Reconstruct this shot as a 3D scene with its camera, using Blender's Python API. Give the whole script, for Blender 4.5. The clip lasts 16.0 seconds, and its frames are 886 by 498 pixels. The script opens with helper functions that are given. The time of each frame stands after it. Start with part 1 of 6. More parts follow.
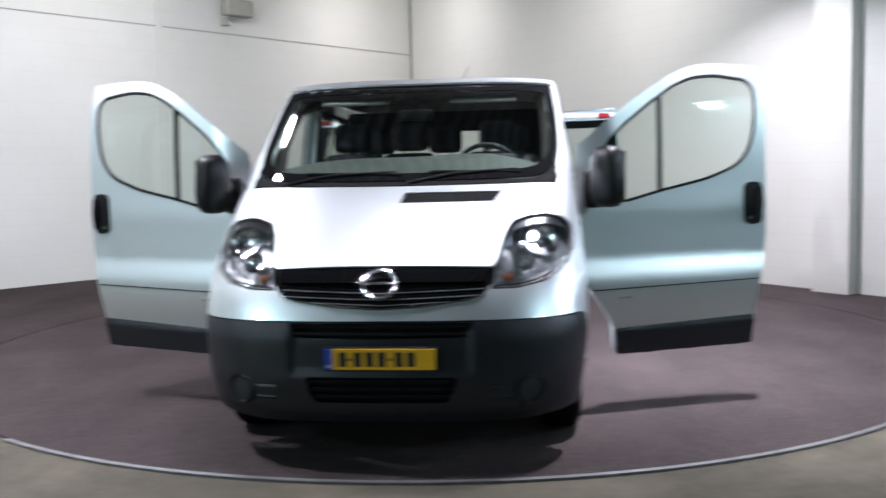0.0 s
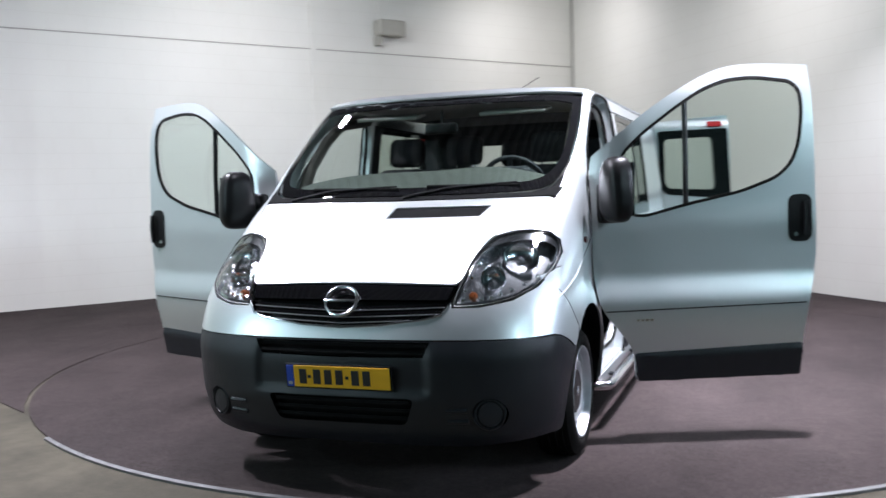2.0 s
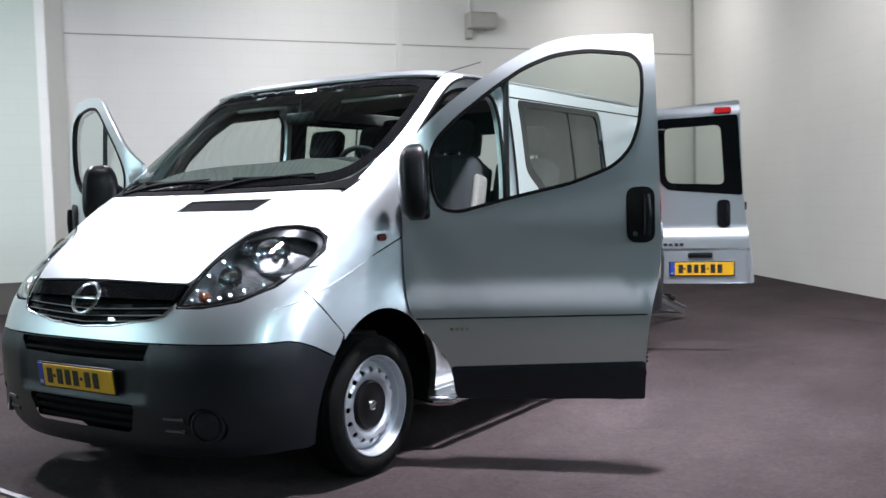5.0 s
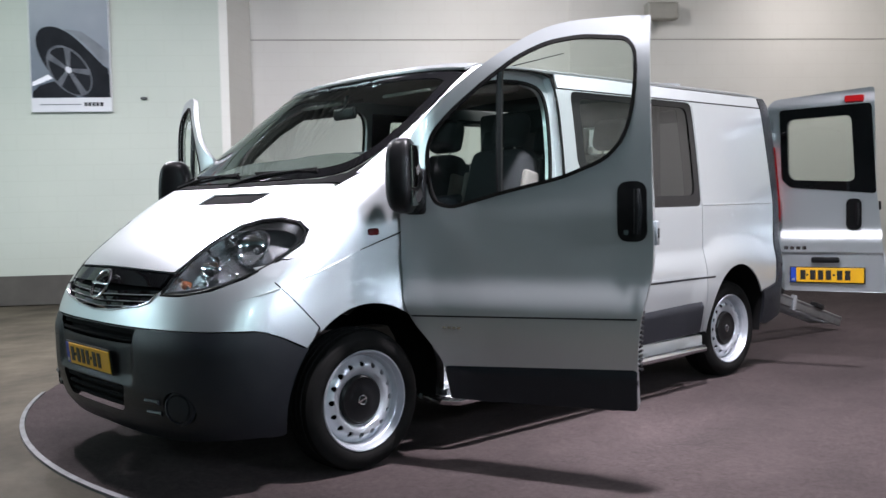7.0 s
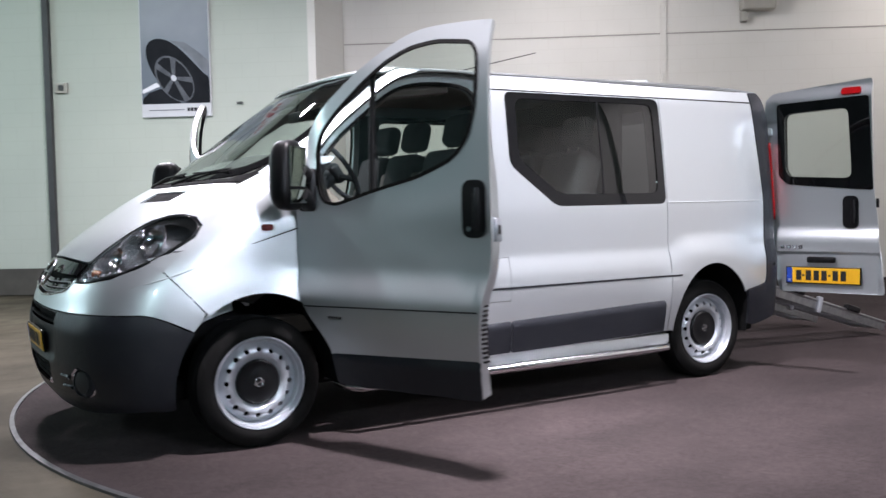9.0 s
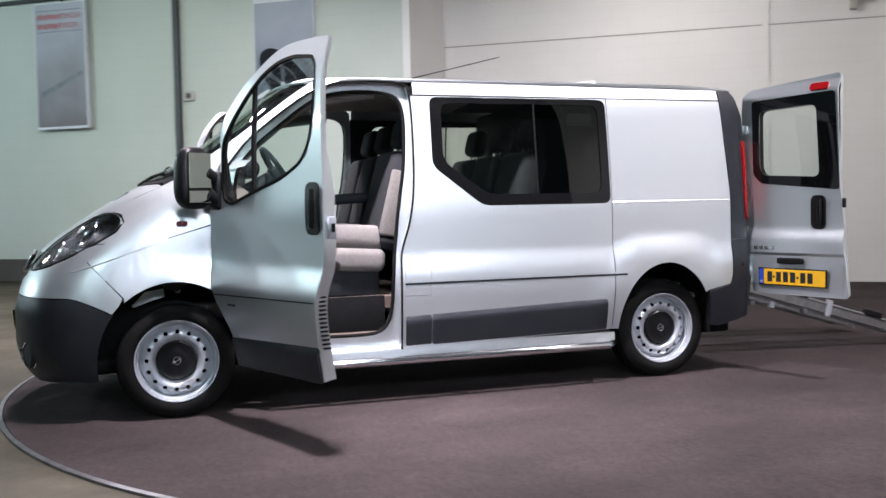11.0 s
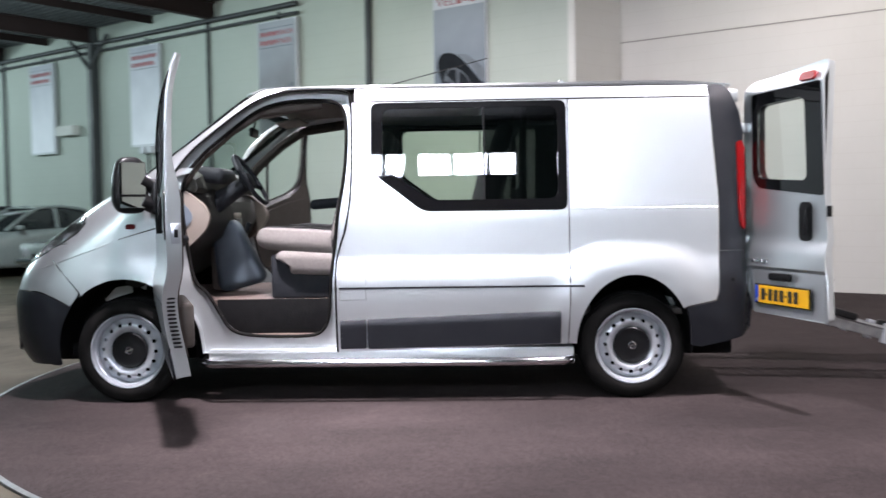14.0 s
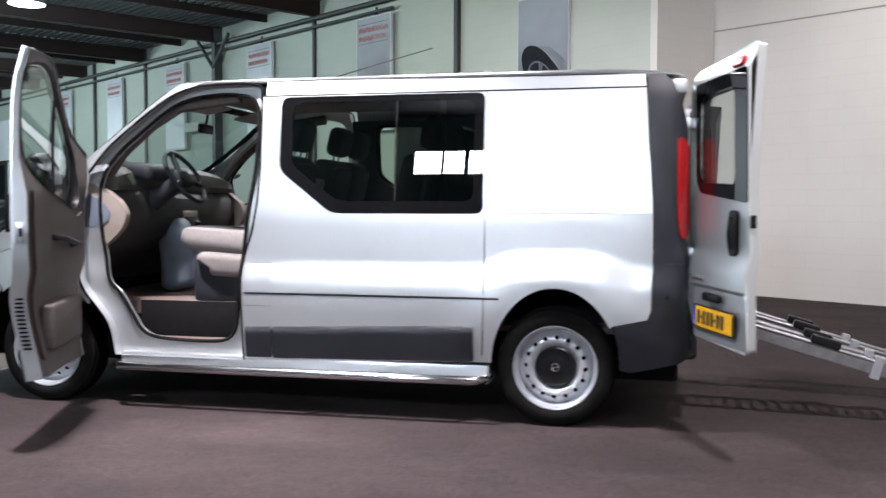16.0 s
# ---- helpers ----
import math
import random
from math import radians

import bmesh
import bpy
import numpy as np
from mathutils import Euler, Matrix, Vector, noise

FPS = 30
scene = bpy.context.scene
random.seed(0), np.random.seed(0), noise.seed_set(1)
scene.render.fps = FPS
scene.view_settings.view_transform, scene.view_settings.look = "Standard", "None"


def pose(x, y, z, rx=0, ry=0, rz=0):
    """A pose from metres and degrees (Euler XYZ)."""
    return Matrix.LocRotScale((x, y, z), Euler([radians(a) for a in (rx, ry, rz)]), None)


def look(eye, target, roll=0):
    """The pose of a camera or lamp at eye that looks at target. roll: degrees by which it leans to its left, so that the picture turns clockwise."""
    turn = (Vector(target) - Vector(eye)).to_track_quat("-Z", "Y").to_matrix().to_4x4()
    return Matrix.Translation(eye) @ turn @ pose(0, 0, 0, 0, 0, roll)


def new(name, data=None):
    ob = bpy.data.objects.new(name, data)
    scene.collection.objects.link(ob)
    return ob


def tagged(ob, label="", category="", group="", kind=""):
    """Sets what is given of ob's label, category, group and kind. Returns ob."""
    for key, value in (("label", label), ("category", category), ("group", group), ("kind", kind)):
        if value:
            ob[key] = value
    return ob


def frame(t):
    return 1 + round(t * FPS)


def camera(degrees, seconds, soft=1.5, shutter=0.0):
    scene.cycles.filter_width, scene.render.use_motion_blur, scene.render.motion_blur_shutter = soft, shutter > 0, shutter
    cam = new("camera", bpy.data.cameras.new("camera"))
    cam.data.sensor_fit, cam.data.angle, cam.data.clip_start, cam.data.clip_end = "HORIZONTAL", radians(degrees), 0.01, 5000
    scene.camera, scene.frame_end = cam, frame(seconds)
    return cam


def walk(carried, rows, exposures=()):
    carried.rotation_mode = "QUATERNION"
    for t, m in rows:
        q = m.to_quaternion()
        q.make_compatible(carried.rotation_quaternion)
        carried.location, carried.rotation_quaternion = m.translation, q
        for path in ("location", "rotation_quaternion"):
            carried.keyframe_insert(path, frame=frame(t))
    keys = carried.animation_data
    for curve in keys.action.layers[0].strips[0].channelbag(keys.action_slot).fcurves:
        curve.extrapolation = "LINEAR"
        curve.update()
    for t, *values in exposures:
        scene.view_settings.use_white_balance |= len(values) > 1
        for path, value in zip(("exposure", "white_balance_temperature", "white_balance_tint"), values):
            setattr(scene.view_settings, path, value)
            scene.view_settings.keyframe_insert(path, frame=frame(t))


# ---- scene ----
cam = camera(50.79, 16.0, 1.5, 1.0)
PATH = [
    (0, (0.742, -5.028, 1.373), (0.532, -3.046, 1.210), -1.2),
    (0.5, (1.034, -5.007, 1.365), (0.884, -3.018, 1.211), -0.7),
    (1, (1.331, -4.945, 1.354), (1.059, -2.969, 1.212), -1.1),
    (1.5, (1.578, -4.787, 1.347), (1.096, -2.850, 1.216), -1.6),
    (2, (1.859, -4.629, 1.346), (1.186, -2.749, 1.225), -1.7),
    (2.5, (2.136, -4.428, 1.343), (1.326, -2.603, 1.225), -1.9),
    (3, (2.439, -4.224, 1.330), (1.539, -2.442, 1.212), -2.0),
    (3.5, (2.734, -3.980, 1.317), (1.798, -2.216, 1.196), -1.9),
    (4, (3.007, -3.755, 1.294), (2.050, -2.002, 1.177), -1.9),
    (6.5, (4.117, -2.737, 1.225), (2.713, -1.317, 1.122), -1.2),
    (7, (4.302, -2.526, 1.212), (2.813, -1.195, 1.113), -1.2),
    (7.5, (4.529, -2.332, 1.205), (2.983, -1.067, 1.105), -1.0),
    (8, (4.800, -2.088, 1.198), (3.186, -0.912, 1.098), -1.1),
    (8.5, (5.076, -1.834, 1.189), (3.405, -0.739, 1.092), -1.3),
    (9, (5.311, -1.547, 1.185), (3.594, -0.526, 1.088), -1.2),
    (9.5, (5.565, -1.227, 1.187), (3.801, -0.289, 1.088), -1.2),
    (10, (5.816, -0.908, 1.186), (4.010, -0.054, 1.086), -1.1),
    (12.5, (6.690, 0.939, 1.146), (4.705, 1.170, 1.057), -0.8),
    (13, (6.681, 1.301, 1.151), (4.689, 1.450, 1.060), -0.5),
    (13.5, (6.643, 1.731, 1.168), (4.648, 1.836, 1.076), -0.6),
    (14, (6.584, 2.106, 1.182), (4.587, 2.051, 1.092), -0.8),
    (14.5, (6.413, 2.464, 1.184), (4.425, 2.264, 1.099), -0.8),
    (15, (6.245, 2.824, 1.183), (4.268, 2.531, 1.098), -0.5),
    (15.5, (6.084, 3.209, 1.188), (4.120, 2.844, 1.099), 0.0),
    (16, (5.936, 3.604, 1.206), (3.987, 3.167, 1.111), 0.1),
]
walk(cam, [(t, look(eye, target, roll)) for t, eye, target, roll in PATH], [(0.0, 0.37, 6120, 16), (4.0, 0.29, 6080, 14), (6.5, 0.07, 6350, 17), (10.0, 0.07, 6450, 20), (12.5, 0.17, 6550, 20), (16.0, 0.10, 6600, 20)])

# ---- light ----
world = bpy.data.worlds.new("world")
scene.world = world
world.use_nodes = True
world.node_tree.nodes["Background"].inputs[0].default_value = (0.60, 0.74, 0.76, 1)
world.node_tree.nodes["Background"].inputs[1].default_value = 0.02


def area_lamp(name, place, target, size, watts, colour):
    data = bpy.data.lights.new(name, "AREA")
    data.shape, data.size = "DISK", size
    data.energy, data.color = watts, colour
    ob = new(name, data)
    ob.matrix_world = look(place, target)
    return ob


# round stage lamps under the roof, above the turntable
WHITE = (0.965, 0.955, 1.0)
for x, y, tx, ty, watts, cone in ((2.1, 0.66, 1.5, 1.45, 162, 75), (-3.4, -0.6, -3.2, -0.8, 220, 150), (-4.3, 0.9, -4.3, 0.9, 220, 180), (2.6, 4.6, 2.1, 4.4, 140, 110), (-2.6, 2.1, -2.6, 2.1, 60, 180), (0.2, -0.55, 0.2, -0.55, 28, 100)):
    area_lamp("stage_lamp", (x, y, 4.55), (tx, ty, 0), 0.26, watts, WHITE).data.spread = radians(cone)
# lamps along the back walls
for x, y, tx, ty, watts, tone in ((-3.4, 5.4, -4.6, 7.0, 78, (1.0, 0.962, 0.915)), (0.6, 6.2, 1.6, 7.8, 62, (1.0, 0.962, 0.915)), (-1.6, 9.8, -1.7, 12.3, 33, (1.0, 0.962, 0.915)), (-5.4, -1.8, -8.2, 0.2, 65, (0.88, 1.0, 0.89))):
    area_lamp("stage_lamp", (x, y, 4.55), (tx, ty, 1.2), 0.4, watts, tone)
# round hall lamps, each with its light below the lens
# the first, never in view, is added to brighten the doors and nose
HALL_LAMPS = ((9.3, -5.2, 340), (-7.2, -6.1, 400), (-13.2, -13.4, 430), (-9.5, -14.5, 430), (-17.5, -19.0, 430))
for x, y, watts in HALL_LAMPS:
    data = bpy.data.lights.new("hall_light", "POINT")
    data.energy, data.color, data.shadow_soft_size = watts, (0.70, 0.97, 0.99), 0.2
    new("hall_light", data).matrix_world = pose(x, y, 3.95)

# ---- materials ----


def material(name, base, rough=0.5, metal=0.0, coat=0.0, second=None, scale=6.0, detail=6.0, mix=0.5, bump=0.0, bump_scale=80.0,
             rough_var=0.0, emission=None, strength=0.0, alpha_glass=0.0, ior=1.45, coords="Object"):
    """A node material: two colours mixed by noise at one scale, fine relief at another."""
    m = bpy.data.materials.new(name)
    m.use_nodes = True
    nt = m.node_tree
    b = nt.nodes["Principled BSDF"]
    b.inputs["Base Color"].default_value = (*base, 1)
    b.inputs["Roughness"].default_value = rough
    b.inputs["Metallic"].default_value = metal
    b.inputs["Coat Weight"].default_value = coat
    b.inputs["Coat Roughness"].default_value = 0.06
    b.inputs["IOR"].default_value = ior
    tc = nt.nodes.new("ShaderNodeTexCoord")
    if second is not None or rough_var:
        n1 = nt.nodes.new("ShaderNodeTexNoise")
        n1.inputs["Scale"].default_value = scale
        n1.inputs["Detail"].default_value = detail
        nt.links.new(tc.outputs[coords], n1.inputs["Vector"])
        if second is not None:
            ramp = nt.nodes.new("ShaderNodeMapRange")
            ramp.inputs["From Min"].default_value = 0.5 - mix * 0.5
            ramp.inputs["From Max"].default_value = 0.5 + mix * 0.5
            mx = nt.nodes.new("ShaderNodeMix")
            mx.data_type = "RGBA"
            mx.inputs["A"].default_value = (*base, 1)
            mx.inputs["B"].default_value = (*second, 1)
            nt.links.new(n1.outputs["Fac"], ramp.inputs["Value"])
            nt.links.new(ramp.outputs["Result"], mx.inputs["Factor"])
            nt.links.new(mx.outputs["Result"], b.inputs["Base Color"])
        if rough_var:
            r2 = nt.nodes.new("ShaderNodeMapRange")
            r2.inputs["To Min"].default_value = max(0.02, rough - rough_var)
            r2.inputs["To Max"].default_value = min(1.0, rough + rough_var)
            nt.links.new(n1.outputs["Fac"], r2.inputs["Value"])
            nt.links.new(r2.outputs["Result"], b.inputs["Roughness"])
    if bump:
        n2 = nt.nodes.new("ShaderNodeTexNoise")
        n2.inputs["Scale"].default_value = bump_scale
        n2.inputs["Detail"].default_value = 4
        bm = nt.nodes.new("ShaderNodeBump")
        bm.inputs["Strength"].default_value = bump
        bm.inputs["Distance"].default_value = 0.004
        nt.links.new(tc.outputs[coords], n2.inputs["Vector"])
        nt.links.new(n2.outputs["Fac"], bm.inputs["Height"])
        nt.links.new(bm.outputs["Normal"], b.inputs["Normal"])
    if emission:
        b.inputs["Emission Color"].default_value = (*emission, 1)
        b.inputs["Emission Strength"].default_value = strength
    if alpha_glass:
        b.inputs["Transmission Weight"].default_value = alpha_glass
    return m


def pane_material(name, tint, gloss=1.0):
    """Thin sheet glass: tinted see-through with a mirror-like surface."""
    m = bpy.data.materials.new(name)
    m.use_nodes = True
    nt = m.node_tree
    nt.nodes.clear()
    out = nt.nodes.new("ShaderNodeOutputMaterial")
    tr = nt.nodes.new("ShaderNodeBsdfTransparent")
    tr.inputs[0].default_value = (*tint, 1)
    gl = nt.nodes.new("ShaderNodeBsdfGlossy")
    gl.inputs["Roughness"].default_value = 0.01
    gl.inputs["Color"].default_value = (gloss, gloss, gloss, 1)
    lw = nt.nodes.new("ShaderNodeLayerWeight")
    lw.inputs["Blend"].default_value = 0.5
    pw = nt.nodes.new("ShaderNodeMath")
    pw.operation = "POWER"
    pw.inputs[1].default_value = 4.0
    ma = nt.nodes.new("ShaderNodeMath")
    ma.operation = "MULTIPLY_ADD"
    ma.inputs[1].default_value = 0.90
    ma.inputs[2].default_value = 0.075
    mx = nt.nodes.new("ShaderNodeMixShader")
    nt.links.new(lw.outputs["Facing"], pw.inputs[0])
    nt.links.new(pw.outputs[0], ma.inputs[0])
    nt.links.new(ma.outputs[0], mx.inputs[0])
    nt.links.new(tr.outputs[0], mx.inputs[1])
    nt.links.new(gl.outputs[0], mx.inputs[2])
    nt.links.new(mx.outputs[0], out.inputs[0])
    return m


PAINT = material("silver_paint", (0.60, 0.635, 0.645), 0.38, 0.82, 0.6, second=(0.63, 0.665, 0.675), scale=900, mix=0.6, rough_var=0.03)
PLASTIC = material("dark_plastic", (0.009, 0.010, 0.0135), 0.37, second=(0.013, 0.0142, 0.0175), scale=14, bump=0.25, bump_scale=700, rough_var=0.08, ior=1.42)
BLACK = material("black_plastic", (0.005, 0.005, 0.006), 0.36, second=(0.008, 0.008, 0.008), scale=20, rough_var=0.06, ior=1.3)
RUBBER = material("black_rubber", (0.005, 0.0048, 0.0047), 0.8, second=(0.010, 0.0095, 0.009), scale=9, bump=0.4, bump_scale=220, ior=1.15)
CHROME = material("chrome", (0.75, 0.76, 0.78), 0.16, 1.0, second=(0.68, 0.69, 0.71), scale=30)
ALU = material("aluminium", (0.42, 0.43, 0.44), 0.38, 1.0, second=(0.30, 0.31, 0.32), scale=25, bump=0.2, bump_scale=160, rough_var=0.1)
STEEL_RIM = material("silver_steel_rim", (0.52, 0.54, 0.57), 0.36, 0.65, 0.2, second=(0.44, 0.46, 0.49), scale=18, rough_var=0.08)
CONCRETE = material("worn_concrete", (0.104, 0.092, 0.066), 0.72, second=(0.030, 0.027, 0.022), scale=0.9, detail=12, mix=0.55, bump=0.25, bump_scale=45, rough_var=0.18, ior=1.2)
CARPET = material("grey_carpet", (0.040, 0.030, 0.0297), 0.88, second=(0.0227, 0.017, 0.0168), scale=42, detail=5, mix=0.5, bump=0.6, bump_scale=300, rough_var=0.08, ior=1.25)


def mottle(m, scale, low, high, stretch=(1, 1, 1)):
    """Broad dusty and trodden patches over a material's own colour."""
    nt = m.node_tree
    b = nt.nodes["Principled BSDF"]
    src = b.inputs["Base Color"].links[0].from_socket
    tc = nt.nodes.new("ShaderNodeTexCoord")
    mp = nt.nodes.new("ShaderNodeMapping")
    mp.inputs["Scale"].default_value = stretch
    nz = nt.nodes.new("ShaderNodeTexNoise")
    nz.inputs["Scale"].default_value = scale
    nz.inputs["Detail"].default_value = 8
    nz.inputs["Roughness"].default_value = 0.62
    mr = nt.nodes.new("ShaderNodeMapRange")
    mr.inputs["From Min"].default_value, mr.inputs["From Max"].default_value = 0.32, 0.68
    mr.inputs["To Min"].default_value, mr.inputs["To Max"].default_value = low, high
    mul = nt.nodes.new("ShaderNodeVectorMath")
    mul.operation = "SCALE"
    nt.links.new(tc.outputs["Object"], mp.inputs["Vector"])
    nt.links.new(mp.outputs["Vector"], nz.inputs["Vector"])
    nt.links.new(nz.outputs["Fac"], mr.inputs["Value"])
    nt.links.new(src, mul.inputs[0])
    nt.links.new(mr.outputs["Result"], mul.inputs["Scale"])
    nt.links.new(mul.outputs["Vector"], b.inputs["Base Color"])


mottle(CARPET, 1.6, 0.70, 1.30, (1.0, 0.6, 1.0))
mottle(CARPET, 14.0, 0.82, 1.18)
mottle(CONCRETE, 3.5, 0.72, 1.22)


def block_wall(name, base, second):
    """Painted blockwork: two tones, faint courses, fine roughness."""
    m = material(name, base, 0.65, second=second, scale=0.8, detail=7, mix=0.6, bump=0.25, bump_scale=40, rough_var=0.1)
    nt = m.node_tree
    b = nt.nodes["Principled BSDF"]
    geo = nt.nodes.new("ShaderNodeNewGeometry")
    sep = nt.nodes.new("ShaderNodeSeparateXYZ")
    com = nt.nodes.new("ShaderNodeCombineXYZ")
    add = nt.nodes.new("ShaderNodeMath")
    add.operation = "SUBTRACT"
    nt.links.new(geo.outputs["Position"], sep.inputs[0])
    nt.links.new(sep.outputs["Y"], add.inputs[0])
    mul = nt.nodes.new("ShaderNodeMath")
    mul.operation = "MULTIPLY"
    mul.inputs[1].default_value = -0.2
    nt.links.new(sep.outputs["X"], mul.inputs[0])
    nt.links.new(mul.outputs[0], add.inputs[1])
    nt.links.new(add.outputs[0], com.inputs["X"])
    nt.links.new(sep.outputs["Z"], com.inputs["Y"])
    br = nt.nodes.new("ShaderNodeTexBrick")
    br.inputs["Scale"].default_value = 1.0
    br.inputs["Brick Width"].default_value = 0.44
    br.inputs["Row Height"].default_value = 0.20
    br.inputs["Mortar Size"].default_value = 0.008
    br.inputs["Mortar Smooth"].default_value = 0.6
    nt.links.new(com.outputs[0], br.inputs["Vector"])
    old = b.inputs["Base Color"].links[0].from_socket
    mx = nt.nodes.new("ShaderNodeMix")
    mx.data_type = "RGBA"
    mx.blend_type = "MULTIPLY"
    mx.inputs["B"].default_value = (0.965, 0.962, 0.955, 1)
    nt.links.new(br.outputs["Fac"], mx.inputs["Factor"])
    nt.links.new(old, mx.inputs["A"])
    nt.links.new(mx.outputs["Result"], b.inputs["Base Color"])
    return m


WALLPAINT = block_wall("cream_block_paint", (0.68, 0.67, 0.63), (0.61, 0.60, 0.56))
WALLGREEN = block_wall("pale_green_paint", (0.47, 0.51, 0.45), (0.42, 0.46, 0.41))
WALLGREY = block_wall("grey_block_paint", (0.12, 0.17, 0.165), (0.10, 0.145, 0.14))
PLINTH = material("dark_plinth_paint", (0.06, 0.055, 0.05), 0.6, second=(0.085, 0.08, 0.07), scale=4, bump=0.2)
STRIP = material("metal_strip", (0.19, 0.195, 0.20), 0.5, 0.9, second=(0.12, 0.12, 0.12), scale=12, rough_var=0.12)

# ---- helpers for meshes ----


def mesh_ob(name, bm, mat, parent=None, label="", smooth=False):
    me = bpy.data.meshes.new(name)
    bm.normal_update()
    bm.to_mesh(me)
    bm.free()
    if smooth:
        me.polygons.foreach_set("use_smooth", [True] * len(me.polygons))
    for m in (mat if isinstance(mat, (list, tuple)) else [mat]):
        me.materials.append(m)
    ob = new(name, me)
    if parent is not None:
        ob.parent = parent
    if label:
        tagged(ob, label)
    return ob


def part(name, bm, mat, parent, label="", smooth=False):
    return mesh_ob(name, bm, mat, parent, label, smooth)


def thing(name, label, category, group="", kind="", m=None):
    ob = new(name)
    ob.empty_display_size = 0.2
    tagged(ob, label, category, group, kind)
    if m is not None:
        ob.matrix_world = m
    return ob


def add_box(bm, lo, hi, m=None, bevel=0.0, seg=2):
    r = bmesh.ops.create_cube(bm, size=1.0)
    c = [(a + b) / 2 for a, b in zip(lo, hi)]
    s = [abs(b - a) for a, b in zip(lo, hi)]
    bmesh.ops.transform(bm, matrix=Matrix.Translation(c) @ Matrix.Diagonal((*s, 1)), verts=r["verts"])
    vs = r["verts"]
    if bevel:
        es = list({e for v in vs for e in v.link_edges})
        res = bmesh.ops.bevel(bm, geom=es, offset=bevel, segments=seg, affect="EDGES", profile=0.5)
        vs = list({v for f in res["faces"] for v in f.verts} | {v for v in vs if v.is_valid})
    if m is not None:
        bmesh.ops.transform(bm, matrix=m, verts=vs)
    return vs


def box_bm(lo, hi, bevel=0.0, seg=2, m=None):
    bm = bmesh.new()
    add_box(bm, lo, hi, m, bevel, seg)
    return bm


def prism(points, lo, hi):
    """A closed bmesh: the plan polygon from height lo to hi."""
    bm = bmesh.new()
    a = [bm.verts.new((x, y, lo)) for x, y in points]
    b = [bm.verts.new((x, y, hi)) for x, y in points]
    bm.faces.new(a[::-1])
    bm.faces.new(b)
    for i in range(len(a)):
        j = (i + 1) % len(a)
        bm.faces.new((a[i], a[j], b[j], b[i]))
    bmesh.ops.recalc_face_normals(bm, faces=bm.faces)
    return bm


def add_tube(bm, pts, r, seg=10, caps=True):
    """A round bar along the points."""
    pts = [Vector(p) for p in pts]
    rings = []
    side = None
    for i, p in enumerate(pts):
        d = (pts[min(i + 1, len(pts) - 1)] - pts[max(i - 1, 0)]).normalized()
        if side is None:
            side = d.cross(Vector((0, 0, 1)))
            if side.length < 1e-3:
                side = d.cross(Vector((1, 0, 0)))
        side = (side - d * side.dot(d)).normalized()
        up = side.cross(d)
        rr = r[i] if isinstance(r, (list, tuple)) else r
        rings.append([bm.verts.new(p + rr * (math.cos(2 * math.pi * k / seg) * side + math.sin(2 * math.pi * k / seg) * up)) for k in range(seg)])
    for a, b in zip(rings, rings[1:]):
        for k in range(seg):
            bm.faces.new((a[k], a[(k + 1) % seg], b[(k + 1) % seg], b[k]))
    if caps:
        bm.faces.new(rings[0][::-1])
        bm.faces.new(rings[-1])
    return bm


def tube(pts, r, seg=10):
    bm = bmesh.new()
    add_tube(bm, pts, r, seg)
    bmesh.ops.recalc_face_normals(bm, faces=bm.faces)
    return bm


def smooth(poly, keep=50, closed=True, rounds=2):
    """The polygon with its gentle corners cut to a curve; sharp corners stay."""
    pts = [Vector(p) for p in poly]
    for _ in range(rounds):
        out, n = [], len(pts)
        for i, b in enumerate(pts):
            if not closed and i in (0, n - 1):
                out.append(b)
                continue
            a, c = pts[i - 1], pts[(i + 1) % n]
            if (b - a).angle(c - b, 0) > radians(keep):
                out.append(b)
            else:
                out += [b * 0.76 + a * 0.24, b * 0.76 + c * 0.24]
        pts = out
    return [(p.x, p.y) for p in pts]


# ---- the hall ----
DISC, DISC_R = (-0.06, 2.81), 3.80
ANG_A = radians(54.43)        # poster wall
DIR_A = Vector((math.cos(ANG_A), math.sin(ANG_A)))
NOR_A = Vector((DIR_A.y, -DIR_A.x))
A0 = NOR_A * -7.611
B_IN = 1.013                  # how far the cream wall lies behind the poster wall
B0 = A0 - NOR_A * B_IN        # origin of the cream wall, same marks along it
CORNER = B0 + DIR_A * 9.22
C1 = CORNER + Vector((math.cos(radians(-51.94)), math.sin(radians(-51.94)))) * 10.4
TOP = 5.2


def strip_wall(name, a, b, thick, z0, z1, mat, label):
    """A straight wall from a to b, its thickness on the left of that way."""
    d = (b - a).normalized()
    n = Vector((-d.y, d.x)) * thick
    ob = mesh_ob(name, prism([a, b, b + n, a + n], z0, z1), mat)
    return tagged(ob, label, "wall", kind="structure")


def on_a(s):
    """Plan point of the poster wall, s metres along from its mark."""
    return A0 + DIR_A * s


floor = mesh_ob("floor", box_bm((-30, -30, -0.3), (22, 22, -0.012)), CONCRETE)
tagged(floor, "worn stained grey-brown concrete hall floor", "floor", kind="structure")


def disc_points(r, n, a0=0, a1=2 * math.pi):
    return [(DISC[0] + r * math.cos(a0 + (a1 - a0) * k / n), DISC[1] + r * math.sin(a0 + (a1 - a0) * k / n)) for k in range(n)]


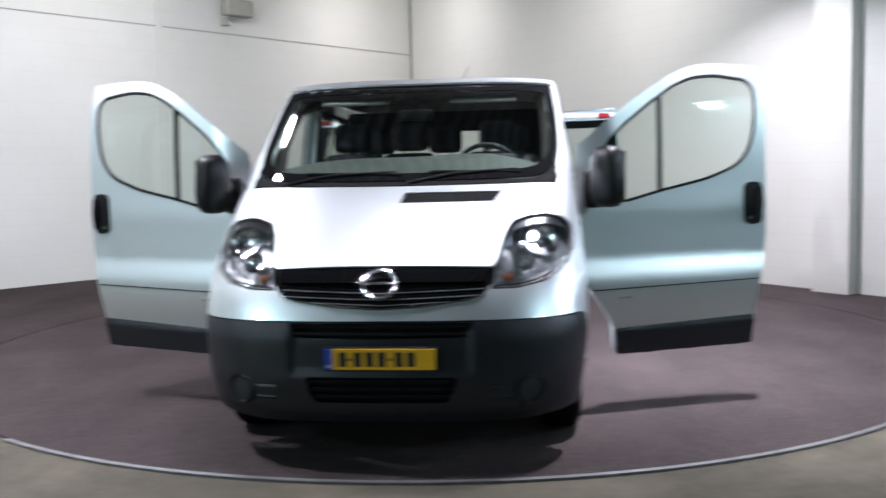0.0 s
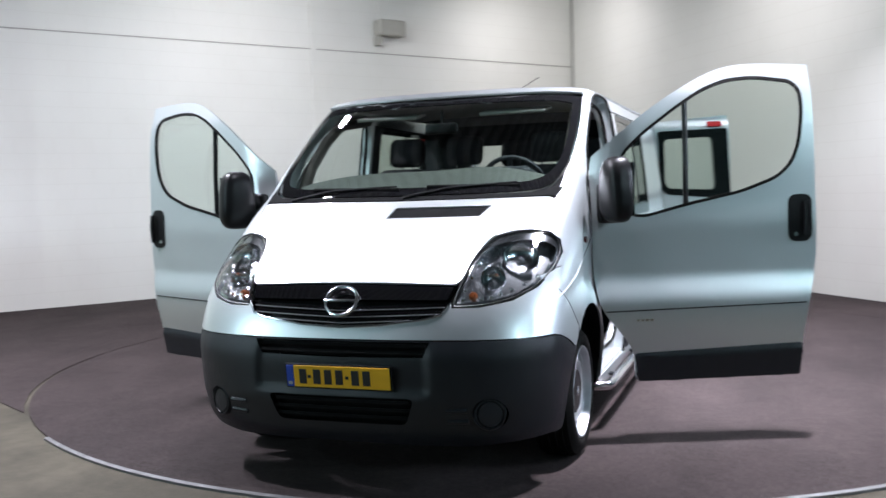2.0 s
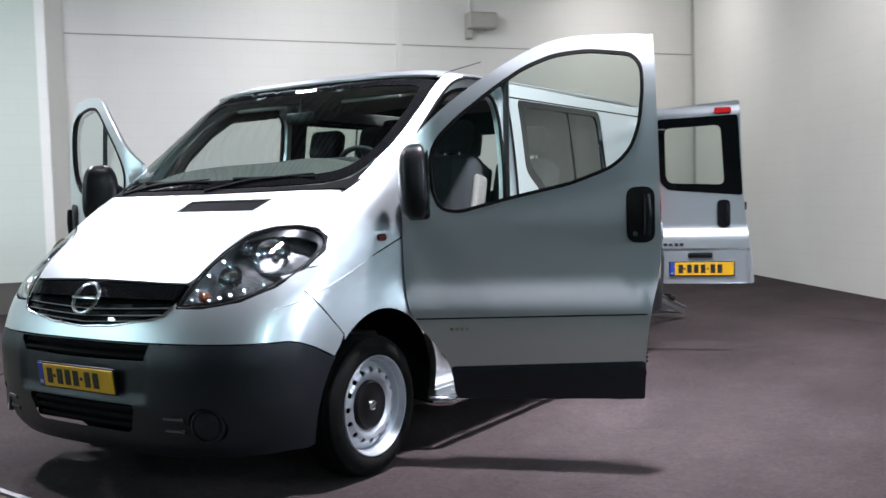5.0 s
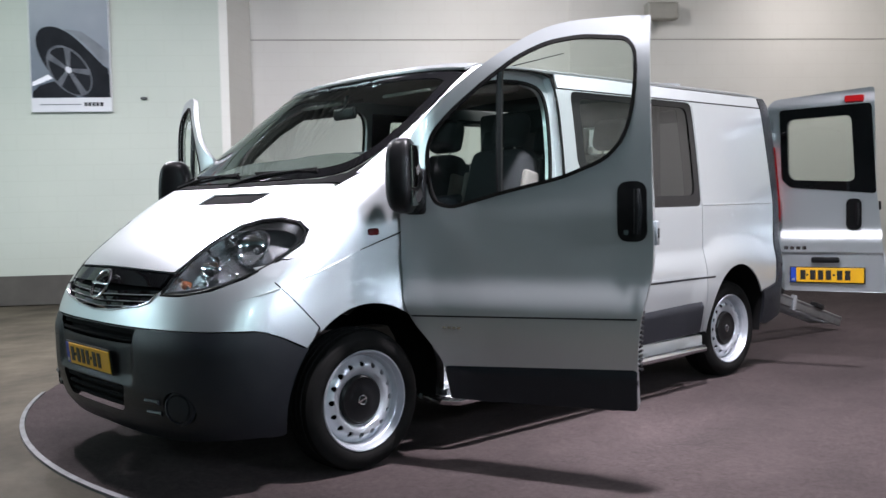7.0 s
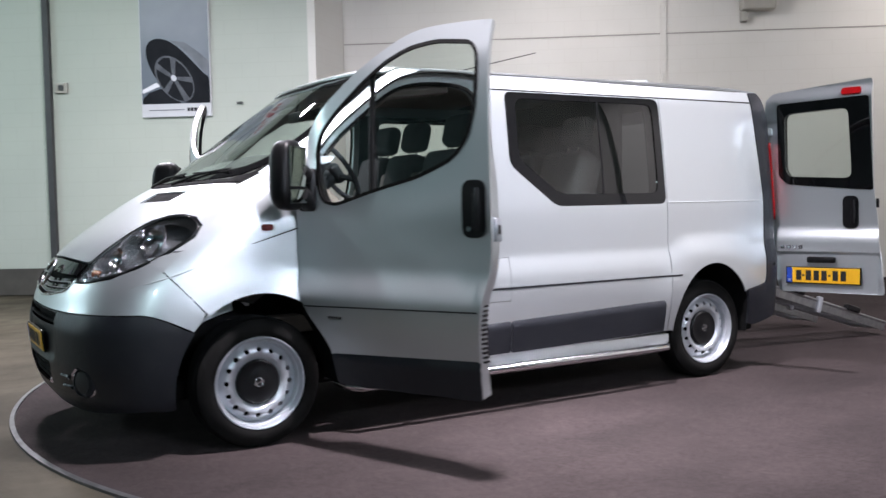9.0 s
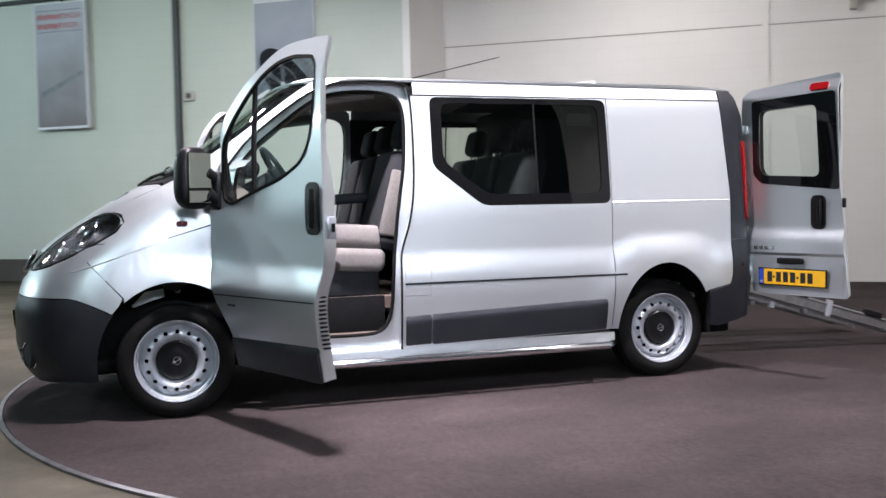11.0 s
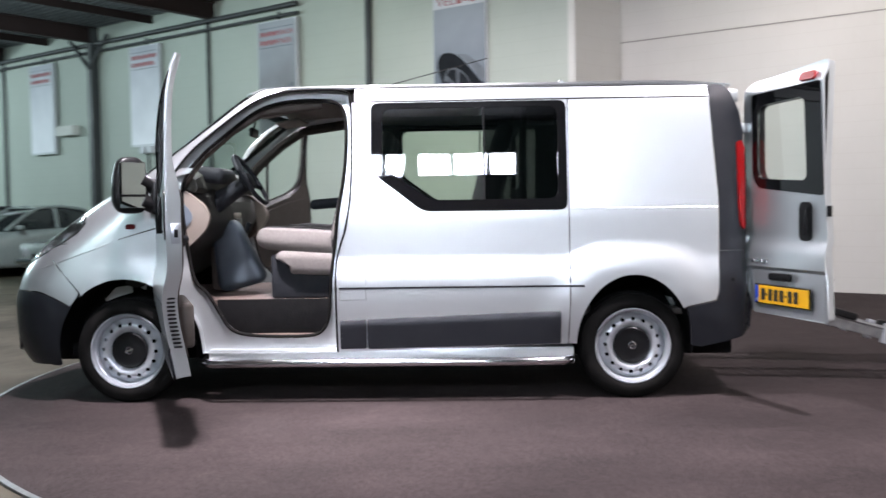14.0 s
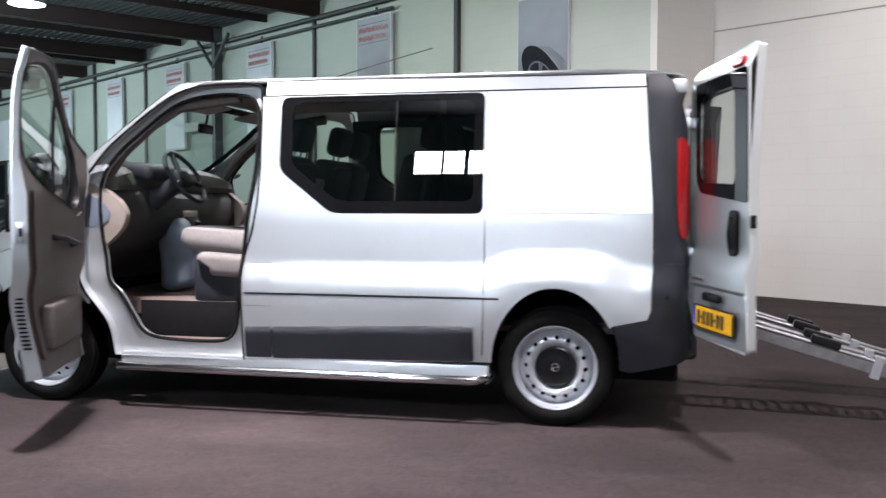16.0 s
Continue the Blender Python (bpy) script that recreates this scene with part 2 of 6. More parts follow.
FRONT_ARC = (math.pi + 1.0, 2 * math.pi - 0.52)
turntable = mesh_ob("turntable", prism(disc_points(DISC_R, 160), -0.011, 0.0), CARPET)
tagged(turntable, "round turntable covered in dark grey-brown carpet", "turntable", kind="structure")
bm = bmesh.new()
for r0, r1 in ((DISC_R + 0.004, DISC_R + 0.03),):
    a = [bm.verts.new((x, y, 0.004)) for x, y in disc_points(r0, 200, *FRONT_ARC)]
    b = [bm.verts.new((x, y, 0.001)) for x, y in disc_points(r1, 200, *FRONT_ARC)]
    c = [bm.verts.new((x, y, -0.012)) for x, y in disc_points(r1, 200, *FRONT_ARC)]
    e = [bm.verts.new((x, y, -0.012)) for x, y in disc_points(r0, 200, *FRONT_ARC)]
    for i in range(199):
        j = i + 1
        for p, q in ((a, b), (b, c), (c, e), (e, a)):
            bm.faces.new((p[i], p[j], q[j], q[i]))
bmesh.ops.recalc_face_normals(bm, faces=bm.faces)
rim = mesh_ob("turntable_rim", bm, STRIP)
tagged(rim, "thin worn metal edge strip along the turntable", "trim", kind="structure")
# carpet behind the turntable, up to the walls
back = [(-8.3, 3.6), (-5.45, 1.52)] + [(DISC[0] + (DISC_R + 0.032) * math.cos(a), DISC[1] + (DISC_R + 0.032) * math.sin(a)) for a in
        [math.pi + 0.785 - k * (math.pi + 0.785 + 0.55) / 60 for k in range(61)]] + [(9.9, 0.4), (9.9, 3.0), (-1.5, 13.0), (-8.6, 4.2)]
carpet = mesh_ob("carpet", prism(back, -0.011, -0.004), CARPET)
tagged(carpet, "dark grey-brown carpet laid behind the turntable", "carpet", kind="structure")

strip_wall("wall_west", on_a(-36), on_a(-1.06), 0.3, 0, TOP, WALLGREEN, "tall pale green painted block wall with a dark plinth")
strip_wall("wall_north", B0 + DIR_A * -1.0, CORNER, 0.3, 0, TOP, WALLPAINT, "tall cream painted block wall with a seam")
strip_wall("wall_east", CORNER, C1, 0.3, 0, TOP, WALLPAINT, "tall cream painted block wall with a pilaster")
E1, E2, E3 = Vector((10.05, 8.6)), Vector((10.05, -16.0)), on_a(-36)
strip_wall("wall_return", C1, E1, 0.3, 0, TOP, WALLPAINT, "plain cream wall closing the hall")
strip_wall("wall_south", E1, E2, 0.3, 0, TOP, WALLGREY, "grey hall wall with a row of high windows")
strip_wall("wall_far", E2, E3, 0.3, 0, TOP, WALLGREY, "plain grey end wall of the hall")
DIR_B, DIR_C = (CORNER - B0).normalized(), (C1 - CORNER).normalized()
NOR_B, NOR_C = Vector((DIR_B.y, -DIR_B.x)), Vector((DIR_C.y, -DIR_C.x))


def wall_box(name, o, d, n, s0, s1, z0, z1, n0, n1, mat, parent=None, label="", bevel=0.0):
    """A box on a wall: s along it, n out from it."""
    m = Matrix(((d.x, n.x, 0, o.x), (d.y, n.y, 0, o.y), (0, 0, 1, 0), (0, 0, 0, 1)))
    bm = box_bm((s0, n0, z0), (s1, n1, z1), bevel)
    bmesh.ops.transform(bm, matrix=m, verts=bm.verts)
    bmesh.ops.recalc_face_normals(bm, faces=bm.faces)
    return mesh_ob(name, bm, mat, parent, label)


def wall_pt(o, d, n, s, z, out):
    p = o + d * s + n * out
    return Vector((p.x, p.y, z))


# pillars, plinth, strips
tagged(mesh_ob("pillar_1", prism([A0 + DIR_A * a + NOR_A * b for a, b in ((-1.07, 0.012), (-0.96, 0.012), (-0.76, -B_IN - 0.02), (-1.07, -B_IN - 0.02))], 0, TOP), WALLPAINT), "pale painted concrete pillar between two walls", "pillar", kind="structure")
tagged(wall_box("pillar_2", CORNER, DIR_C, NOR_C, 8.84, 9.28, 0, TOP, -0.05, 0.16, WALLPAINT), "pale painted concrete pilaster on the block wall", "pillar", kind="structure")
tagged(wall_box("plinth", A0, DIR_A, NOR_A, -36, -1.075, 0, 0.38, 0.001, 0.02, PLINTH), "dark painted plinth along the foot of the wall", "trim", kind="structure")
GREYPIPE = material("grey_pipe", (0.036, 0.038, 0.040), 0.5, second=(0.052, 0.054, 0.056), scale=6, rough_var=0.1)
for s0, w, dp in ((-4.80, 0.09, 0.09), (-8.91, 0.07, 0.06), (-16.55, 0.10, 0.06), (-19.85, 0.10, 0.08)):
    tagged(wall_box("downpipe", A0, DIR_A, NOR_A, s0 - w / 2, s0 + w / 2, 0.05, TOP - 0.02, 0.004, dp, GREYPIPE, bevel=0.01), "dark grey pipe running up the pale wall", "pipe", "wall pipes")
post = thing("steel_post", "dark steel post with a bracket at the wall", "post")
wall_box("post_shaft", A0, DIR_A, NOR_A, -12.73, -12.59, 0, TOP - 0.02, 0.01, 0.20, GREYPIPE, post)
bm = bmesh.new()
for q in (-1, 1):
    add_tube(bm, [wall_pt(A0, DIR_A, NOR_A, -12.66, 4.25, 0.2), wall_pt(A0, DIR_A, NOR_A, -12.66 + 0.5 * q, 4.72, 0.2), wall_pt(A0, DIR_A, NOR_A, -12.66 + 0.7 * q, 4.9, 0.2)], 0.04, 8)
mesh_ob("post_bracket", bm, GREYPIPE, post)
for z, r, out in ((4.78, 0.045, 0.12), (4.62, 0.03, 0.10)):
    bm = bmesh.new()
    add_tube(bm, [wall_pt(A0, DIR_A, NOR_A, -35, z, out), wall_pt(A0, DIR_A, NOR_A, -16.5, z, out), wall_pt(A0, DIR_A, NOR_A, -6.4, z, out)], r, 8)
    tagged(mesh_ob("conduit", bm, GREYPIPE), "dark conduit running along the top of the wall", "pipe", "wall pipes")
# seams of wall north, and the small dull box on its bracket
SEAMGREY = material("seam_shadow_grey", (0.30, 0.29, 0.27), 0.7, second=(0.36, 0.35, 0.32), scale=7, rough_var=0.1)
tagged(wall_box("wall_seam", B0, DIR_B, NOR_B, -0.75, 9.2, 3.565, 3.582, 0.001, 0.010, SEAMGREY), "thin horizontal seam strip on the block wall", "trim", kind="structure")
tagged(wall_box("wall_seam", B0, DIR_B, NOR_B, 3.875, 3.965, 0, TOP, 0.001, 0.028, WALLPAINT), "painted vertical conduit on the block wall", "trim", kind="structure")
tagged(wall_box("wall_seam", CORNER, DIR_C, NOR_C, 0.02, 0.07, 0, TOP, 0.001, 0.02, SEAMGREY), "thin joint strip in the wall corner", "trim", kind="structure")
OLIVE = material("dull_olive_box", (0.40, 0.385, 0.34), 0.6, second=(0.35, 0.34, 0.30), scale=8, rough_var=0.1)
lb = thing("wall_light", "dull grey-green wall light box on a bracket", "wall light")
wall_box("light_housing", B0, DIR_B, NOR_B, 4.98, 5.46, 3.83, 4.08, 0.05, 0.24, OLIVE, lb, bevel=0.03)
wall_box("light_bracket", B0, DIR_B, NOR_B, 5.00, 5.08, 3.69, 3.83, 0.0, 0.12, OLIVE, lb)
wall_box("light_cable", B0, DIR_B, NOR_B, 5.08, 5.11, 4.07, TOP, 0.004, 0.03, WALLPAINT, lb)
th = thing("thermostat", "small grey control box on the wall", "control box")
wall_box("control_housing", A0, DIR_A, NOR_A, -4.70, -4.53, 2.855, 3.005, 0.002, 0.05, OLIVE, th, bevel=0.01)
wall_box("control_dial", A0, DIR_A, NOR_A, -4.655, -4.575, 2.89, 2.97, 0.05, 0.062, GREYPIPE, th, bevel=0.005)
tagged(wall_box("wall_bolt", A0, DIR_A, NOR_A, -2.09, -2.01, 2.635, 2.665, 0.002, 0.03, GREYPIPE), "small dark bolt in the pale wall", "bolt")

# ---- posters ----
POSTER_BACK = material("white_poster_board", (0.62, 0.63, 0.66), 0.3, second=(0.58, 0.59, 0.62), scale=3, rough_var=0.05)
POSTER_DARK = material("poster_black", (0.008, 0.009, 0.011), 0.6, second=(0.020, 0.022, 0.027), scale=3, detail=3, ior=1.15)
POSTER_GREY = material("poster_grey", (0.20, 0.22, 0.25), 0.6, second=(0.11, 0.12, 0.14), scale=4, detail=3)
POSTER_LILAC = material("poster_lilac", (0.42, 0.43, 0.50), 0.3, second=(0.68, 0.68, 0.72), scale=1.2, detail=2, mix=0.7)
POSTER_WHITE = material("poster_white", (0.80, 0.80, 0.84), 0.3, second=(0.70, 0.70, 0.76), scale=1.2, detail=2)
POSTER_SPOKE = material("poster_spoke_grey", (0.045, 0.05, 0.065), 0.6, second=(0.12, 0.13, 0.15), scale=9, detail=3)
POSTER_RED = material("poster_red", (0.42, 0.13, 0.14), 0.6, second=(0.34, 0.11, 0.12), scale=8)


def wall_disc(o, d, n, s0, z0, pts, out, thick, mat, parent, name, label=""):
    bm = bmesh.new()
    a = [bm.verts.new(wall_pt(o, d, n, s0 + u, z0 + v, out)) for u, v in pts]
    b = [bm.verts.new(wall_pt(o, d, n, s0 + u, z0 + v, out + thick)) for u, v in pts]
    bm.faces.new(a)
    bm.faces.new(b)
    for i in range(len(a)):
        j = (i + 1) % len(a)
        bm.faces.new((a[i], a[j], b[j], b[i]))
    bmesh.ops.recalc_face_normals(bm, faces=bm.faces)
    return mesh_ob(name, bm, mat, parent, label)


W = (A0, DIR_A, NOR_A)


def fade(name, low, high):
    """A print that fades from one colour at its foot to another at its head, with soft clouds."""
    m = material(name, low, 0.5, second=low, scale=1.0)
    nt = m.node_tree
    b = nt.nodes["Principled BSDF"]
    tc = nt.nodes.new("ShaderNodeTexCoord")
    sep = nt.nodes.new("ShaderNodeSeparateXYZ")
    nz = nt.nodes.new("ShaderNodeTexNoise")
    nz.inputs["Scale"].default_value, nz.inputs["Detail"].default_value = 1.6, 3
    add = nt.nodes.new("ShaderNodeMath")
    add.operation = "MULTIPLY_ADD"
    add.inputs[1].default_value = 0.7
    off = nt.nodes.new("ShaderNodeMath")
    off.operation = "ADD"
    off.inputs[1].default_value = -0.35
    mx = nt.nodes.new("ShaderNodeMix")
    mx.data_type = "RGBA"
    mx.inputs["A"].default_value, mx.inputs["B"].default_value = (*low, 1), (*high, 1)
    nt.links.new(tc.outputs["Generated"], sep.inputs[0])
    nt.links.new(tc.outputs["Object"], nz.inputs["Vector"])
    nt.links.new(nz.outputs["Fac"], add.inputs[0])
    nt.links.new(sep.outputs["Z"], add.inputs[2])
    nt.links.new(add.outputs[0], off.inputs[0])
    nt.links.new(off.outputs[0], mx.inputs["Factor"])
    nt.links.new(mx.outputs["Result"], b.inputs["Base Color"])
    return m


PRINT_PALE = fade("poster_lilac_print", (0.86, 0.85, 0.90), (0.42, 0.43, 0.48))
PRINT_DUSK = fade("poster_dusk_print", (0.13, 0.12, 0.125), (0.36, 0.38, 0.42))
PRINT_SKY = fade("poster_sky_print", (0.09, 0.115, 0.15), (0.30, 0.33, 0.37))


def wall_text(name, text, s0, s1, z0, z1, out, mat, parent):
    """Raised letters of the built-in font on the poster wall, fitted into a rectangle."""
    data = bpy.data.curves.new(name, "FONT")
    data.body, data.extrude = text, 0.001
    tmp = new("letters", data)
    me = bpy.data.meshes.new_from_object(tmp.evaluated_get(bpy.context.evaluated_depsgraph_get()))
    bpy.data.objects.remove(tmp)
    bm = bmesh.new()
    bm.from_mesh(me)
    bpy.data.meshes.remove(me)
    xs, ys = [v.co.x for v in bm.verts], [v.co.y for v in bm.verts]
    for v in bm.verts:
        v.co = wall_pt(*W, s0 + (s1 - s0) * (v.co.x - min(xs)) / (max(xs) - min(xs)), z0 + (z1 - z0) * (v.co.y - min(ys)) / (max(ys) - min(ys)), out + v.co.z)
    return mesh_ob(name, bm, mat, parent)


def title(parent, s0, s1, z0, z1, out, bars, text=""):
    """A red title line: bars where it cannot be read, then letters."""
    cut = s1 if not text else s0 + (s1 - s0) * bars / (bars + len(text))
    w = (cut - s0) / bars if bars else 0
    for k in range(bars):
        wall_box("title_bar", *W, s0 + w * k, s0 + w * (k + 0.70), z0 + 0.2 * (z1 - z0) * (k % 3 == 1), z1 - 0.18 * (z1 - z0) * (k % 4 == 2), out, out + 0.004, POSTER_RED, parent)
    if text:
        wall_text("title_letters", text, cut, s1, z0, z1, out + 0.003, POSTER_RED, parent)


# the wheel poster
pa = thing("wheel_poster", "tall poster board showing a dark car wheel under a red title", "poster", "posters on the wall")
wall_box("poster_board", *W, -3.445, -2.45, 2.48, 4.57, 0.004, 0.05, POSTER_BACK, pa)
wall_box("poster_picture", *W, -3.435, -2.46, 2.66, 4.25, 0.05, 0.053, PRINT_SKY, pa)


def print_pt(u, v):
    return ((u - 145) * 0.00234, (580 - v) * 0.00228)


def printed(name, pts, layer, mat):
    return wall_disc(*W, -3.445, 2.48, [print_pt(*p) for p in pts], 0.0535 + 0.0012 * layer, 0.001, mat, pa, name)


printed("poster_ground", [(154, 470), (190, 432), (265, 408), (300, 420), (390, 500), (154, 500)], 0, POSTER_DARK)
printed("poster_road", [(154, 436), (154, 412), (240, 370), (262, 392), (200, 418)], 0, POSTER_WHITE)
printed("poster_fender", [(330, 118), (400, 165), (470, 235), (530, 310), (566, 338), (566, 250), (500, 190), (420, 130)], 0, POSTER_GREY)
printed("poster_tyre", smooth([(178, 200), (182, 150), (205, 115), (250, 100), (310, 112), (370, 150), (430, 208), (490, 275), (535, 325), (566, 345), (566, 500), (385, 500), (310, 430), (255, 370), (205, 290)], 75), 1, POSTER_DARK)


def slanted(cx, cy, a, b, lean, n=36):
    c, q = math.cos(radians(lean)), math.sin(radians(lean))
    return [(cx + a * math.cos(2 * math.pi * k / n) * c - b * math.sin(2 * math.pi * k / n) * q, cy + a * math.cos(2 * math.pi * k / n) * q + b * math.sin(2 * math.pi * k / n) * c) for k in range(n)]


printed("poster_rim", slanted(352, 350, 158, 98, 56), 2, POSTER_SPOKE)
printed("poster_rim_inside", slanted(354, 353, 148, 89, 56), 3, POSTER_DARK)
hub = (348, 345)
for k in range(5):
    a = 2 * math.pi * (k + 0.12) / 5
    tip = slanted(354, 353, 152, 93, 56, 100)[int(100 * (a / (2 * math.pi)))]
    dx, dy = tip[0] - hub[0], tip[1] - hub[1]
    ln = math.hypot(dx, dy)
    ox, oy = -dy / ln * 8, dx / ln * 8
    printed("poster_spoke", [(hub[0] + ox, hub[1] + oy), (tip[0] + ox * 2.2, tip[1] + oy * 2.2), (tip[0] - ox * 2.2, tip[1] - oy * 2.2), (hub[0] - ox, hub[1] - oy)], 4, POSTER_SPOKE)
printed("poster_hub", slanted(348, 345, 20, 15, 56, 20), 5, POSTER_LILAC)
wall_text("title_letters", "VEL", -3.375, -3.02, 4.29, 4.41, 0.054, POSTER_RED, pa)
title(pa, -2.99, -2.60, 4.29, 4.41, 0.05, 3)
wall_box("poster_caption", *W, -3.345, -2.83, 2.568, 2.58, 0.05, 0.053, POSTER_GREY, pa)
for k in range(5):
    wall_box("poster_mark", *W, -2.79 + 0.049 * k, -2.755 + 0.049 * k, 2.55, 2.60, 0.05, 0.053, POSTER_DARK, pa)


def tall_poster(s0, dusk):
    p = thing("tall_poster", "tall dusky poster board with a red two-line title" if dusk else "tall pale lilac poster board with red title bars", "poster", "posters on the wall")
    w, z0, z1 = 0.995, 2.51, 4.55
    wall_box("poster_board", *W, s0, s0 + w, z0, z1, 0.06, 0.12, POSTER_BACK, p)
    wall_box("poster_picture", *W, s0 + 0.02, s0 + w - 0.02, z0 + 0.04, z1 - 0.02, 0.12, 0.123, PRINT_DUSK if dusk else PRINT_PALE, p)
    if dusk:
        wall_disc(*W, s0 + 0.1, z0 + 0.5, [(0, 0), (0.8, 0.35), (0.8, 0.42), (0, 0.1)], 0.1235, 0.002, POSTER_GREY, p, "poster_streak")
    for z in (z1 - 0.13, z1 - 0.47):
        wall_box("title_rule", *W, s0 + 0.07, s0 + w - 0.07, z - 0.006, z + 0.006, 0.1235, 0.126, POSTER_GREY, p)
    title(p, s0 + 0.08, s0 + 0.92, z1 - 0.275, z1 - 0.185, 0.1235, 8 if dusk else 17, "ERINGEN" if dusk else "")
    title(p, s0 + 0.08, s0 + 0.86, z1 - 0.425, z1 - 0.335, 0.1235, 8 if dusk else 15, "TINGEN" if dusk else "")
    wall_box("poster_hook", *W, s0 + w / 2 - 0.02, s0 + w / 2 + 0.02, z1, z1 + 0.16, 0.03, 0.06, GREYPIPE, p)


for s0, dusk in ((-7.42, True), (-11.33, False), (-15.23, False), (-18.8, False), (-22.5, False)):
    tall_poster(s0, dusk)
# white sign board over a dark doorway at the far end of the wall
sb = thing("sign_board", "wide blank cream sign board high on the wall", "sign")
wall_box("board_face", *W, -29.4, -26.2, 2.76, 4.05, 0.02, 0.14, POSTER_WHITE, sb, bevel=0.01)
wall_box("board_rail", *W, -29.42, -26.18, 2.68, 2.758, 0.02, 0.18, WALLPAINT, sb, bevel=0.01)
dw = thing("door_1", "dark doorway with a grey frame in the pale wall", "door", kind="structure")
wall_box("door_leaf", *W, -30.0, -27.9, 0.385, 2.55, 0.004, 0.03, POSTER_DARK, dw)
for a, b in ((-30.1, -30.0), (-27.9, -27.8)):
    wall_box("door_jamb", *W, a, b, 0.385, 2.66, 0.004, 0.06, GREYPIPE, dw)
wall_box("door_head", *W, -30.0, -27.9, 2.552, 2.66, 0.004, 0.06, GREYPIPE, dw)
# conduit with two small lamps under one poster
lp = thing("wall_lamp_pair", "two small white lamps on thin conduits", "wall lamp")
for du in (0.36, 0.62):
    wall_box("lamp_head", *W, -11.33 + du, -11.33 + du + 0.15, 2.36, 2.50, 0.05, 0.20, POSTER_BACK, lp, bevel=0.02)
    wall_box("lamp_conduit", *W, -11.33 + du + 0.06, -11.33 + du + 0.09, 1.1, 2.37, 0.01, 0.04, GREYPIPE, lp)
bx = thing("fuse_box", "beige fuse box on the pale wall", "fuse box")
wall_box("fuse_housing", *W, -14.08, -13.38, 2.88, 3.10, 0.01, 0.20, WALLPAINT, bx, bevel=0.02)

# ---- ceiling: dark ribbed deck on beams ----
DECK = material("dark_steel_deck", (0.022, 0.022, 0.024), 0.6, second=(0.034, 0.034, 0.036), scale=5, rough_var=0.12)
RIB = material("grey_deck_rib", (0.15, 0.155, 0.16), 0.5, 0.3, second=(0.10, 0.105, 0.11), scale=5, rough_var=0.12)
BEAM = material("dark_red_beam", (0.016, 0.0075, 0.007), 0.65, second=(0.024, 0.011, 0.010), scale=5, rough_var=0.1)
ceiling = mesh_ob("ceiling", box_bm((-34, -32, TOP), (16, 16, TOP + 0.2)), DECK)
tagged(ceiling, "dark ribbed steel roof deck of the hall", "ceiling", kind="structure")
M_A = Matrix(((DIR_A.x, NOR_A.x, 0, A0.x), (DIR_A.y, NOR_A.y, 0, A0.y), (0, 0, 1, 0), (0, 0, 0, 1)))
bm = bmesh.new()
for k in range(100):
    n0 = 0.04 + 0.17 * k
    add_box(bm, (-34.0, n0, TOP - 0.07), (2.0, n0 + 0.06, TOP - 0.002), M_A)
bmesh.ops.recalc_face_normals(bm, faces=bm.faces)
ribs = mesh_ob("ceiling_ribs", bm, RIB)
tagged(ribs, "grey steel deck ribs under the roof", "ceiling", kind="structure")
# girders out from the wall at each post and pipe, with a slim tie between them
for k in range(8):
    s0 = -4.83 - 3.9 * k
    bm = bmesh.new()
    add_box(bm, (s0 - 0.07, 0.02, TOP - 0.40), (s0 + 0.07, 17, TOP - 0.38), M_A)
    add_box(bm, (s0 - 0.010, 0.02, TOP - 0.38), (s0 + 0.010, 17, TOP - 0.092), M_A)
    add_box(bm, (s0 - 0.07, 0.02, TOP - 0.092), (s0 + 0.07, 17, TOP - 0.072), M_A)
    bmesh.ops.recalc_face_normals(bm, faces=bm.faces)
    tagged(mesh_ob("roof_girder", bm, BEAM), "dark red steel roof girder", "beam", "roof beams", kind="structure")
    bm = bmesh.new()
    add_box(bm, (s0 - 1.98, 0.02, TOP - 0.22), (s0 - 1.92, 17, TOP - 0.072), M_A)
    bmesh.ops.recalc_face_normals(bm, faces=bm.faces)
    tagged(mesh_ob("roof_beam", bm, BEAM), "slim dark red steel roof beam", "beam", "roof beams", kind="structure")

# ---- round hall lamps ----
GLOW = material("lamp_glow", (0.9, 0.9, 0.9), 0.4, emission=(0.92, 1.0, 0.96), strength=9.0)
LAMPCAN = material("lamp_can", (0.30, 0.31, 0.32), 0.4, 0.6, second=(0.24, 0.25, 0.26), scale=9, rough_var=0.1)


def hall_lamp(x, y):
    p = thing("hall_lamp", "round bright hall lamp hanging from the roof", "ceiling lamp", "hall lamps")
    rings = [(0.05, 0.10), (0.05, 0.02), (0.10, 0.0), (0.16, -0.16), (0.27, -0.30), (0.28, -0.33)]

    def turned(prof):
        bm = bmesh.new()
        rr = [[bm.verts.new((x + r * math.cos(2 * math.pi * k / 24), y + r * math.sin(2 * math.pi * k / 24), TOP - 0.50 + z)) for k in range(24)] for r, z in prof]
        for a, b in zip(rr, rr[1:]):
            for k in range(24):
                bm.faces.new((a[k], a[(k + 1) % 24], b[(k + 1) % 24], b[k]))
        return bm, rr
    bm, rr = turned(rings)
    mesh_ob("lamp_shade", bm, LAMPCAN, p, smooth=True)
    bm, rr = turned([(0.275, -0.335), (0.15, -0.36), (0.01, -0.365)])
    bm.faces.new(rr[-1][::-1])
    mesh_ob("lamp_lens", bm, GLOW, p, "glowing white lamp lens")
    bm = bmesh.new()
    add_tube(bm, [(x, y, TOP - 0.42), (x, y, TOP - 0.001)], 0.02, 8)
    mesh_ob("lamp_stem", bm, GREYPIPE, p)


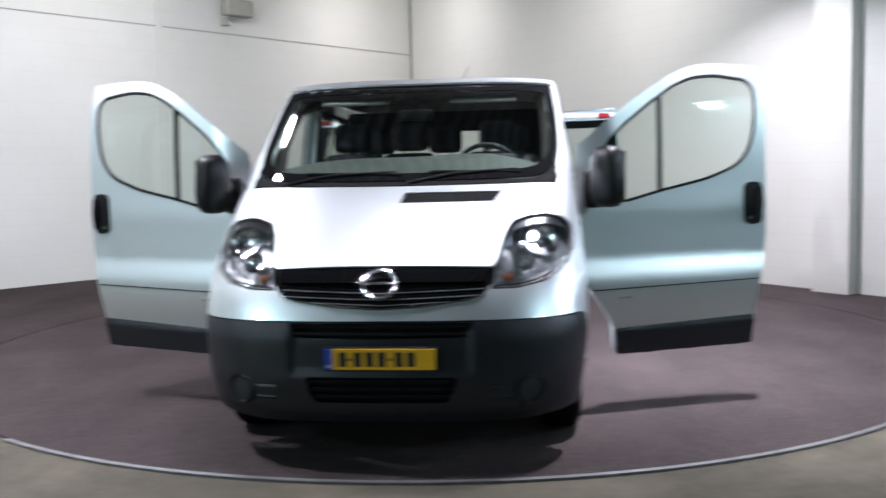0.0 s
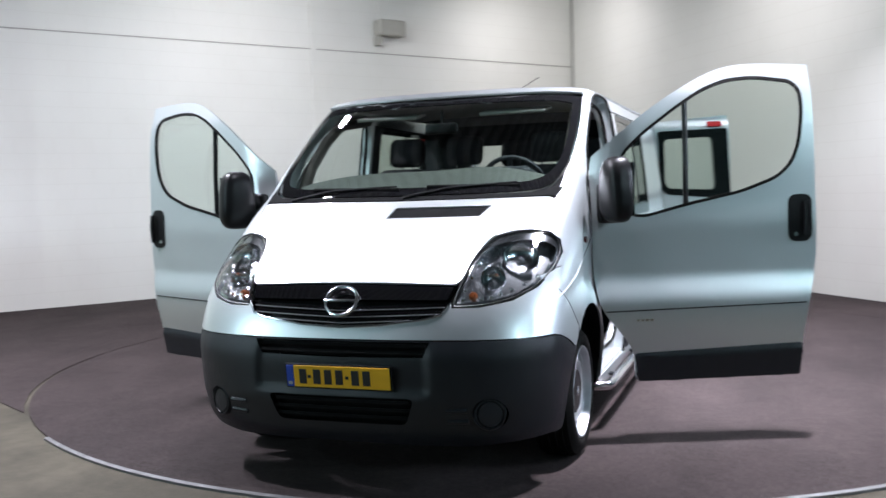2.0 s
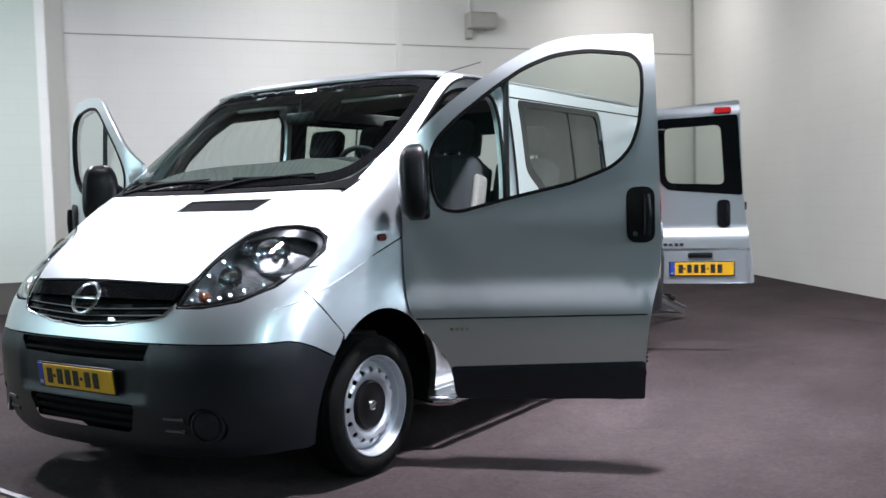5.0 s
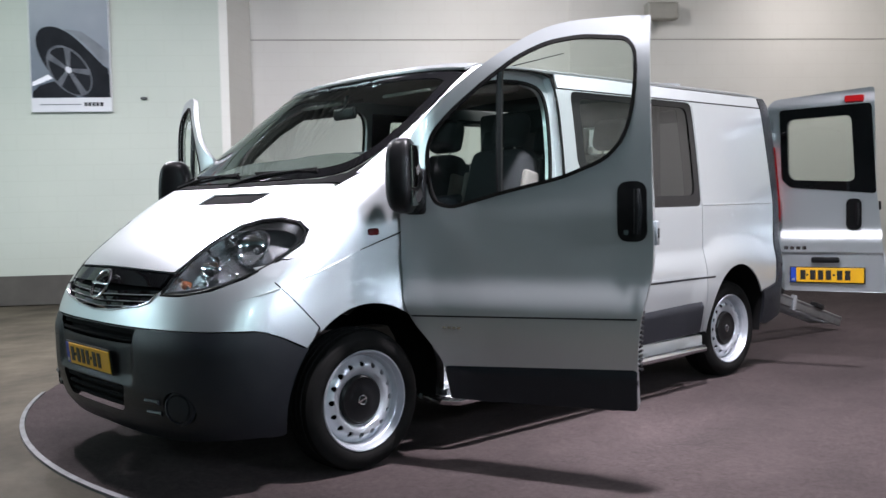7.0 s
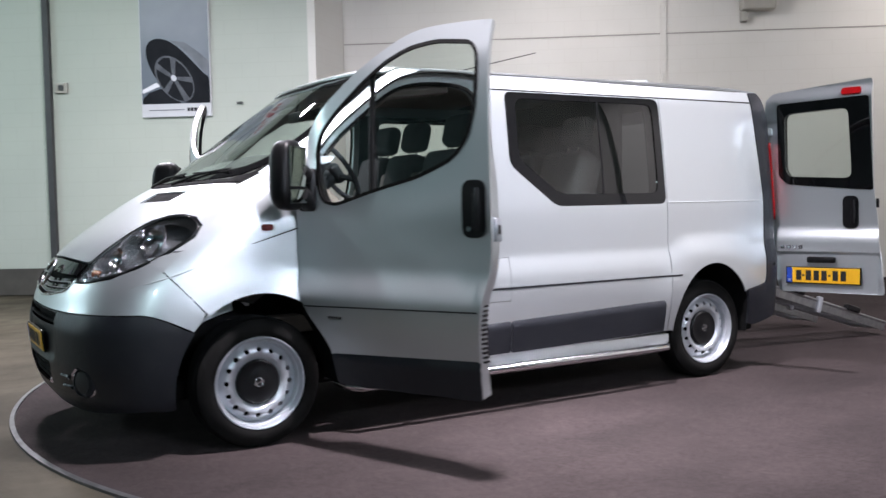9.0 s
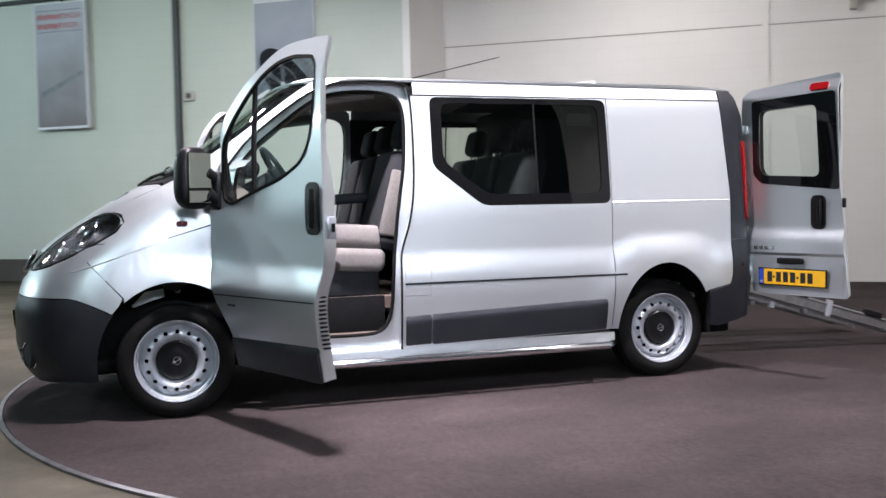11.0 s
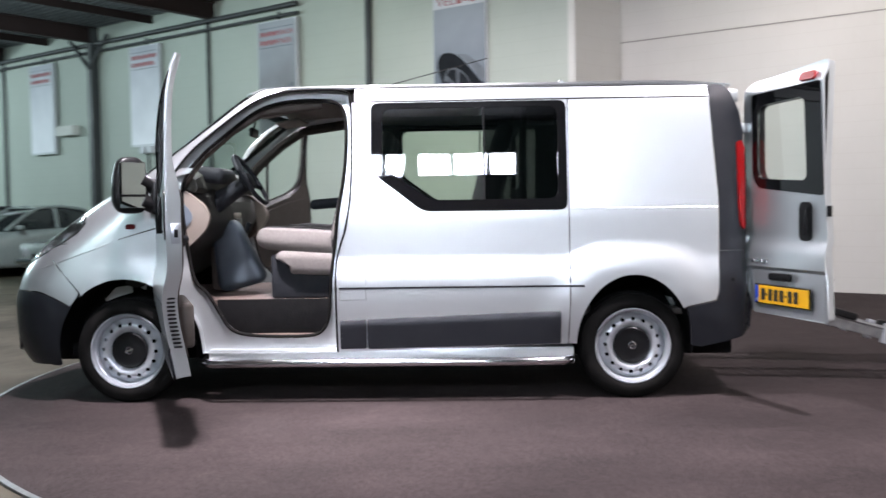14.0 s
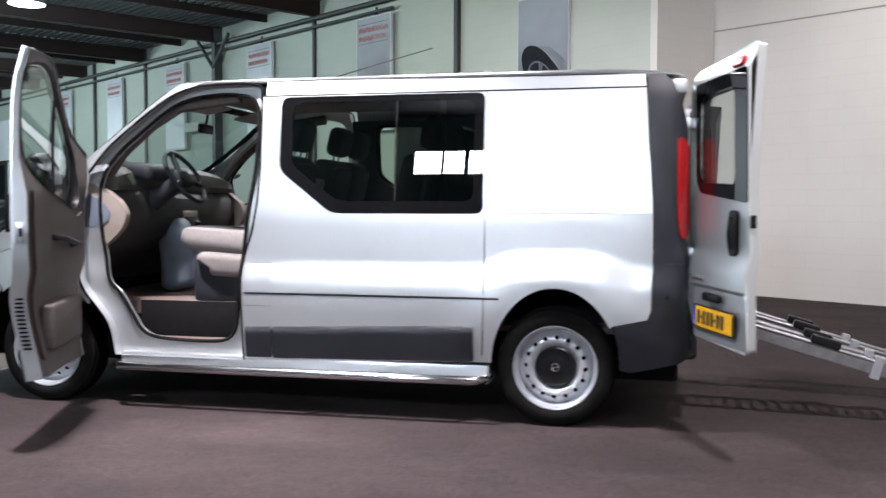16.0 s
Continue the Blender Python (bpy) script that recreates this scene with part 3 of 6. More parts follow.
# the first shade and lens belong to the added, unseen lamp
for x, y, _ in HALL_LAMPS:
    hall_lamp(x, y)

# ---- high windows behind the walk ----
DAYLIGHT = material("window_daylight", (0.8, 0.8, 0.8), 0.3, emission=(0.76, 0.89, 1.0), strength=90.0)
for k, (y0, y1) in enumerate(((-0.09, 0.35), (0.39, 0.72), (0.79, 1.07), (1.32, 1.82), (1.89, 2.40), (2.48, 2.86))):
    wn = thing("window_%d" % (k + 1), "small bright high window in the grey wall", "window", "high windows", "structure")
    x0, x1, z0, z1, e = 9.985, 10.048, 3.45, 4.06, 0.018
    mesh_ob("pane", box_bm((x0 + 0.02, y0, z0), (x1, y1, z1)), DAYLIGHT, wn)
    for a, b in (((x0, y0 - e, z0 - 0.03), (x1, y1 + e, z0)), ((x0, y0 - e, z1), (x1, y1 + e, z1 + 0.03)), ((x0, y0 - e, z0), (x1, y0, z1)), ((x0, y1, z0), (x1, y1 + e, z1))):
        mesh_ob("window_frame", box_bm(a, b), GREYPIPE, wn)
    mesh_ob("glazing_bar", box_bm((x0 + 0.004, y0, z0 + 0.055), (x0 + 0.02, y1, z0 + 0.067)), GREYPIPE, wn)

# ---- the van's skin ----
from mathutils import geometry


def curve(table):
    xs = [a for a, _ in table]
    ys = [b for _, b in table]
    n = len(xs)
    m = []
    for i in range(n):
        if i == 0:
            m.append((ys[1] - ys[0]) / (xs[1] - xs[0]))
        elif i == n - 1:
            m.append((ys[-1] - ys[-2]) / (xs[-1] - xs[-2]))
        else:
            d0, d1 = (ys[i] - ys[i - 1]) / (xs[i] - xs[i - 1]), (ys[i + 1] - ys[i]) / (xs[i + 1] - xs[i])
            m.append(0 if d0 * d1 <= 0 else 2 * d0 * d1 / (d0 + d1))

    def f(x):
        if x <= xs[0]:
            return ys[0] + m[0] * (x - xs[0])
        if x >= xs[-1]:
            return ys[-1] + m[-1] * (x - xs[-1])
        i = max(k for k in range(n - 1) if xs[k] <= x)
        h = xs[i + 1] - xs[i]
        t = (x - xs[i]) / h
        return ((2 * t**3 - 3 * t * t + 1) * ys[i] + (t**3 - 2 * t * t + t) * h * m[i] + (3 * t * t - 2 * t**3) * ys[i + 1] + (t**3 - t * t) * h * m[i + 1])
    return f


# centre line of the nose and windscreen, y by height
NOSE = curve([(0.18, -0.78), (0.30, -0.865), (0.45, -0.895), (0.60, -0.895), (0.72, -0.865), (0.80, -0.835), (0.90, -0.775), (0.98, -0.70),
              (1.05, -0.61), (1.15, -0.46), (1.25, -0.30), (1.33, -0.15), (1.38, -0.06), (1.50, 0.12), (1.70, 0.39), (1.84, 0.575), (1.90, 0.66)])
# half width of the body by height, with the shelf that runs along the flank
HALF = curve([(0.18, 0.915), (0.30, 0.935), (0.50, 0.957), (0.66, 0.970), (0.73, 0.9715), (0.76, 0.9700), (0.80, 0.9635), (0.872, 0.9470), (0.886, 0.9455), (1.10, 0.945), (1.30, 0.930), (1.60, 0.899), (1.80, 0.871), (1.90, 0.843)])
# depth and fullness of the plan's front curve by height
DEEP = curve([(0.18, 0.60), (0.60, 0.62), (0.98, 0.62), (1.30, 0.48), (1.50, 0.38), (1.90, 0.33)])
POW = curve([(0.18, 2.8), (0.6, 2.9), (1.0, 2.8), (1.3, 3.0), (1.5, 3.3), (1.9, 3.3)])
REAR_Y, REAR_D = 3.80, 0.26
FRONT_Y0, REAR_Y0, HUB_Z = 0.0, 3.098, 0.322


# the same without the shelf, towards the front
HALF_F = curve([(0.18, 0.915), (0.30, 0.935), (0.50, 0.955), (0.70, 0.966), (0.90, 0.962), (1.10, 0.950), (1.30, 0.930), (1.60, 0.899), (1.80, 0.871), (1.90, 0.843)])


def step01(t):
    t = min(1.0, max(0.0, t))
    return t * t * (3 - 2 * t)


def flare(y, z):
    """How far the skin swells over the wheels."""
    out = 0.0
    for y0, r1 in ((FRONT_Y0, 0.60), (REAR_Y0, 0.63)):
        r = math.hypot((y - y0) * 1.02, z - HUB_Z)
        out = max(out, (0.010 if y0 == FRONT_Y0 else 0.016) * step01((r1 + 0.03 - r) / 0.20) * step01((z - 0.30) / 0.25))
    return out


def side_x(y, z):
    """Half width of the skin at y, z."""
    k = step01((y + 0.05) / 0.30)
    # the shelf rises over the rear wheel
    lift = 0.078 * step01((0.44 - abs(y - REAR_Y0)) / 0.24) * step01((z - 0.60) / 0.15) * (1 - step01((z - 0.98) / 0.22))
    w = HALF(z - lift) * k + HALF_F(z) * (1 - k)
    y0, d, p = NOSE(z), DEEP(z), POW(z)
    yc = y0 + d
    if y < yc:
        t = min(1.0, max(0.0, (yc - y) / d))
        return w * max(0.0, 1 - t**p) ** (1 / p) + flare(y, z) * step01((y + 0.55) / 0.3)
    if y > REAR_Y - REAR_D:
        t = min(1.0, (y - REAR_Y + REAR_D) / REAR_D)
        return w * (0.86 + 0.14 * (1 - t**2.6) ** (1 / 2.6)) + flare(y, z)
    return w + flare(y, z)


def front_y(x, z):
    """Where the nose or windscreen lies at x, z."""
    w, p = HALF_F(z), POW(z)
    t = min(1.0, abs(x) / w)
    return NOSE(z) + DEEP(z) * (1 - max(0.0, 1 - t**p) ** (1 / p))


def roof_z(x, y):
    w = 0.852
    t = min(1.0, abs(x) / w)
    lift = 0.060 * max(0.0, 1 - t**3.0) ** (1 / 2.2)
    front = max(0.0, 1.0 - max(0.0, y - 0.60) / 0.75)
    rear = max(0.0, (y - 3.2) / 0.7)
    edge = 0.646 + 0.19 * abs(x) ** 2
    return 1.910 + lift * (1 - 0.5 * front**2) - 0.028 * (1 - step01((y - edge) / 0.09)) - 0.05 * rear**2


def panel(outline, holes, place, step=0.05, thick=0.0, inward=None):
    """A skin panel: the flat outline with holes, filled with even triangles and laid onto the surface place(u, v)."""
    def dense(poly):
        out = []
        for i, p in enumerate(poly):
            q = poly[(i + 1) % len(poly)]
            n = max(1, int(math.hypot(q[0] - p[0], q[1] - p[1]) / step))
            out += [(p[0] + (q[0] - p[0]) * k / n, p[1] + (q[1] - p[1]) * k / n) for k in range(n)]
        return out

    def inside(p, poly):
        c = False
        for i in range(len(poly)):
            a, b = poly[i], poly[i - 1]
            if (a[1] > p[1]) != (b[1] > p[1]) and p[0] < (b[0] - a[0]) * (p[1] - a[1]) / (b[1] - a[1]) + a[0]:
                c = not c
        return c

    def gap(p, poly):
        return min((p[0] - a[0]) ** 2 + (p[1] - a[1]) ** 2 for a in poly)

    loops = [dense(outline)] + [dense(h) for h in holes]
    pts, edges = [], []
    for lp in loops:
        o = len(pts)
        pts += lp
        edges += [(o + i, o + (i + 1) % len(lp)) for i in range(len(lp))]
    us, vs = [p[0] for p in loops[0]], [p[1] for p in loops[0]]
    nu, nv = int((max(us) - min(us)) / step) + 1, int((max(vs) - min(vs)) / step) + 1
    edge_pts = list(pts)
    for i in range(nu + 1):
        for j in range(nv + 1):
            p = (min(us) + step * (i + 0.5 * (j % 2)), min(vs) + step * j)
            if inside(p, loops[0]) and not any(inside(p, h) for h in loops[1:]) and gap(p, edge_pts) > (0.55 * step) ** 2:
                pts.append(p)
    co, _, tris, *_ = geometry.delaunay_2d_cdt([Vector(p) for p in pts], edges, [], 0, 1e-6)
    bm = bmesh.new()
    verts = [bm.verts.new(place(p.x, p.y)) for p in co]
    for t in tris:
        c = (sum(co[i].x for i in t) / 3, sum(co[i].y for i in t) / 3)
        if inside(c, loops[0]) and not any(inside(c, h) for h in loops[1:]):
            try:
                bm.faces.new([verts[i] for i in t])
            except ValueError:
                pass
    for v in [v for v in bm.verts if not v.link_faces]:
        bm.verts.remove(v)
    if inward is not None:
        bm.normal_update()
        if sum(f.normal.dot(Vector(inward)) * f.calc_area() for f in bm.faces) > 0:
            bmesh.ops.reverse_faces(bm, faces=bm.faces)
    if thick:
        bm.normal_update()
        rim = [e for e in bm.edges if len(e.link_faces) == 1]
        under = {v: bm.verts.new(v.co - v.normal * thick) for v in list(bm.verts)}
        for f in list(bm.faces):
            bm.faces.new([under[v] for v in reversed(f.verts)])
        for e in rim:
            lp = e.link_loops[0]
            a, b = lp.vert, lp.link_loop_next.vert
            bm.faces.new((b, a, under[a], under[b]))
    return bm


van = thing("van", "silver panel van with dark bumpers and all its doors standing open", "van")


def left(y, z, off=0.0):
    return (side_x(y, z) + off, y, z)


def right(y, z, off=0.0):
    return (-side_x(y, z) - off, y, z)


def nose(x, z, off=0.0):
    return (x, front_y(x, z) - off, z)


def skin(name, bm, mat, parent, label="", angle=38):
    """A smooth part with crisp edges."""
    ob = part(name, bm, mat, parent, label, smooth=True)
    ob.data.set_sharp_from_angle(angle=radians(angle))
    return ob


def arc(cy, cz, ry, rz, a0, a1, n):
    return [(cy + ry * math.cos(radians(a0 + (a1 - a0) * k / n)), cz + rz * math.sin(radians(a0 + (a1 - a0) * k / n))) for k in range(n + 1)]


def rounded(poly, r, n=4):
    """A polygon with its corners rounded."""
    out = []
    for i, p in enumerate(poly):
        a, b, c = Vector(poly[i - 1]), Vector(p), Vector(poly[(i + 1) % len(poly)])
        d = min(r, (a - b).length * 0.45, (c - b).length * 0.45)
        s, e = b + (a - b).normalized() * d, b + (c - b).normalized() * d
        for k in range(n + 1):
            t = k / n
            q = s * (1 - t) ** 2 + b * 2 * t * (1 - t) + e * t * t
            out.append((q.x, q.y))
    return out


def inset(poly, d):
    """The polygon drawn in by d."""
    out = []
    n = len(poly)
    area = sum(poly[i - 1][0] * poly[i][1] - poly[i][0] * poly[i - 1][1] for i in range(n))
    sg = 1 if area > 0 else -1
    for i in range(n):
        a, b, c = Vector(poly[i - 1]), Vector(poly[i]), Vector(poly[(i + 1) % n])
        e1, e2 = (b - a).normalized(), (c - b).normalized()
        nn = Vector((-e1.y - e2.y, e1.x + e2.x))
        if nn.length < 1e-6:
            nn = Vector((-e1.y, e1.x)) * 2
        nn = nn.normalized() * sg * d
        out.append((b.x + nn.x, b.y + nn.y))
    return out


def mirrored(poly):
    return [(-x, z) for x, z in poly]


def rect(u0, v0, u1, v1):
    return [(u0, v0), (u1, v0), (u1, v1), (u0, v1)]


def join(*bms):
    out = bmesh.new()
    for b in bms:
        me = bpy.data.meshes.new("tmp")
        b.to_mesh(me)
        b.free()
        out.from_mesh(me)
        bpy.data.meshes.remove(me)
    bmesh.ops.remove_doubles(out, verts=out.verts, dist=0.002)
    return out


def lathe(profile, seg, axis="x"):
    """A turned body: the profile's (along, radius) points round the x axis."""
    bm = bmesh.new()
    rings = []
    for a, r in profile:
        rings.append([bm.verts.new((a, r * math.cos(2 * math.pi * k / seg), r * math.sin(2 * math.pi * k / seg))) for k in range(seg)] if r > 1e-6 else [bm.verts.new((a, 0, 0))])
    for p, q in zip(rings, rings[1:]):
        for k in range(seg):
            j = (k + 1) % seg
            if len(p) == 1 and len(q) > 1:
                bm.faces.new((p[0], q[j], q[k]))
            elif len(q) == 1 and len(p) > 1:
                bm.faces.new((p[k], p[j], q[0]))
            elif len(p) > 1:
                bm.faces.new((p[k], p[j], q[j], q[k]))
    bmesh.ops.recalc_face_normals(bm, faces=bm.faces)
    return bm


def moved(bm, m):
    bmesh.ops.transform(bm, matrix=m, verts=bm.verts)
    return bm

# ---- the van's body ----
GLASS = pane_material("clear_glass", (0.80, 0.88, 0.84))
SCREEN = pane_material("windscreen_glass", (0.72, 0.80, 0.76))
DARKGLASS = pane_material("dark_tinted_glass", (0.78, 0.84, 0.78))
FILMGLASS = pane_material("black_tinted_glass", (0.05, 0.055, 0.055))
FRIT = material("black_glass_edge", (0.004, 0.004, 0.005), 0.025, 0.0, 0.0, second=(0.006, 0.006, 0.006), scale=10)
LENS_RED = material("red_lamp_lens", (0.27, 0.004, 0.005), 0.25, 0.0, 0.05, second=(0.20, 0.004, 0.005), scale=60, mix=0.4, rough_var=0.05)
MARKER_RED = material("dark_red_marker_lens", (0.10, 0.006, 0.008), 0.2, second=(0.07, 0.005, 0.006), scale=60)
AMBER = material("amber_lamp_lens", (0.15, 0.045, 0.02), 0.15, 0.0, 0.6, second=(0.22, 0.065, 0.02), scale=60, rough_var=0.05)
YELLOW = material("yellow_plate", (0.78, 0.42, 0.015), 0.35, second=(0.72, 0.38, 0.012), scale=20, rough_var=0.08)
BLUE = material("blue_plate_band", (0.02, 0.06, 0.42), 0.35, second=(0.025, 0.07, 0.38), scale=20)
INK = material("black_ink", (0.012, 0.012, 0.012), 0.45, second=(0.02, 0.02, 0.02), scale=20)
TRIM_BROWN = material("grey_brown_trim", (0.058, 0.047, 0.041), 0.6, second=(0.075, 0.063, 0.055), scale=10, bump=0.3, bump_scale=500)
TRIM_BEIGE = material("beige_trim", (0.25, 0.21, 0.18), 0.55, second=(0.21, 0.18, 0.155), scale=10, bump=0.3, bump_scale=500)
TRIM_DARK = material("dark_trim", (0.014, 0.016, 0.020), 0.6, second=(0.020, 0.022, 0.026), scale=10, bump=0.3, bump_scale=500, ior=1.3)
CLOTH = material("grey_seat_cloth", (0.19, 0.172, 0.162), 0.9, second=(0.15, 0.137, 0.127), scale=60, bump=0.5, bump_scale=600)
CLOTH_DARK = material("black_seat_cloth", (0.014, 0.014, 0.017), 0.9, second=(0.022, 0.022, 0.026), scale=60, bump=0.5, bump_scale=600)
LINING = material("grey_roof_lining", (0.42, 0.40, 0.37), 0.9, second=(0.36, 0.345, 0.32), scale=30, bump=0.4, bump_scale=400)
WELL = material("wheel_well_black", (0.006, 0.006, 0.0065), 0.85, second=(0.010, 0.010, 0.010), scale=12, bump=0.3, ior=1.15)

X_SPLIT = 0.92
DOOR_HOLE = [(0.240, 0.875), (0.245, 1.20), (0.272, 1.36), (0.40, 1.53), (0.50, 1.62), (0.70, 1.775), (0.83, 1.858), (0.95, 1.897), (1.10, 1.912), (1.33, 1.910),
             (1.385, 1.885), (1.402, 1.765), (1.402, 1.42), (1.39, 1.22), (1.36, 1.05), (1.315, 0.92), (1.298, 0.82), (1.298, 0.545), (1.30, 0.305),
             (0.47, 0.305), (0.455, 0.48), (0.40, 0.57), (0.28, 0.71)]
OPENING = [(0.427, 0.735), (0.395, 0.85), (0.352, 1.10), (0.345, 1.37), (0.474, 1.528), (0.579, 1.613), (0.789, 1.782), (0.932, 1.838), (1.143, 1.856), (1.303, 1.838),
           (1.352, 1.784), (1.366, 1.663), (1.352, 1.391), (1.306, 1.155), (1.286, 0.953), (1.261, 0.75), (1.25, 0.51), (1.195, 0.413), (1.073, 0.396),
           (0.752, 0.404), (0.63, 0.439), (0.565, 0.561), (0.497, 0.683)]
HEADLAMP = [(0.515, 0.842), (0.535, 0.945), (0.560, 1.055), (0.610, 1.125), (0.685, 1.150), (0.765, 1.155), (0.838, 1.140), (0.884, 1.104), (0.902, 1.050), (0.890, 0.985), (0.845, 0.918), (0.760, 0.868), (0.63, 0.843)]
GRILLE = [(-0.512, 0.926), (-0.25, 0.934), (0.0, 0.937), (0.25, 0.934), (0.512, 0.926), (0.465, 0.812), (0.40, 0.795), (0.20, 0.768), (0.0, 0.757), (-0.20, 0.768), (-0.40, 0.795), (-0.465, 0.812)]
OPENING = smooth(OPENING, 70)
HEADLAMP = smooth(HEADLAMP, 65)
HOLE = smooth(DOOR_HOLE)
F_ARCH = (FRONT_Y0, HUB_Z, 0.418, 0.447)
R_ARCH = (REAR_Y0, HUB_Z, 0.345, 0.440)


def split_line(z0, z1, n):
    """The seam between nose and flank, as points of the flank's side view."""
    return [(front_y(X_SPLIT, z0 + (z1 - z0) * k / n), z0 + (z1 - z0) * k / n) for k in range(n + 1)]


def split_front(z0, z1, n, s=1):
    return [(s * X_SPLIT, z0 + (z1 - z0) * k / n) for k in range(n + 1)]


T = 0.012
# hood
hood = [(-0.508, 0.935), (-0.25, 0.943), (0.0, 0.946), (0.25, 0.943), (0.508, 0.935), (0.532, 0.955), (0.556, 1.063), (0.603, 1.140), (0.70, 1.19), (0.776, 1.228), (0.815, 1.30),
        (0.79, 1.312), (0.4, 1.308), (0.0, 1.305), (-0.4, 1.308), (-0.79, 1.312), (-0.815, 1.30), (-0.776, 1.228), (-0.70, 1.19), (-0.603, 1.140), (-0.556, 1.063), (-0.532, 0.955)]
vent = [(0.028, 1.224), (0.05, 1.275), (0.54, 1.276), (0.505, 1.226)]
skin("hood", panel(smooth(hood, 40), [vent], nose, 0.04, T, (0, 1, 0)), PAINT, van)
skin("hood_vent", panel(vent, [], lambda x, z: nose(x, z, -0.014), 0.05, 0.01, (0, 1, 0)), WELL, van, "black plastic air intake grille")
# silver panel under the lamps
upper = [(-X_SPLIT, 0.700)] + [(-0.46, 0.704), (0.0, 0.704), (0.46, 0.704)] + split_front(0.700, 0.98, 8) + [(0.899, 0.983), (0.851, 0.911), (0.763, 0.860), (0.63, 0.836), (0.512, 0.836), (0.506, 0.86)] + \
        [(0.472, 0.806), (0.405, 0.788), (0.20, 0.761), (0.0, 0.750), (-0.20, 0.761), (-0.405, 0.788), (-0.472, 0.806)] + [(-0.506, 0.86), (-0.512, 0.836), (-0.63, 0.836), (-0.763, 0.860), (-0.851, 0.911), (-0.899, 0.983)] + split_front(0.98, 0.72, 8, -1)
front_bm = panel(upper, [], nose, 0.04, 0, (0, 1, 0))


def upper_side(place, inward):
    poly = split_line(0.700, 0.98, 8) + [(-0.51, 0.955), (-0.425, 0.858), (-0.275, 0.690), (-0.296, 0.650), (-0.333, 0.607), (-0.36, 0.622), (-0.44, 0.662), (-0.51, 0.690)]
    return panel(poly, [], place, 0.04, 0, inward)


skin("front_panel", join(front_bm, upper_side(left, (-1, 0, 0)), upper_side(right, (1, 0, 0))), PAINT, van)


# fenders
def fender(place, inward, s):
    a = arc(*F_ARCH, 134, 40, 22)
    poly = split_line(0.99, 1.44, 14) + [(0.262, 1.36), (0.236, 1.20), (0.231, 0.875), (0.268, 0.715), (0.335, 0.62)] + a[::-1][0:-1] + [(-0.269, 0.692), (-0.4205, 0.860), (-0.505, 0.956)]
    one = panel(poly, [], place, 0.04, 0, inward)
    sliver = [(0.60 * s, 1.146), (0.70 * s, 1.196), (0.782 * s, 1.233), (0.822 * s, 1.30), (0.845 * s, 1.36), (0.850 * s, 1.44)] + split_front(1.44, 0.99, 14, s) + [(0.898 * s, 0.987), (0.909 * s, 1.050), (0.890 * s, 1.108), (0.842 * s, 1.147), (0.766 * s, 1.163), (0.685 * s, 1.158), (0.620 * s, 1.138)]
    two = panel(sliver, [], nose, 0.03, 0, (0, 1, 0))
    return join(one, two)


for place, inward, s in ((left, (-1, 0, 0), 1), (right, (1, 0, 0), -1)):
    fen = skin("fender", fender(place, inward, s), PAINT, van)
    # side marker lamp and mirror foot gap
    skin("side_marker", panel(rounded(rect(0.018, 1.072, 0.078, 1.104), 0.014), [], lambda y, z: place(y, z, 0.008), 0.02, 0.012, inward), MARKER_RED, fen, "small dark red side marker lamp")
    strip = [(-0.03, 1.008), (0.22, 1.078), (0.22, 1.086), (-0.03, 1.012)]
    line = [(-0.60, 0.822), (-0.453, 0.859), (-0.292, 0.913), (-0.17, 0.955), (-0.045, 1.003)]
    skin("fender_crease", tube([place(y, z, -0.001) for y, z in smooth(line, 50, False)], [0.002, 0.003] + [0.004] * (len(smooth(line, 50, False)) - 4) + [0.003, 0.002], 8), PAINT, fen)
    skin("crease_strip", panel(strip, [], lambda y, z: place(y, z, 0.002), 0.05, 0.004, inward), BLACK, fen)

# front bumper
slot = [(-0.432, 0.694), (0.0, 0.696), (0.432, 0.694), (0.40, 0.628), (0.0, 0.622), (-0.40, 0.628)]
low = rounded([(-0.36, 0.447), (0.36, 0.447), (0.315, 0.325), (-0.315, 0.325)], 0.03)
bump = [(-X_SPLIT, 0.694), (-0.46, 0.6975), (0, 0.6985), (0.46, 0.6975)] + split_front(0.694, 0.262, 12) + [(0.90, 0.240), (0.6, 0.215), (0, 0.225), (-0.6, 0.215), (-0.90, 0.240)] + split_front(0.262, 0.66, 12, -1)
fog = arc(0.68, 0.375, 0.072, 0.072, 0, 345, 23)


def bumper_face(x, z):
    """The bumper's face, with the stepped-in field round the number plate."""
    field = step01((0.43 - abs(x)) / 0.025) * step01((z - 0.455) / 0.025) * step01((0.665 - z) / 0.025)
    return nose(x, z, -0.016 * field)


bm1 = panel(bump, [slot, low, fog, mirrored(fog)], bumper_face, 0.022, 0, (0, 1, 0))


def bump_side(place, inward):
    a = arc(*F_ARCH, 190, 141, 12)
    poly = split_line(0.262, 0.694, 12) + [(-0.51, 0.684), (-0.44, 0.655), (-0.362, 0.613)] + a[::-1] + [(-0.43, 0.235), (-0.50, 0.232)]
    return panel(poly, [], place, 0.045, 0, inward)


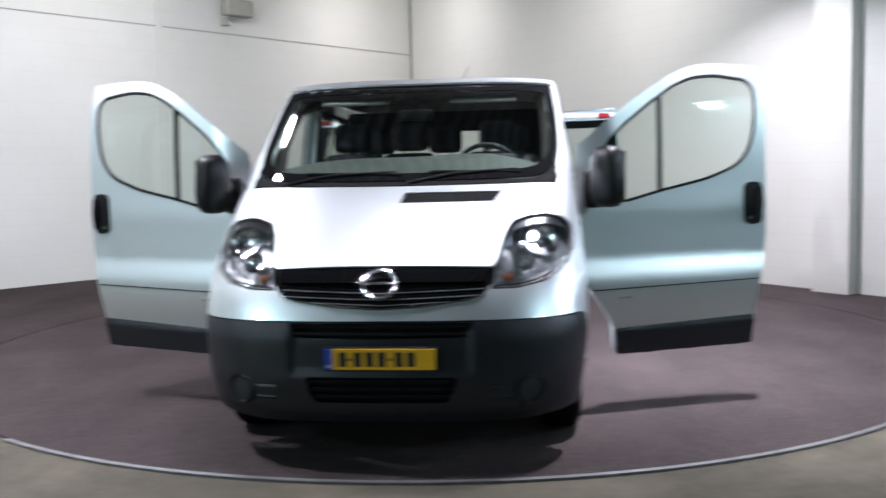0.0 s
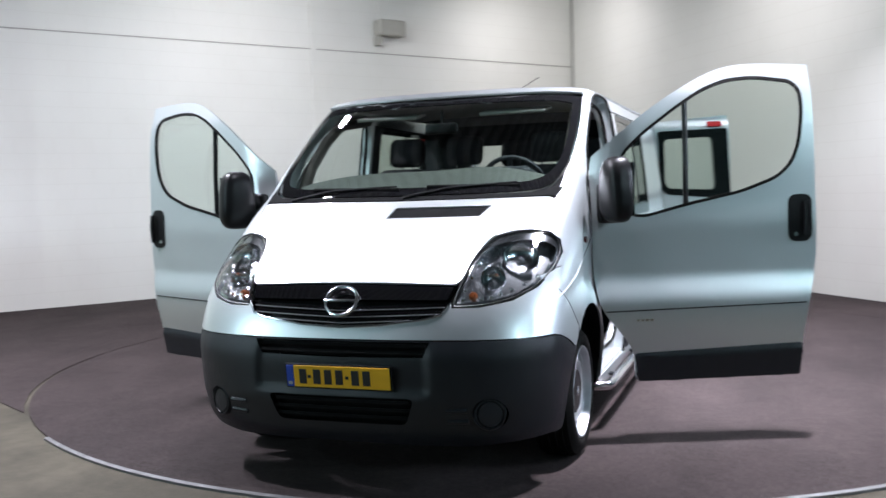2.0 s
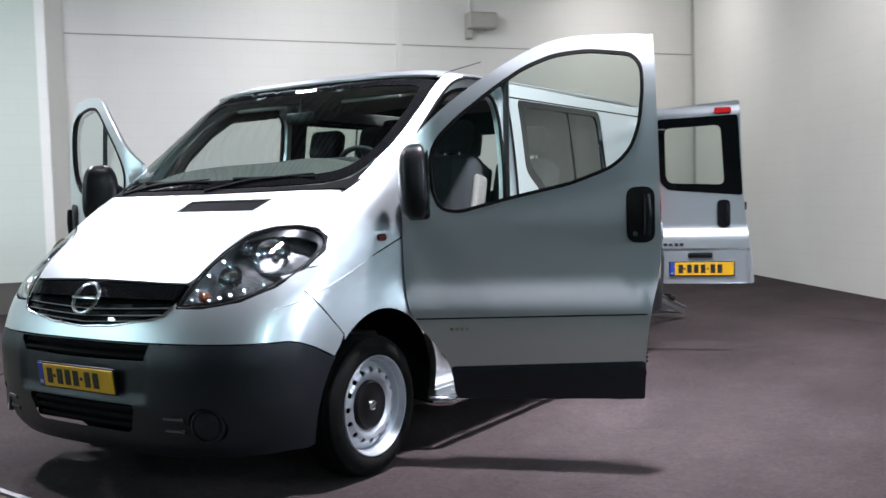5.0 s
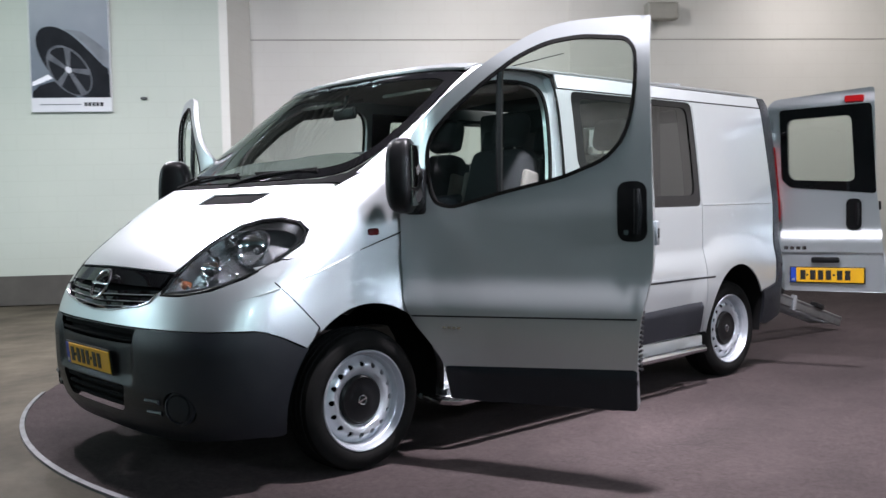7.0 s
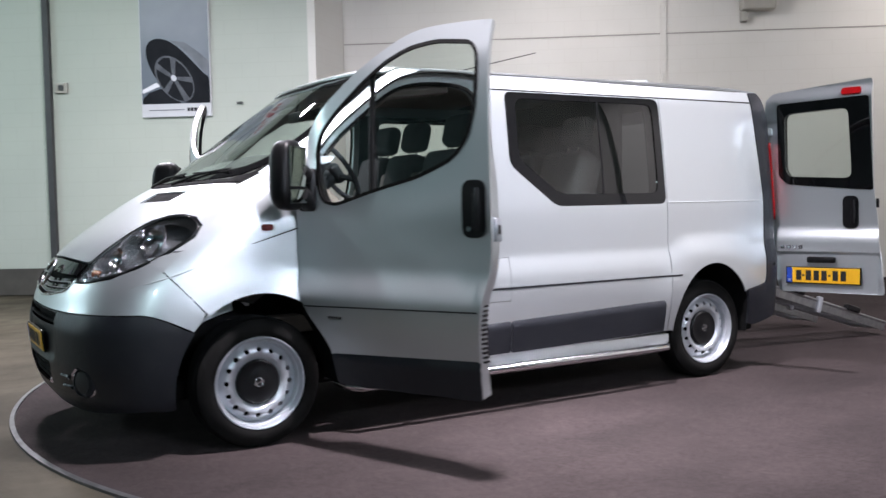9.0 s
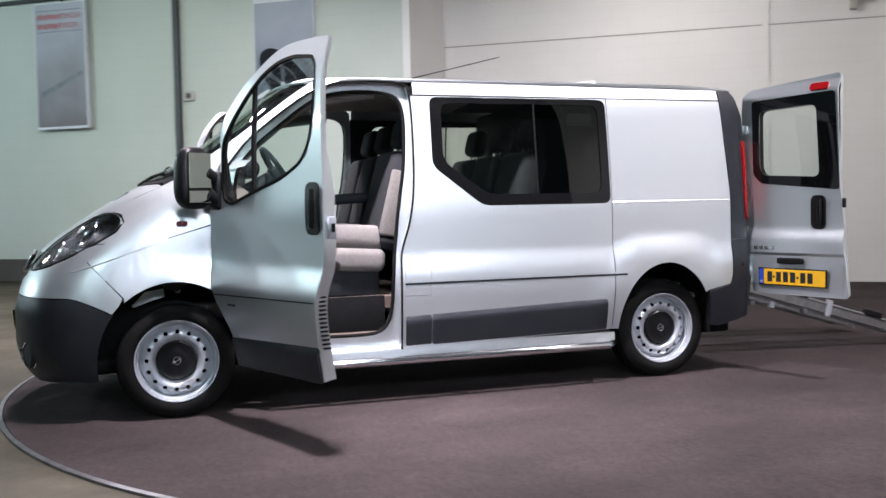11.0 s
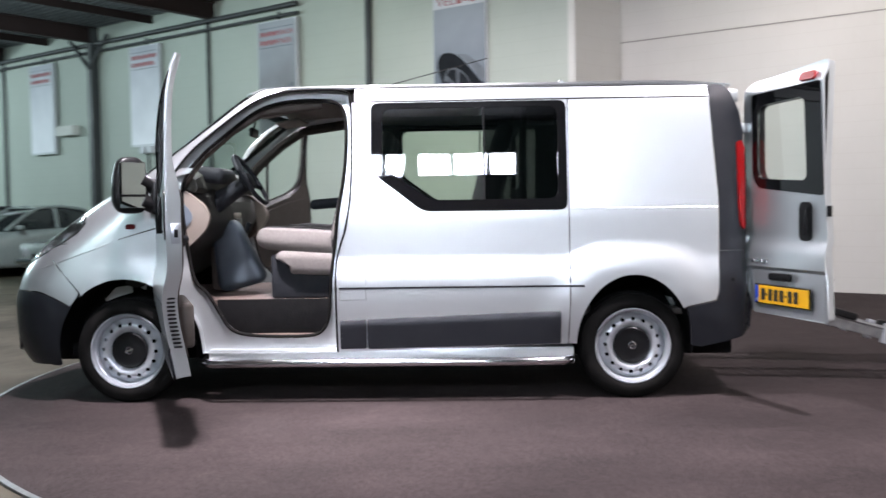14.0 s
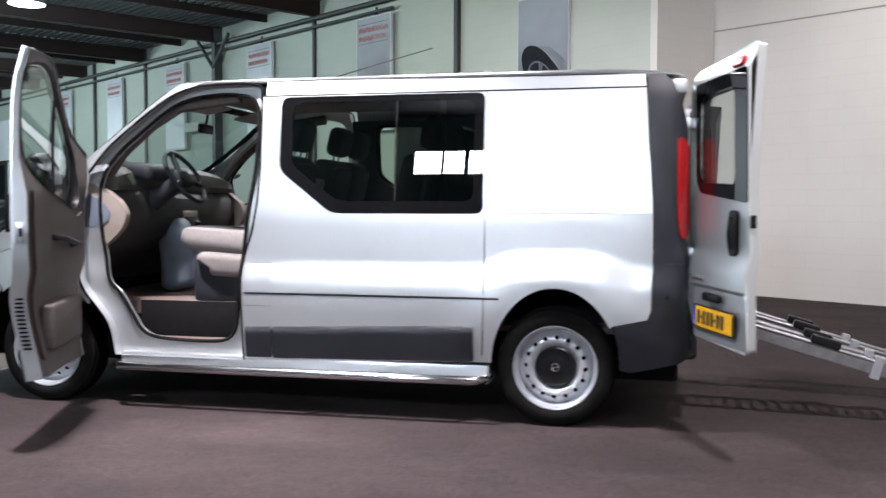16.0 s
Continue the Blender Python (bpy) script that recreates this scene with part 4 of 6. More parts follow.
bumper = skin("front_bumper", join(bm1, bump_side(left, (-1, 0, 0)), bump_side(right, (1, 0, 0))), PLASTIC, van, "dark grey textured plastic bumper")
for poly, nbar in ((slot, 2), (low, 3)):
    skin("air_intake", panel(poly, [], lambda x, z: nose(x, z, -0.05), 0.06, 0.01, (0, 1, 0)), WELL, bumper)
    zs = [p[1] for p in poly]
    half = max(p[0] for p in poly) * 0.94
    for k in range(nbar):
        z = min(zs) + (max(zs) - min(zs)) * (k + 0.7) / (nbar + 0.4)
        bm = bmesh.new()
        pts = [(half * (i / 12 * 2 - 1), z) for i in range(13)]
        add_tube(bm, [nose(x, zz, -0.022) for x, zz in pts], 0.009, 6)
        skin("intake_bar", bm, WELL, bumper)
for s in (1, -1):
    c = Vector(nose(0.68 * s, 0.375))
    ang = math.atan2(front_y(0.75, 0.375) - front_y(0.61, 0.375), 0.14)
    m = Matrix.Translation(c) @ Matrix.Rotation(s * ang, 4, "Z") @ Matrix.Rotation(radians(-90), 4, "Z")
    skin("fog_lamp_ring", moved(lathe([(-0.016, 0.076), (0.001, 0.070), (0.003, 0.064), (-0.006, 0.061), (-0.006, 0.056), (0.001, 0.053), (0.003, 0.03), (0.003, 0.0)], 36), m), PLASTIC, bumper, "round plastic fog lamp blank")
    for zz in (0.395, 0.345):
        skin("intake_bar", tube([nose(0.50 * s, zz, -0.005), nose(0.59 * s, zz, 0.0)], 0.012, 8), PLASTIC, bumper)


# number plates
def plate(name, width, height, parent, m, seats):
    base = part(name, moved(box_bm((-width / 2, -0.006, -height / 2), (width / 2, 0.004, height / 2), 0.004), m), BLACK, parent, "black plate holder")
    part("plate_face", moved(box_bm((-width / 2 + 0.045, -0.010, -height / 2 + 0.008), (width / 2 - 0.008, -0.004, height / 2 - 0.008), 0.002), m), YELLOW, base, "yellow number plate with dark bars")
    part("plate_band", moved(box_bm((-width / 2 + 0.008, -0.0095, -height / 2 + 0.008), (-width / 2 + 0.044, -0.004, height / 2 - 0.008), 0.002), m), BLUE, base, "blue band with a pale mark")
    part("plate_mark", moved(box_bm((-width / 2 + 0.017, -0.0115, -height / 2 + 0.018), (-width / 2 + 0.035, -0.0092, -height / 2 + 0.032)), m), STEEL_RIM, base)
    span = width - 0.10
    for u, w in seats:
        x = -width / 2 + 0.065 + u * span
        hh = 0.034 if w > 0.03 else 0.007
        part("plate_bar", moved(box_bm((x, -0.0125, -hh), (x + w, -0.0098, hh), 0.0008), m), INK, base)


SEATS = [(0.02, 0.036), (0.12, 0.016), (0.185, 0.036), (0.315, 0.036), (0.445, 0.036), (0.56, 0.016), (0.63, 0.036), (0.76, 0.036)]
plate("front_plate", 0.525, 0.115, bumper, pose(0.005, -0.895, 0.535, 6), SEATS)

# radiator grille
SLATGREY = material("grey_slat_edge", (0.16, 0.165, 0.17), 0.4, 0.4, second=(0.12, 0.125, 0.13), scale=20, rough_var=0.08)
gr = skin("radiator_grille", panel(GRILLE, [], lambda x, z: nose(x, z, -0.045), 0.04, 0.008, (0, 1, 0)), WELL, van, "black slatted grille with a chrome ring emblem")
top_bar = [(-0.505, 0.925), (0, 0.936), (0.505, 0.925), (0.487, 0.872), (0.0, 0.874), (-0.487, 0.872)]
skin("grille_bar", panel(top_bar, [], lambda x, z: nose(x, z, 0.002), 0.04, 0.02, (0, 1, 0)), FRIT, gr)
for z0, half in ((0.846, 0.478), (0.818, 0.465), (0.793, 0.37)):
    bar = [(-half, z0 + 0.009), (0, z0 - 0.016 + 0.009), (half, z0 + 0.009), (half, z0 - 0.007), (0, z0 - 0.016 - 0.007), (-half, z0 - 0.007)]
    slat = skin("grille_slat", panel(bar, [], lambda x, z: nose(x, z, -0.012), 0.04, 0.014, (0, 1, 0)), FRIT, gr)
    skin("slat_edge", tube([nose(half * (k / 8 - 1), z0 - 0.007 - 0.016 * (1 - abs(k / 8 - 1)), -0.010) for k in range(17)], 0.0026, 6), SLATGREY, slat, "pale lower edge")
edge = [(-0.498, 0.85), (-0.466, 0.808), (-0.402, 0.791), (-0.20, 0.764), (0.0, 0.753), (0.20, 0.764), (0.402, 0.791), (0.466, 0.808), (0.498, 0.85)]
skin("grille_edge", tube([nose(x, z, 0.003) for x, z in edge], 0.005, 6), CHROME, gr)
ec = Vector(nose(0, 0.863, 0.012))
tilt = Matrix.Translation(ec) @ Matrix.Rotation(radians(-30), 4, "X")
bm = bmesh.new()
add_tube(bm, [(0.077 * math.cos(2 * math.pi * k / 32), -0.012, 0.070 * math.sin(2 * math.pi * k / 32)) for k in range(33)], 0.0085, 8, False)
moved(bm, tilt)
skin("emblem_ring", bm, CHROME, gr)
skin("emblem_bar", moved(box_bm((-0.090, -0.022, -0.006), (0.090, -0.010, 0.006), 0.004), tilt), CHROME, gr)

# headlamps
REFLECTOR = material("lamp_reflector", (0.80, 0.82, 0.84), 0.09, 1.0, second=(0.74, 0.76, 0.78), scale=30, rough_var=0.02)
LAMPDARK = material("grey_lamp_housing", (0.42, 0.43, 0.44), 0.24, 0.85, 0.4, second=(0.30, 0.31, 0.32), scale=18, rough_var=0.06)
LAMPGLASS = pane_material("lamp_glass", (0.93, 0.95, 0.96))


def lamp_seat(x, z, deep):
    """A frame sunk behind the lamp cover, its x axis between straight ahead and the cover's normal."""
    p = Vector(nose(x, z))
    n = (Vector(nose(x + 0.01, z)) - p).cross(Vector(nose(x, z + 0.01)) - p).normalized()
    if n.y > 0:
        n = -n
    axis = (n * 0.6 + Vector((0, -0.4, 0))).normalized()
    return Matrix.Translation(nose(x, z, -deep)) @ Vector((1, 0, 0)).rotation_difference(axis).to_matrix().to_4x4()


INNER_LAMP = [(x, z - 0.026 * step01((z - 1.05) / 0.09)) for x, z in inset(HEADLAMP, 0.014)]
for s in (1, -1):
    poly, hole = (HEADLAMP, INNER_LAMP) if s > 0 else (mirrored(HEADLAMP), mirrored(INNER_LAMP))
    lamp = skin("headlamp", panel(poly, [], lambda x, z: nose(x, z, -0.110), 0.04, 0.006, (0, 1, 0)), LAMPDARK, van, "large clear headlamp with chrome bowls in a grey housing")
    cover = skin("lamp_cover", panel(poly, [], lambda x, z: nose(x, z, -0.001), 0.03, 0.0, (0, 1, 0)), LAMPGLASS, lamp, "clear lamp cover")
    cover.visible_shadow = False
    skin("lamp_bezel", panel(poly, [hole], lambda x, z: nose(x, z, -0.014), 0.02, 0.004, (0, 1, 0)), REFLECTOR, lamp, "chrome rim inside the lamp")
    wall = bmesh.new()
    vs = [(wall.verts.new(nose(x, z, -0.016)), wall.verts.new(nose(x, z, -0.110))) for x, z in hole]
    for i in range(len(vs)):
        j = (i + 1) % len(vs)
        wall.faces.new((vs[i][0], vs[j][0], vs[j][1], vs[i][1]))
    skin("lamp_wall", wall, LAMPDARK, lamp)
    for x, z, r, nm in ((0.745, 1.035, 0.082, "main_reflector"), (0.655, 0.952, 0.056, "dip_reflector"), (0.64, 1.062, 0.030, "side_reflector")):
        m = lamp_seat(x * s, z, 0.012 + 0.45 * r)
        bowl = skin(nm, moved(lathe([(-0.002, r * 1.05), (0.004, r), (-0.004, r * 0.95), (-0.022, r * 0.8), (-0.038, r * 0.5), (-0.044, r * 0.25)], 32), m), REFLECTOR, lamp)
        skin("bulb_shield", moved(lathe([(-0.044, r * 0.22), (-0.026, r * 0.2), (-0.018, r * 0.12), (-0.010, 0.0)], 20), m), LAMPDARK, bowl)
    m = lamp_seat(0.588 * s, 0.885, 0.022)
    skin("turn_lamp", moved(lathe([(-0.03, 0.022), (-0.004, 0.020), (0.006, 0.012), (0.008, 0.0)], 20), m), AMBER, lamp, "small amber turn lamp")
    # small bright facets along the lower edge
    for x, z in ((0.548, 0.868), (0.552, 0.905), (0.625, 0.868), (0.662, 0.876), (0.70, 0.887), (0.742, 0.902), (0.785, 0.922), (0.825, 0.948), (0.858, 0.985), (0.876, 1.03), (0.566, 0.96), (0.582, 1.015)):
        g = bmesh.new()
        bmesh.ops.create_icosphere(g, subdivisions=1, radius=0.013)
        skin("lamp_facet", moved(g, Matrix.Translation(nose(x * s, z, -0.026 - 0.5 * max(0.0, x - 0.74)))), REFLECTOR, lamp, angle=20)
    edge_pts = [nose(x, z, -0.003) for x, z in poly]
    bm = bmesh.new()
    add_tube(bm, edge_pts + edge_pts[:1], 0.004, 6, False)
    skin("lamp_seal", bm, BLACK, lamp)

# windscreen, its black edge and cowl
screen = [(0.0, 1.335), (0.40, 1.337), (0.70, 1.343), (0.785, 1.37), (0.821, 1.43), (0.838, 1.53), (0.831, 1.70), (0.805, 1.872), (0.74, 1.887), (0.40, 1.895), (0.0, 1.897)]
screen = smooth(screen, 50, False)
screen = screen + [(-x, z) for x, z in screen[::-1][1:-1]]
clear = [(0.0, 1.375), (0.40, 1.377), (0.68, 1.388), (0.762, 1.43), (0.797, 1.51), (0.795, 1.68), (0.772, 1.83), (0.71, 1.852), (0.4, 1.861), (0.0, 1.863)]
clear = smooth(clear, 50, False)
clear = clear + [(-x, z) for x, z in clear[::-1][1:-1]]
ws = skin("windscreen", panel(clear, [], nose, 0.05, 0, (0, 1, 0)), SCREEN, van, "wide clear windscreen")
skin("windscreen_edge", panel(screen, [clear], nose, 0.03, 0.006, (0, 1, 0)), FRIT, ws)
cowl = [(0.0, 1.311), (0.40, 1.314), (0.79, 1.318), (0.825, 1.31), (0.838, 1.37), (0.826, 1.425), (0.79, 1.362), (0.70, 1.336), (0.40, 1.330), (0.0, 1.328)]
cowl = cowl + [(-x, z) for x, z in cowl[::-1][1:-1]]
skin("cowl", panel(cowl, [], lambda x, z: nose(x, z, -0.004), 0.03, 0.01, (0, 1, 0)), WELL, van, "black plastic cowl under the windscreen")
for xa, za, xb, zb in ((-0.62, 1.325, -0.02, 1.405), (0.05, 1.325, 0.62, 1.41)):
    bm = tube([nose(xa, za, 0.01), nose(xa * 0.6 + xb * 0.4, za + 0.045, 0.022), nose(xb, zb - 0.02, 0.018)], [0.010, 0.008, 0.005], 6)
    wp = skin("wiper", bm, BLACK, van, "black wiper arm and blade")
    skin("wiper_blade", tube([nose(xa + 0.10, za + 0.055, 0.012), nose(xb + 0.02, zb - 0.035, 0.012)], 0.008, 6), RUBBER, wp)


# A pillar, cab frame and side panels
PILLAR_X = curve([(1.36, 0.8275), (1.44, 0.834), (1.53, 0.845), (1.70, 0.838), (1.86, 0.815), (1.905, 0.808)])


def build_side(place, inward, s, film):
    # pillar between windscreen and door
    bm = bmesh.new()
    rows = []
    for k in range(25):
        z = 1.36 + (1.918 - 1.36) * k / 24
        xg = PILLAR_X(z)
        a = Vector((s * xg, front_y(xg, z), z))
        # door line at this height
        yl = None
        for p, q in zip(DOOR_HOLE[1:9], DOOR_HOLE[2:10]):
            if p[1] <= z <= q[1]:
                yl = p[0] + (q[0] - p[0]) * (z - p[1]) / max(1e-6, q[1] - p[1])
        yl = (yl if yl is not None else 1.0) - 0.006
        row = [a]
        for j in range(1, 6):
            y = a.y + (yl - a.y) * j / 5
            row.append(Vector((s * side_x(y, z), y, z)))
        rows.append([bm.verts.new(p) for p in row])
    for r0, r1 in zip(rows, rows[1:]):
        for j in range(5):
            f = (r0[j], r0[j + 1], r1[j + 1], r1[j])
            bm.faces.new(f if s > 0 else f[::-1])
    bmesh.ops.recalc_face_normals(bm, faces=bm.faces)
    skin("a_pillar", bm, PAINT, van, angle=60)
    # door jamb, set in behind the skin
    jamb = skin("door_jamb", panel(HOLE, [OPENING], lambda y, z: place(y, z, -0.062), 0.04, 0.03, inward), PAINT, van, "silver painted door jamb")
    bm = bmesh.new()
    vs = [(bm.verts.new(place(y, z, 0.0)), bm.verts.new(place(y, z, -0.064))) for y, z in HOLE]
    for i in range(len(vs)):
        j = (i + 1) % len(vs)
        bm.faces.new((vs[i][0], vs[j][0], vs[j][1], vs[i][1]))
    skin("jamb_return", bm, PAINT, jamb)
    bm = bmesh.new()
    add_tube(bm, [place(y, z, -0.055) for y, z in OPENING + OPENING[:1]], 0.011, 6, False)
    skin("door_seal", bm, RUBBER, jamb, "black rubber door seal")
    bm = bmesh.new()
    line = smooth(DOOR_HOLE[2:19], 50, False)
    add_tube(bm, [place(y, z, -0.002) for y, z in line], 0.007, 6)
    skin("gap_seal", bm, RUBBER, jamb)
    # long panel behind the door
    win = rounded([(1.518, 1.822), (2.705, 1.822), (2.708, 1.155), (1.835, 1.155), (1.518, 1.40)], 0.05)
    seam_y = 2.712
    lower = [(1.305, 0.305), (2.70, 0.345), (seam_y, 0.62), (seam_y, 1.826), (1.405, 1.828), (1.408, 1.42), (1.396, 1.22), (1.366, 1.05), (1.321, 0.92), (1.304, 0.82), (1.304, 0.545)]
    flap = rect(1.318, 0.624, 1.482, 0.873)
    mid = skin("side_panel", panel(lower, [win, flap], place, 0.02 if s > 0 else 0.045, 0.010, inward), PAINT, van)
    skin("fuel_flap", panel([(1.3205, 0.6265), (1.4795, 0.6265), (1.4795, 0.8705), (1.3205, 0.8705)], [], place, 0.03, 0.008, inward), PAINT, mid)
    clear = rounded([(1.59, 1.785), (2.65, 1.785), (2.65, 1.225), (1.875, 1.225), (1.59, 1.43)], 0.06)
    cut = 2.205
    fr = skin("window_border", panel(win, [clear], lambda y, z: place(y, z, -0.003), 0.045, 0.006, inward), FRIT, mid, "black window border")
    a = rounded([(1.585, 1.79), (cut, 1.79), (cut, 1.22), (1.875, 1.22), (1.585, 1.43)], 0.004)
    b = rounded([(cut + 0.002, 1.79), (2.655, 1.79), (2.655, 1.22), (cut + 0.002, 1.22)], 0.004)
    skin("window_glass", panel(a, [], lambda y, z: place(y, z, -0.010), 0.06, 0, inward), DARKGLASS, fr)
    skin("window_glass", panel(b, [], lambda y, z: place(y, z, -0.010), 0.06, 0, inward), film, fr)
    skin("window_bar", tube([place(cut, 1.79, -0.008), place(cut, 1.5, -0.008), place(cut, 1.22, -0.008)], 0.006, 6), BLACK, fr)
    skin("rub_strip", panel(rect(1.318, 0.704, 2.80, 0.716), [], lambda y, z: place(y, z, 0.0025), 0.06, 0.006, inward), PAINT, mid)
    # dark line standing for the shadow below the rub strip
    skin("strip_shade", panel(rect(1.318, 0.691, 2.80, 0.703), [], lambda y, z: place(y, z, 0.002), 0.06, 0.006, inward), PLASTIC, mid)
    for y0, y1 in ((1.320, 1.480), (1.487, 2.658)):
        q = rounded([(y0, 0.325), (y1, 0.325 + 0.02 * (y1 - y0)), (y1, 0.502 + 0.033 * (y1 - 1.32)), (y0, 0.502 + 0.033 * (y0 - 1.32))], 0.012)
        skin("lower_cladding", panel(q, [], lambda y, z: place(y, z, 0.016 * (1 - step01((z - 0.474 - 0.033 * (y - 1.32)) / 0.030))), 0.02, 0.008, inward), PLASTIC, mid, "dark grey plastic cladding panel")
    # rear quarter with the wheel arch
    arch_r = arc(*R_ARCH, 178, 32, 26)
    q = [(2.718, 0.61), (2.706, 0.345)] + [(2.752, 0.345)] + arch_r + [(3.408, 0.568), (3.585, 0.605), (3.602, 0.655), (3.606, 0.90), (3.604, 1.22), (3.580, 1.55), (3.566, 1.826), (2.718, 1.826)]
    quarter = skin("rear_quarter", panel(q, [], place, 0.02 if s > 0 else 0.04, 0.010, inward), PAINT, van)
    skin("crease_line", tube([place(2.722, 1.163, 0.0), place(3.1, 1.163, 0.001), place(3.60, 1.163, 0.0)], 0.004, 6), PAINT, quarter)
    rail = skin("cant_rail", panel([(1.42, 1.832), (3.565, 1.832), (3.560, 1.90), (2.5, 1.905), (1.42, 1.915)], [], place, 0.05, 0.010, inward), PAINT, van)
    bm = bmesh.new()
    add_tube(bm, [place(1.41, 1.829, -0.003), place(2.5, 1.829, -0.003), place(3.565, 1.829, -0.003)], 0.006, 6)
    skin("gutter_seal", bm, RUBBER, rail)
    # dark corner pillar and rear bumper corner
    c = [(3.570, 1.90), (3.572, 1.826), (3.586, 1.55), (3.610, 1.22), (3.612, 0.899), (3.790, 0.899), (3.785, 1.0), (3.785, 1.60), (3.755, 1.73), (3.70, 1.86), (3.655, 1.902)]
    skin("corner_pillar", panel(c, [], lambda y, z: place(y, z, 0.004), 0.03, 0.012, inward), PLASTIC, van, "dark grey plastic corner pillar")
    lamp = rounded([(3.728, 1.545), (3.755, 1.565), (3.792, 1.52), (3.800, 1.08), (3.775, 1.02), (3.750, 1.04), (3.735, 1.15)], 0.02)
    skin("tail_lamp", panel(lamp, [], lambda y, z: place(y, z, 0.016), 0.025, 0.03, inward), LENS_RED, van, "tall red tail lamp")
    rb = [(3.612, 0.898), (3.608, 0.655), (3.590, 0.598), (3.412, 0.560), (3.436, 0.45), (3.443, 0.33), (3.50, 0.318), (3.76, 0.375), (3.83, 0.42), (3.845, 0.62), (3.835, 0.86), (3.81, 0.898)]
    skin("rear_bumper_corner", panel(rb, [], lambda y, z: place(y, z, 0.006), 0.03, 0.02, inward), PLASTIC, van, "dark grey plastic bumper corner")
    skin("bumper_sensor", moved(lathe([(0.0, 0.013), (0.004, 0.012), (0.005, 0.0)], 14), Matrix.Translation(place(3.685, 0.725, 0.004)) @ Matrix.Rotation(0 if s > 0 else math.pi, 4, "Z")), BLACK, van)
    for z in (1.635, 0.955):
        skin("door_hinge", moved(box_bm((-0.03, -0.035, -0.032), (0.03, 0.045, 0.032), 0.012, 2), Matrix.Translation((s * 0.805, 3.775, z))), PAINT, van)
    # sill and step tube
    skin("sill", join(box_bm((0.70 * s, 0.50, 0.22), (0.925 * s, 2.74, 0.325), 0.012)), PAINT, van)
    pts = [(0.80, 0.47, 0.255), (0.93, 0.475, 0.25), (0.980, 0.52, 0.247), (0.985, 1.2, 0.247), (0.985, 2.2, 0.247), (0.980, 2.66, 0.247), (0.93, 2.715, 0.25), (0.80, 2.72, 0.255)]
    st = skin("side_step", tube([(s * x, y, z) for x, y, z in pts], 0.026, 14), CHROME, van, "polished steel side step tube")
    for y in (0.80, 1.62, 2.44):
        skin("step_bracket", box_bm((min(0.86 * s, 0.985 * s), y, 0.246), (max(0.86 * s, 0.985 * s), y + 0.05, 0.262), 0.004), PLASTIC, st)
    # wheel wells
    for y0, (cy, cz, ry, rz) in ((FRONT_Y0, F_ARCH), (REAR_Y0, R_ARCH)):
        bm = bmesh.new()
        ring = arc(cy, cz, ry + 0.012, rz + 0.012, -6, 186, 26)
        vs = [(bm.verts.new((s * (side_x(max(y, -0.6), max(z, 0.2)) - 0.012), y, z)), bm.verts.new((s * 0.58, y, z))) for y, z in ring]
        for p, q2 in zip(vs, vs[1:]):
            bm.faces.new((p[0], q2[0], q2[1], p[1]))
        bm.faces.new([p[1] for p in vs])
        well = skin("wheel_well", bm, WELL, van)
        # painted inner wing and a hose bracket behind the tyre
        for a0, a1, r0, r1 in ((98, 128, 0.345, 0.405), (84, 90, 0.36, 0.40)) if y0 == FRONT_Y0 else ((146, 153, 0.385, 0.415), (36, 48, 0.36, 0.40)):
            tip = [(cy + r * math.cos(radians(a)), cz + r * math.sin(radians(a))) for r, a in ((r0, a0), (r1 * 0.97, a0), (r1, a0 * 0.5 + a1 * 0.5), (r1 * 0.93, a1), (r0 * 1.05, a1), (r0, a0 * 0.5 + a1 * 0.5))]
            skin("inner_wing", panel(tip, [], lambda y, z: (s * (0.64 + 0.10 * (z - cz)), y, z), 0.04, 0.006, inward), PAINT, well, "pale painted inner wing")


build_side(left, (-1, 0, 0), 1, FILMGLASS)
build_side(right, (1, 0, 0), -1, DARKGLASS)

# roof
roof = [(-0.808, 0.77), (-0.6, 0.695), (-0.4, 0.660), (0, 0.646), (0.4, 0.660), (0.6, 0.695), (0.808, 0.77), (0.832, 1.0), (0.844, 1.3), (0.844, 3.58), (0.78, 3.72), (0.5, 3.78), (-0.5, 3.78), (-0.78, 3.72), (-0.844, 3.58), (-0.844, 1.3), (-0.832, 1.0)]
rf = skin("roof", panel(roof, [], lambda x, y: (x, y, roof_z(x, y)), 0.04, 0.012, (0, 0, -1)), PAINT, van)
rib_pts = [(-0.80 + 1.6 * k / 20, 2.69) for k in range(21)]
skin("roof_seam", tube([(x, y, roof_z(x, y) + 0.002) for x, y in rib_pts], 0.012, 6), PAINT, rf)
for x in (-0.5, -0.25, 0.0, 0.25, 0.5):
    skin("roof_rib", tube([(x, y, roof_z(x, y) + 0.001) for y in (1.5, 1.9, 2.3, 2.6)], 0.012, 6), PAINT, rf)
skin("aerial", tube([(0.2, 1.43, roof_z(0.2, 1.43)), (0.2, 1.60, roof_z(0.2, 1.43) + 0.05), (0.2, 2.25, roof_z(0.2, 1.43) + 0.215)], [0.006, 0.004, 0.003], 6), BLACK, rf, "thin black roof aerial")

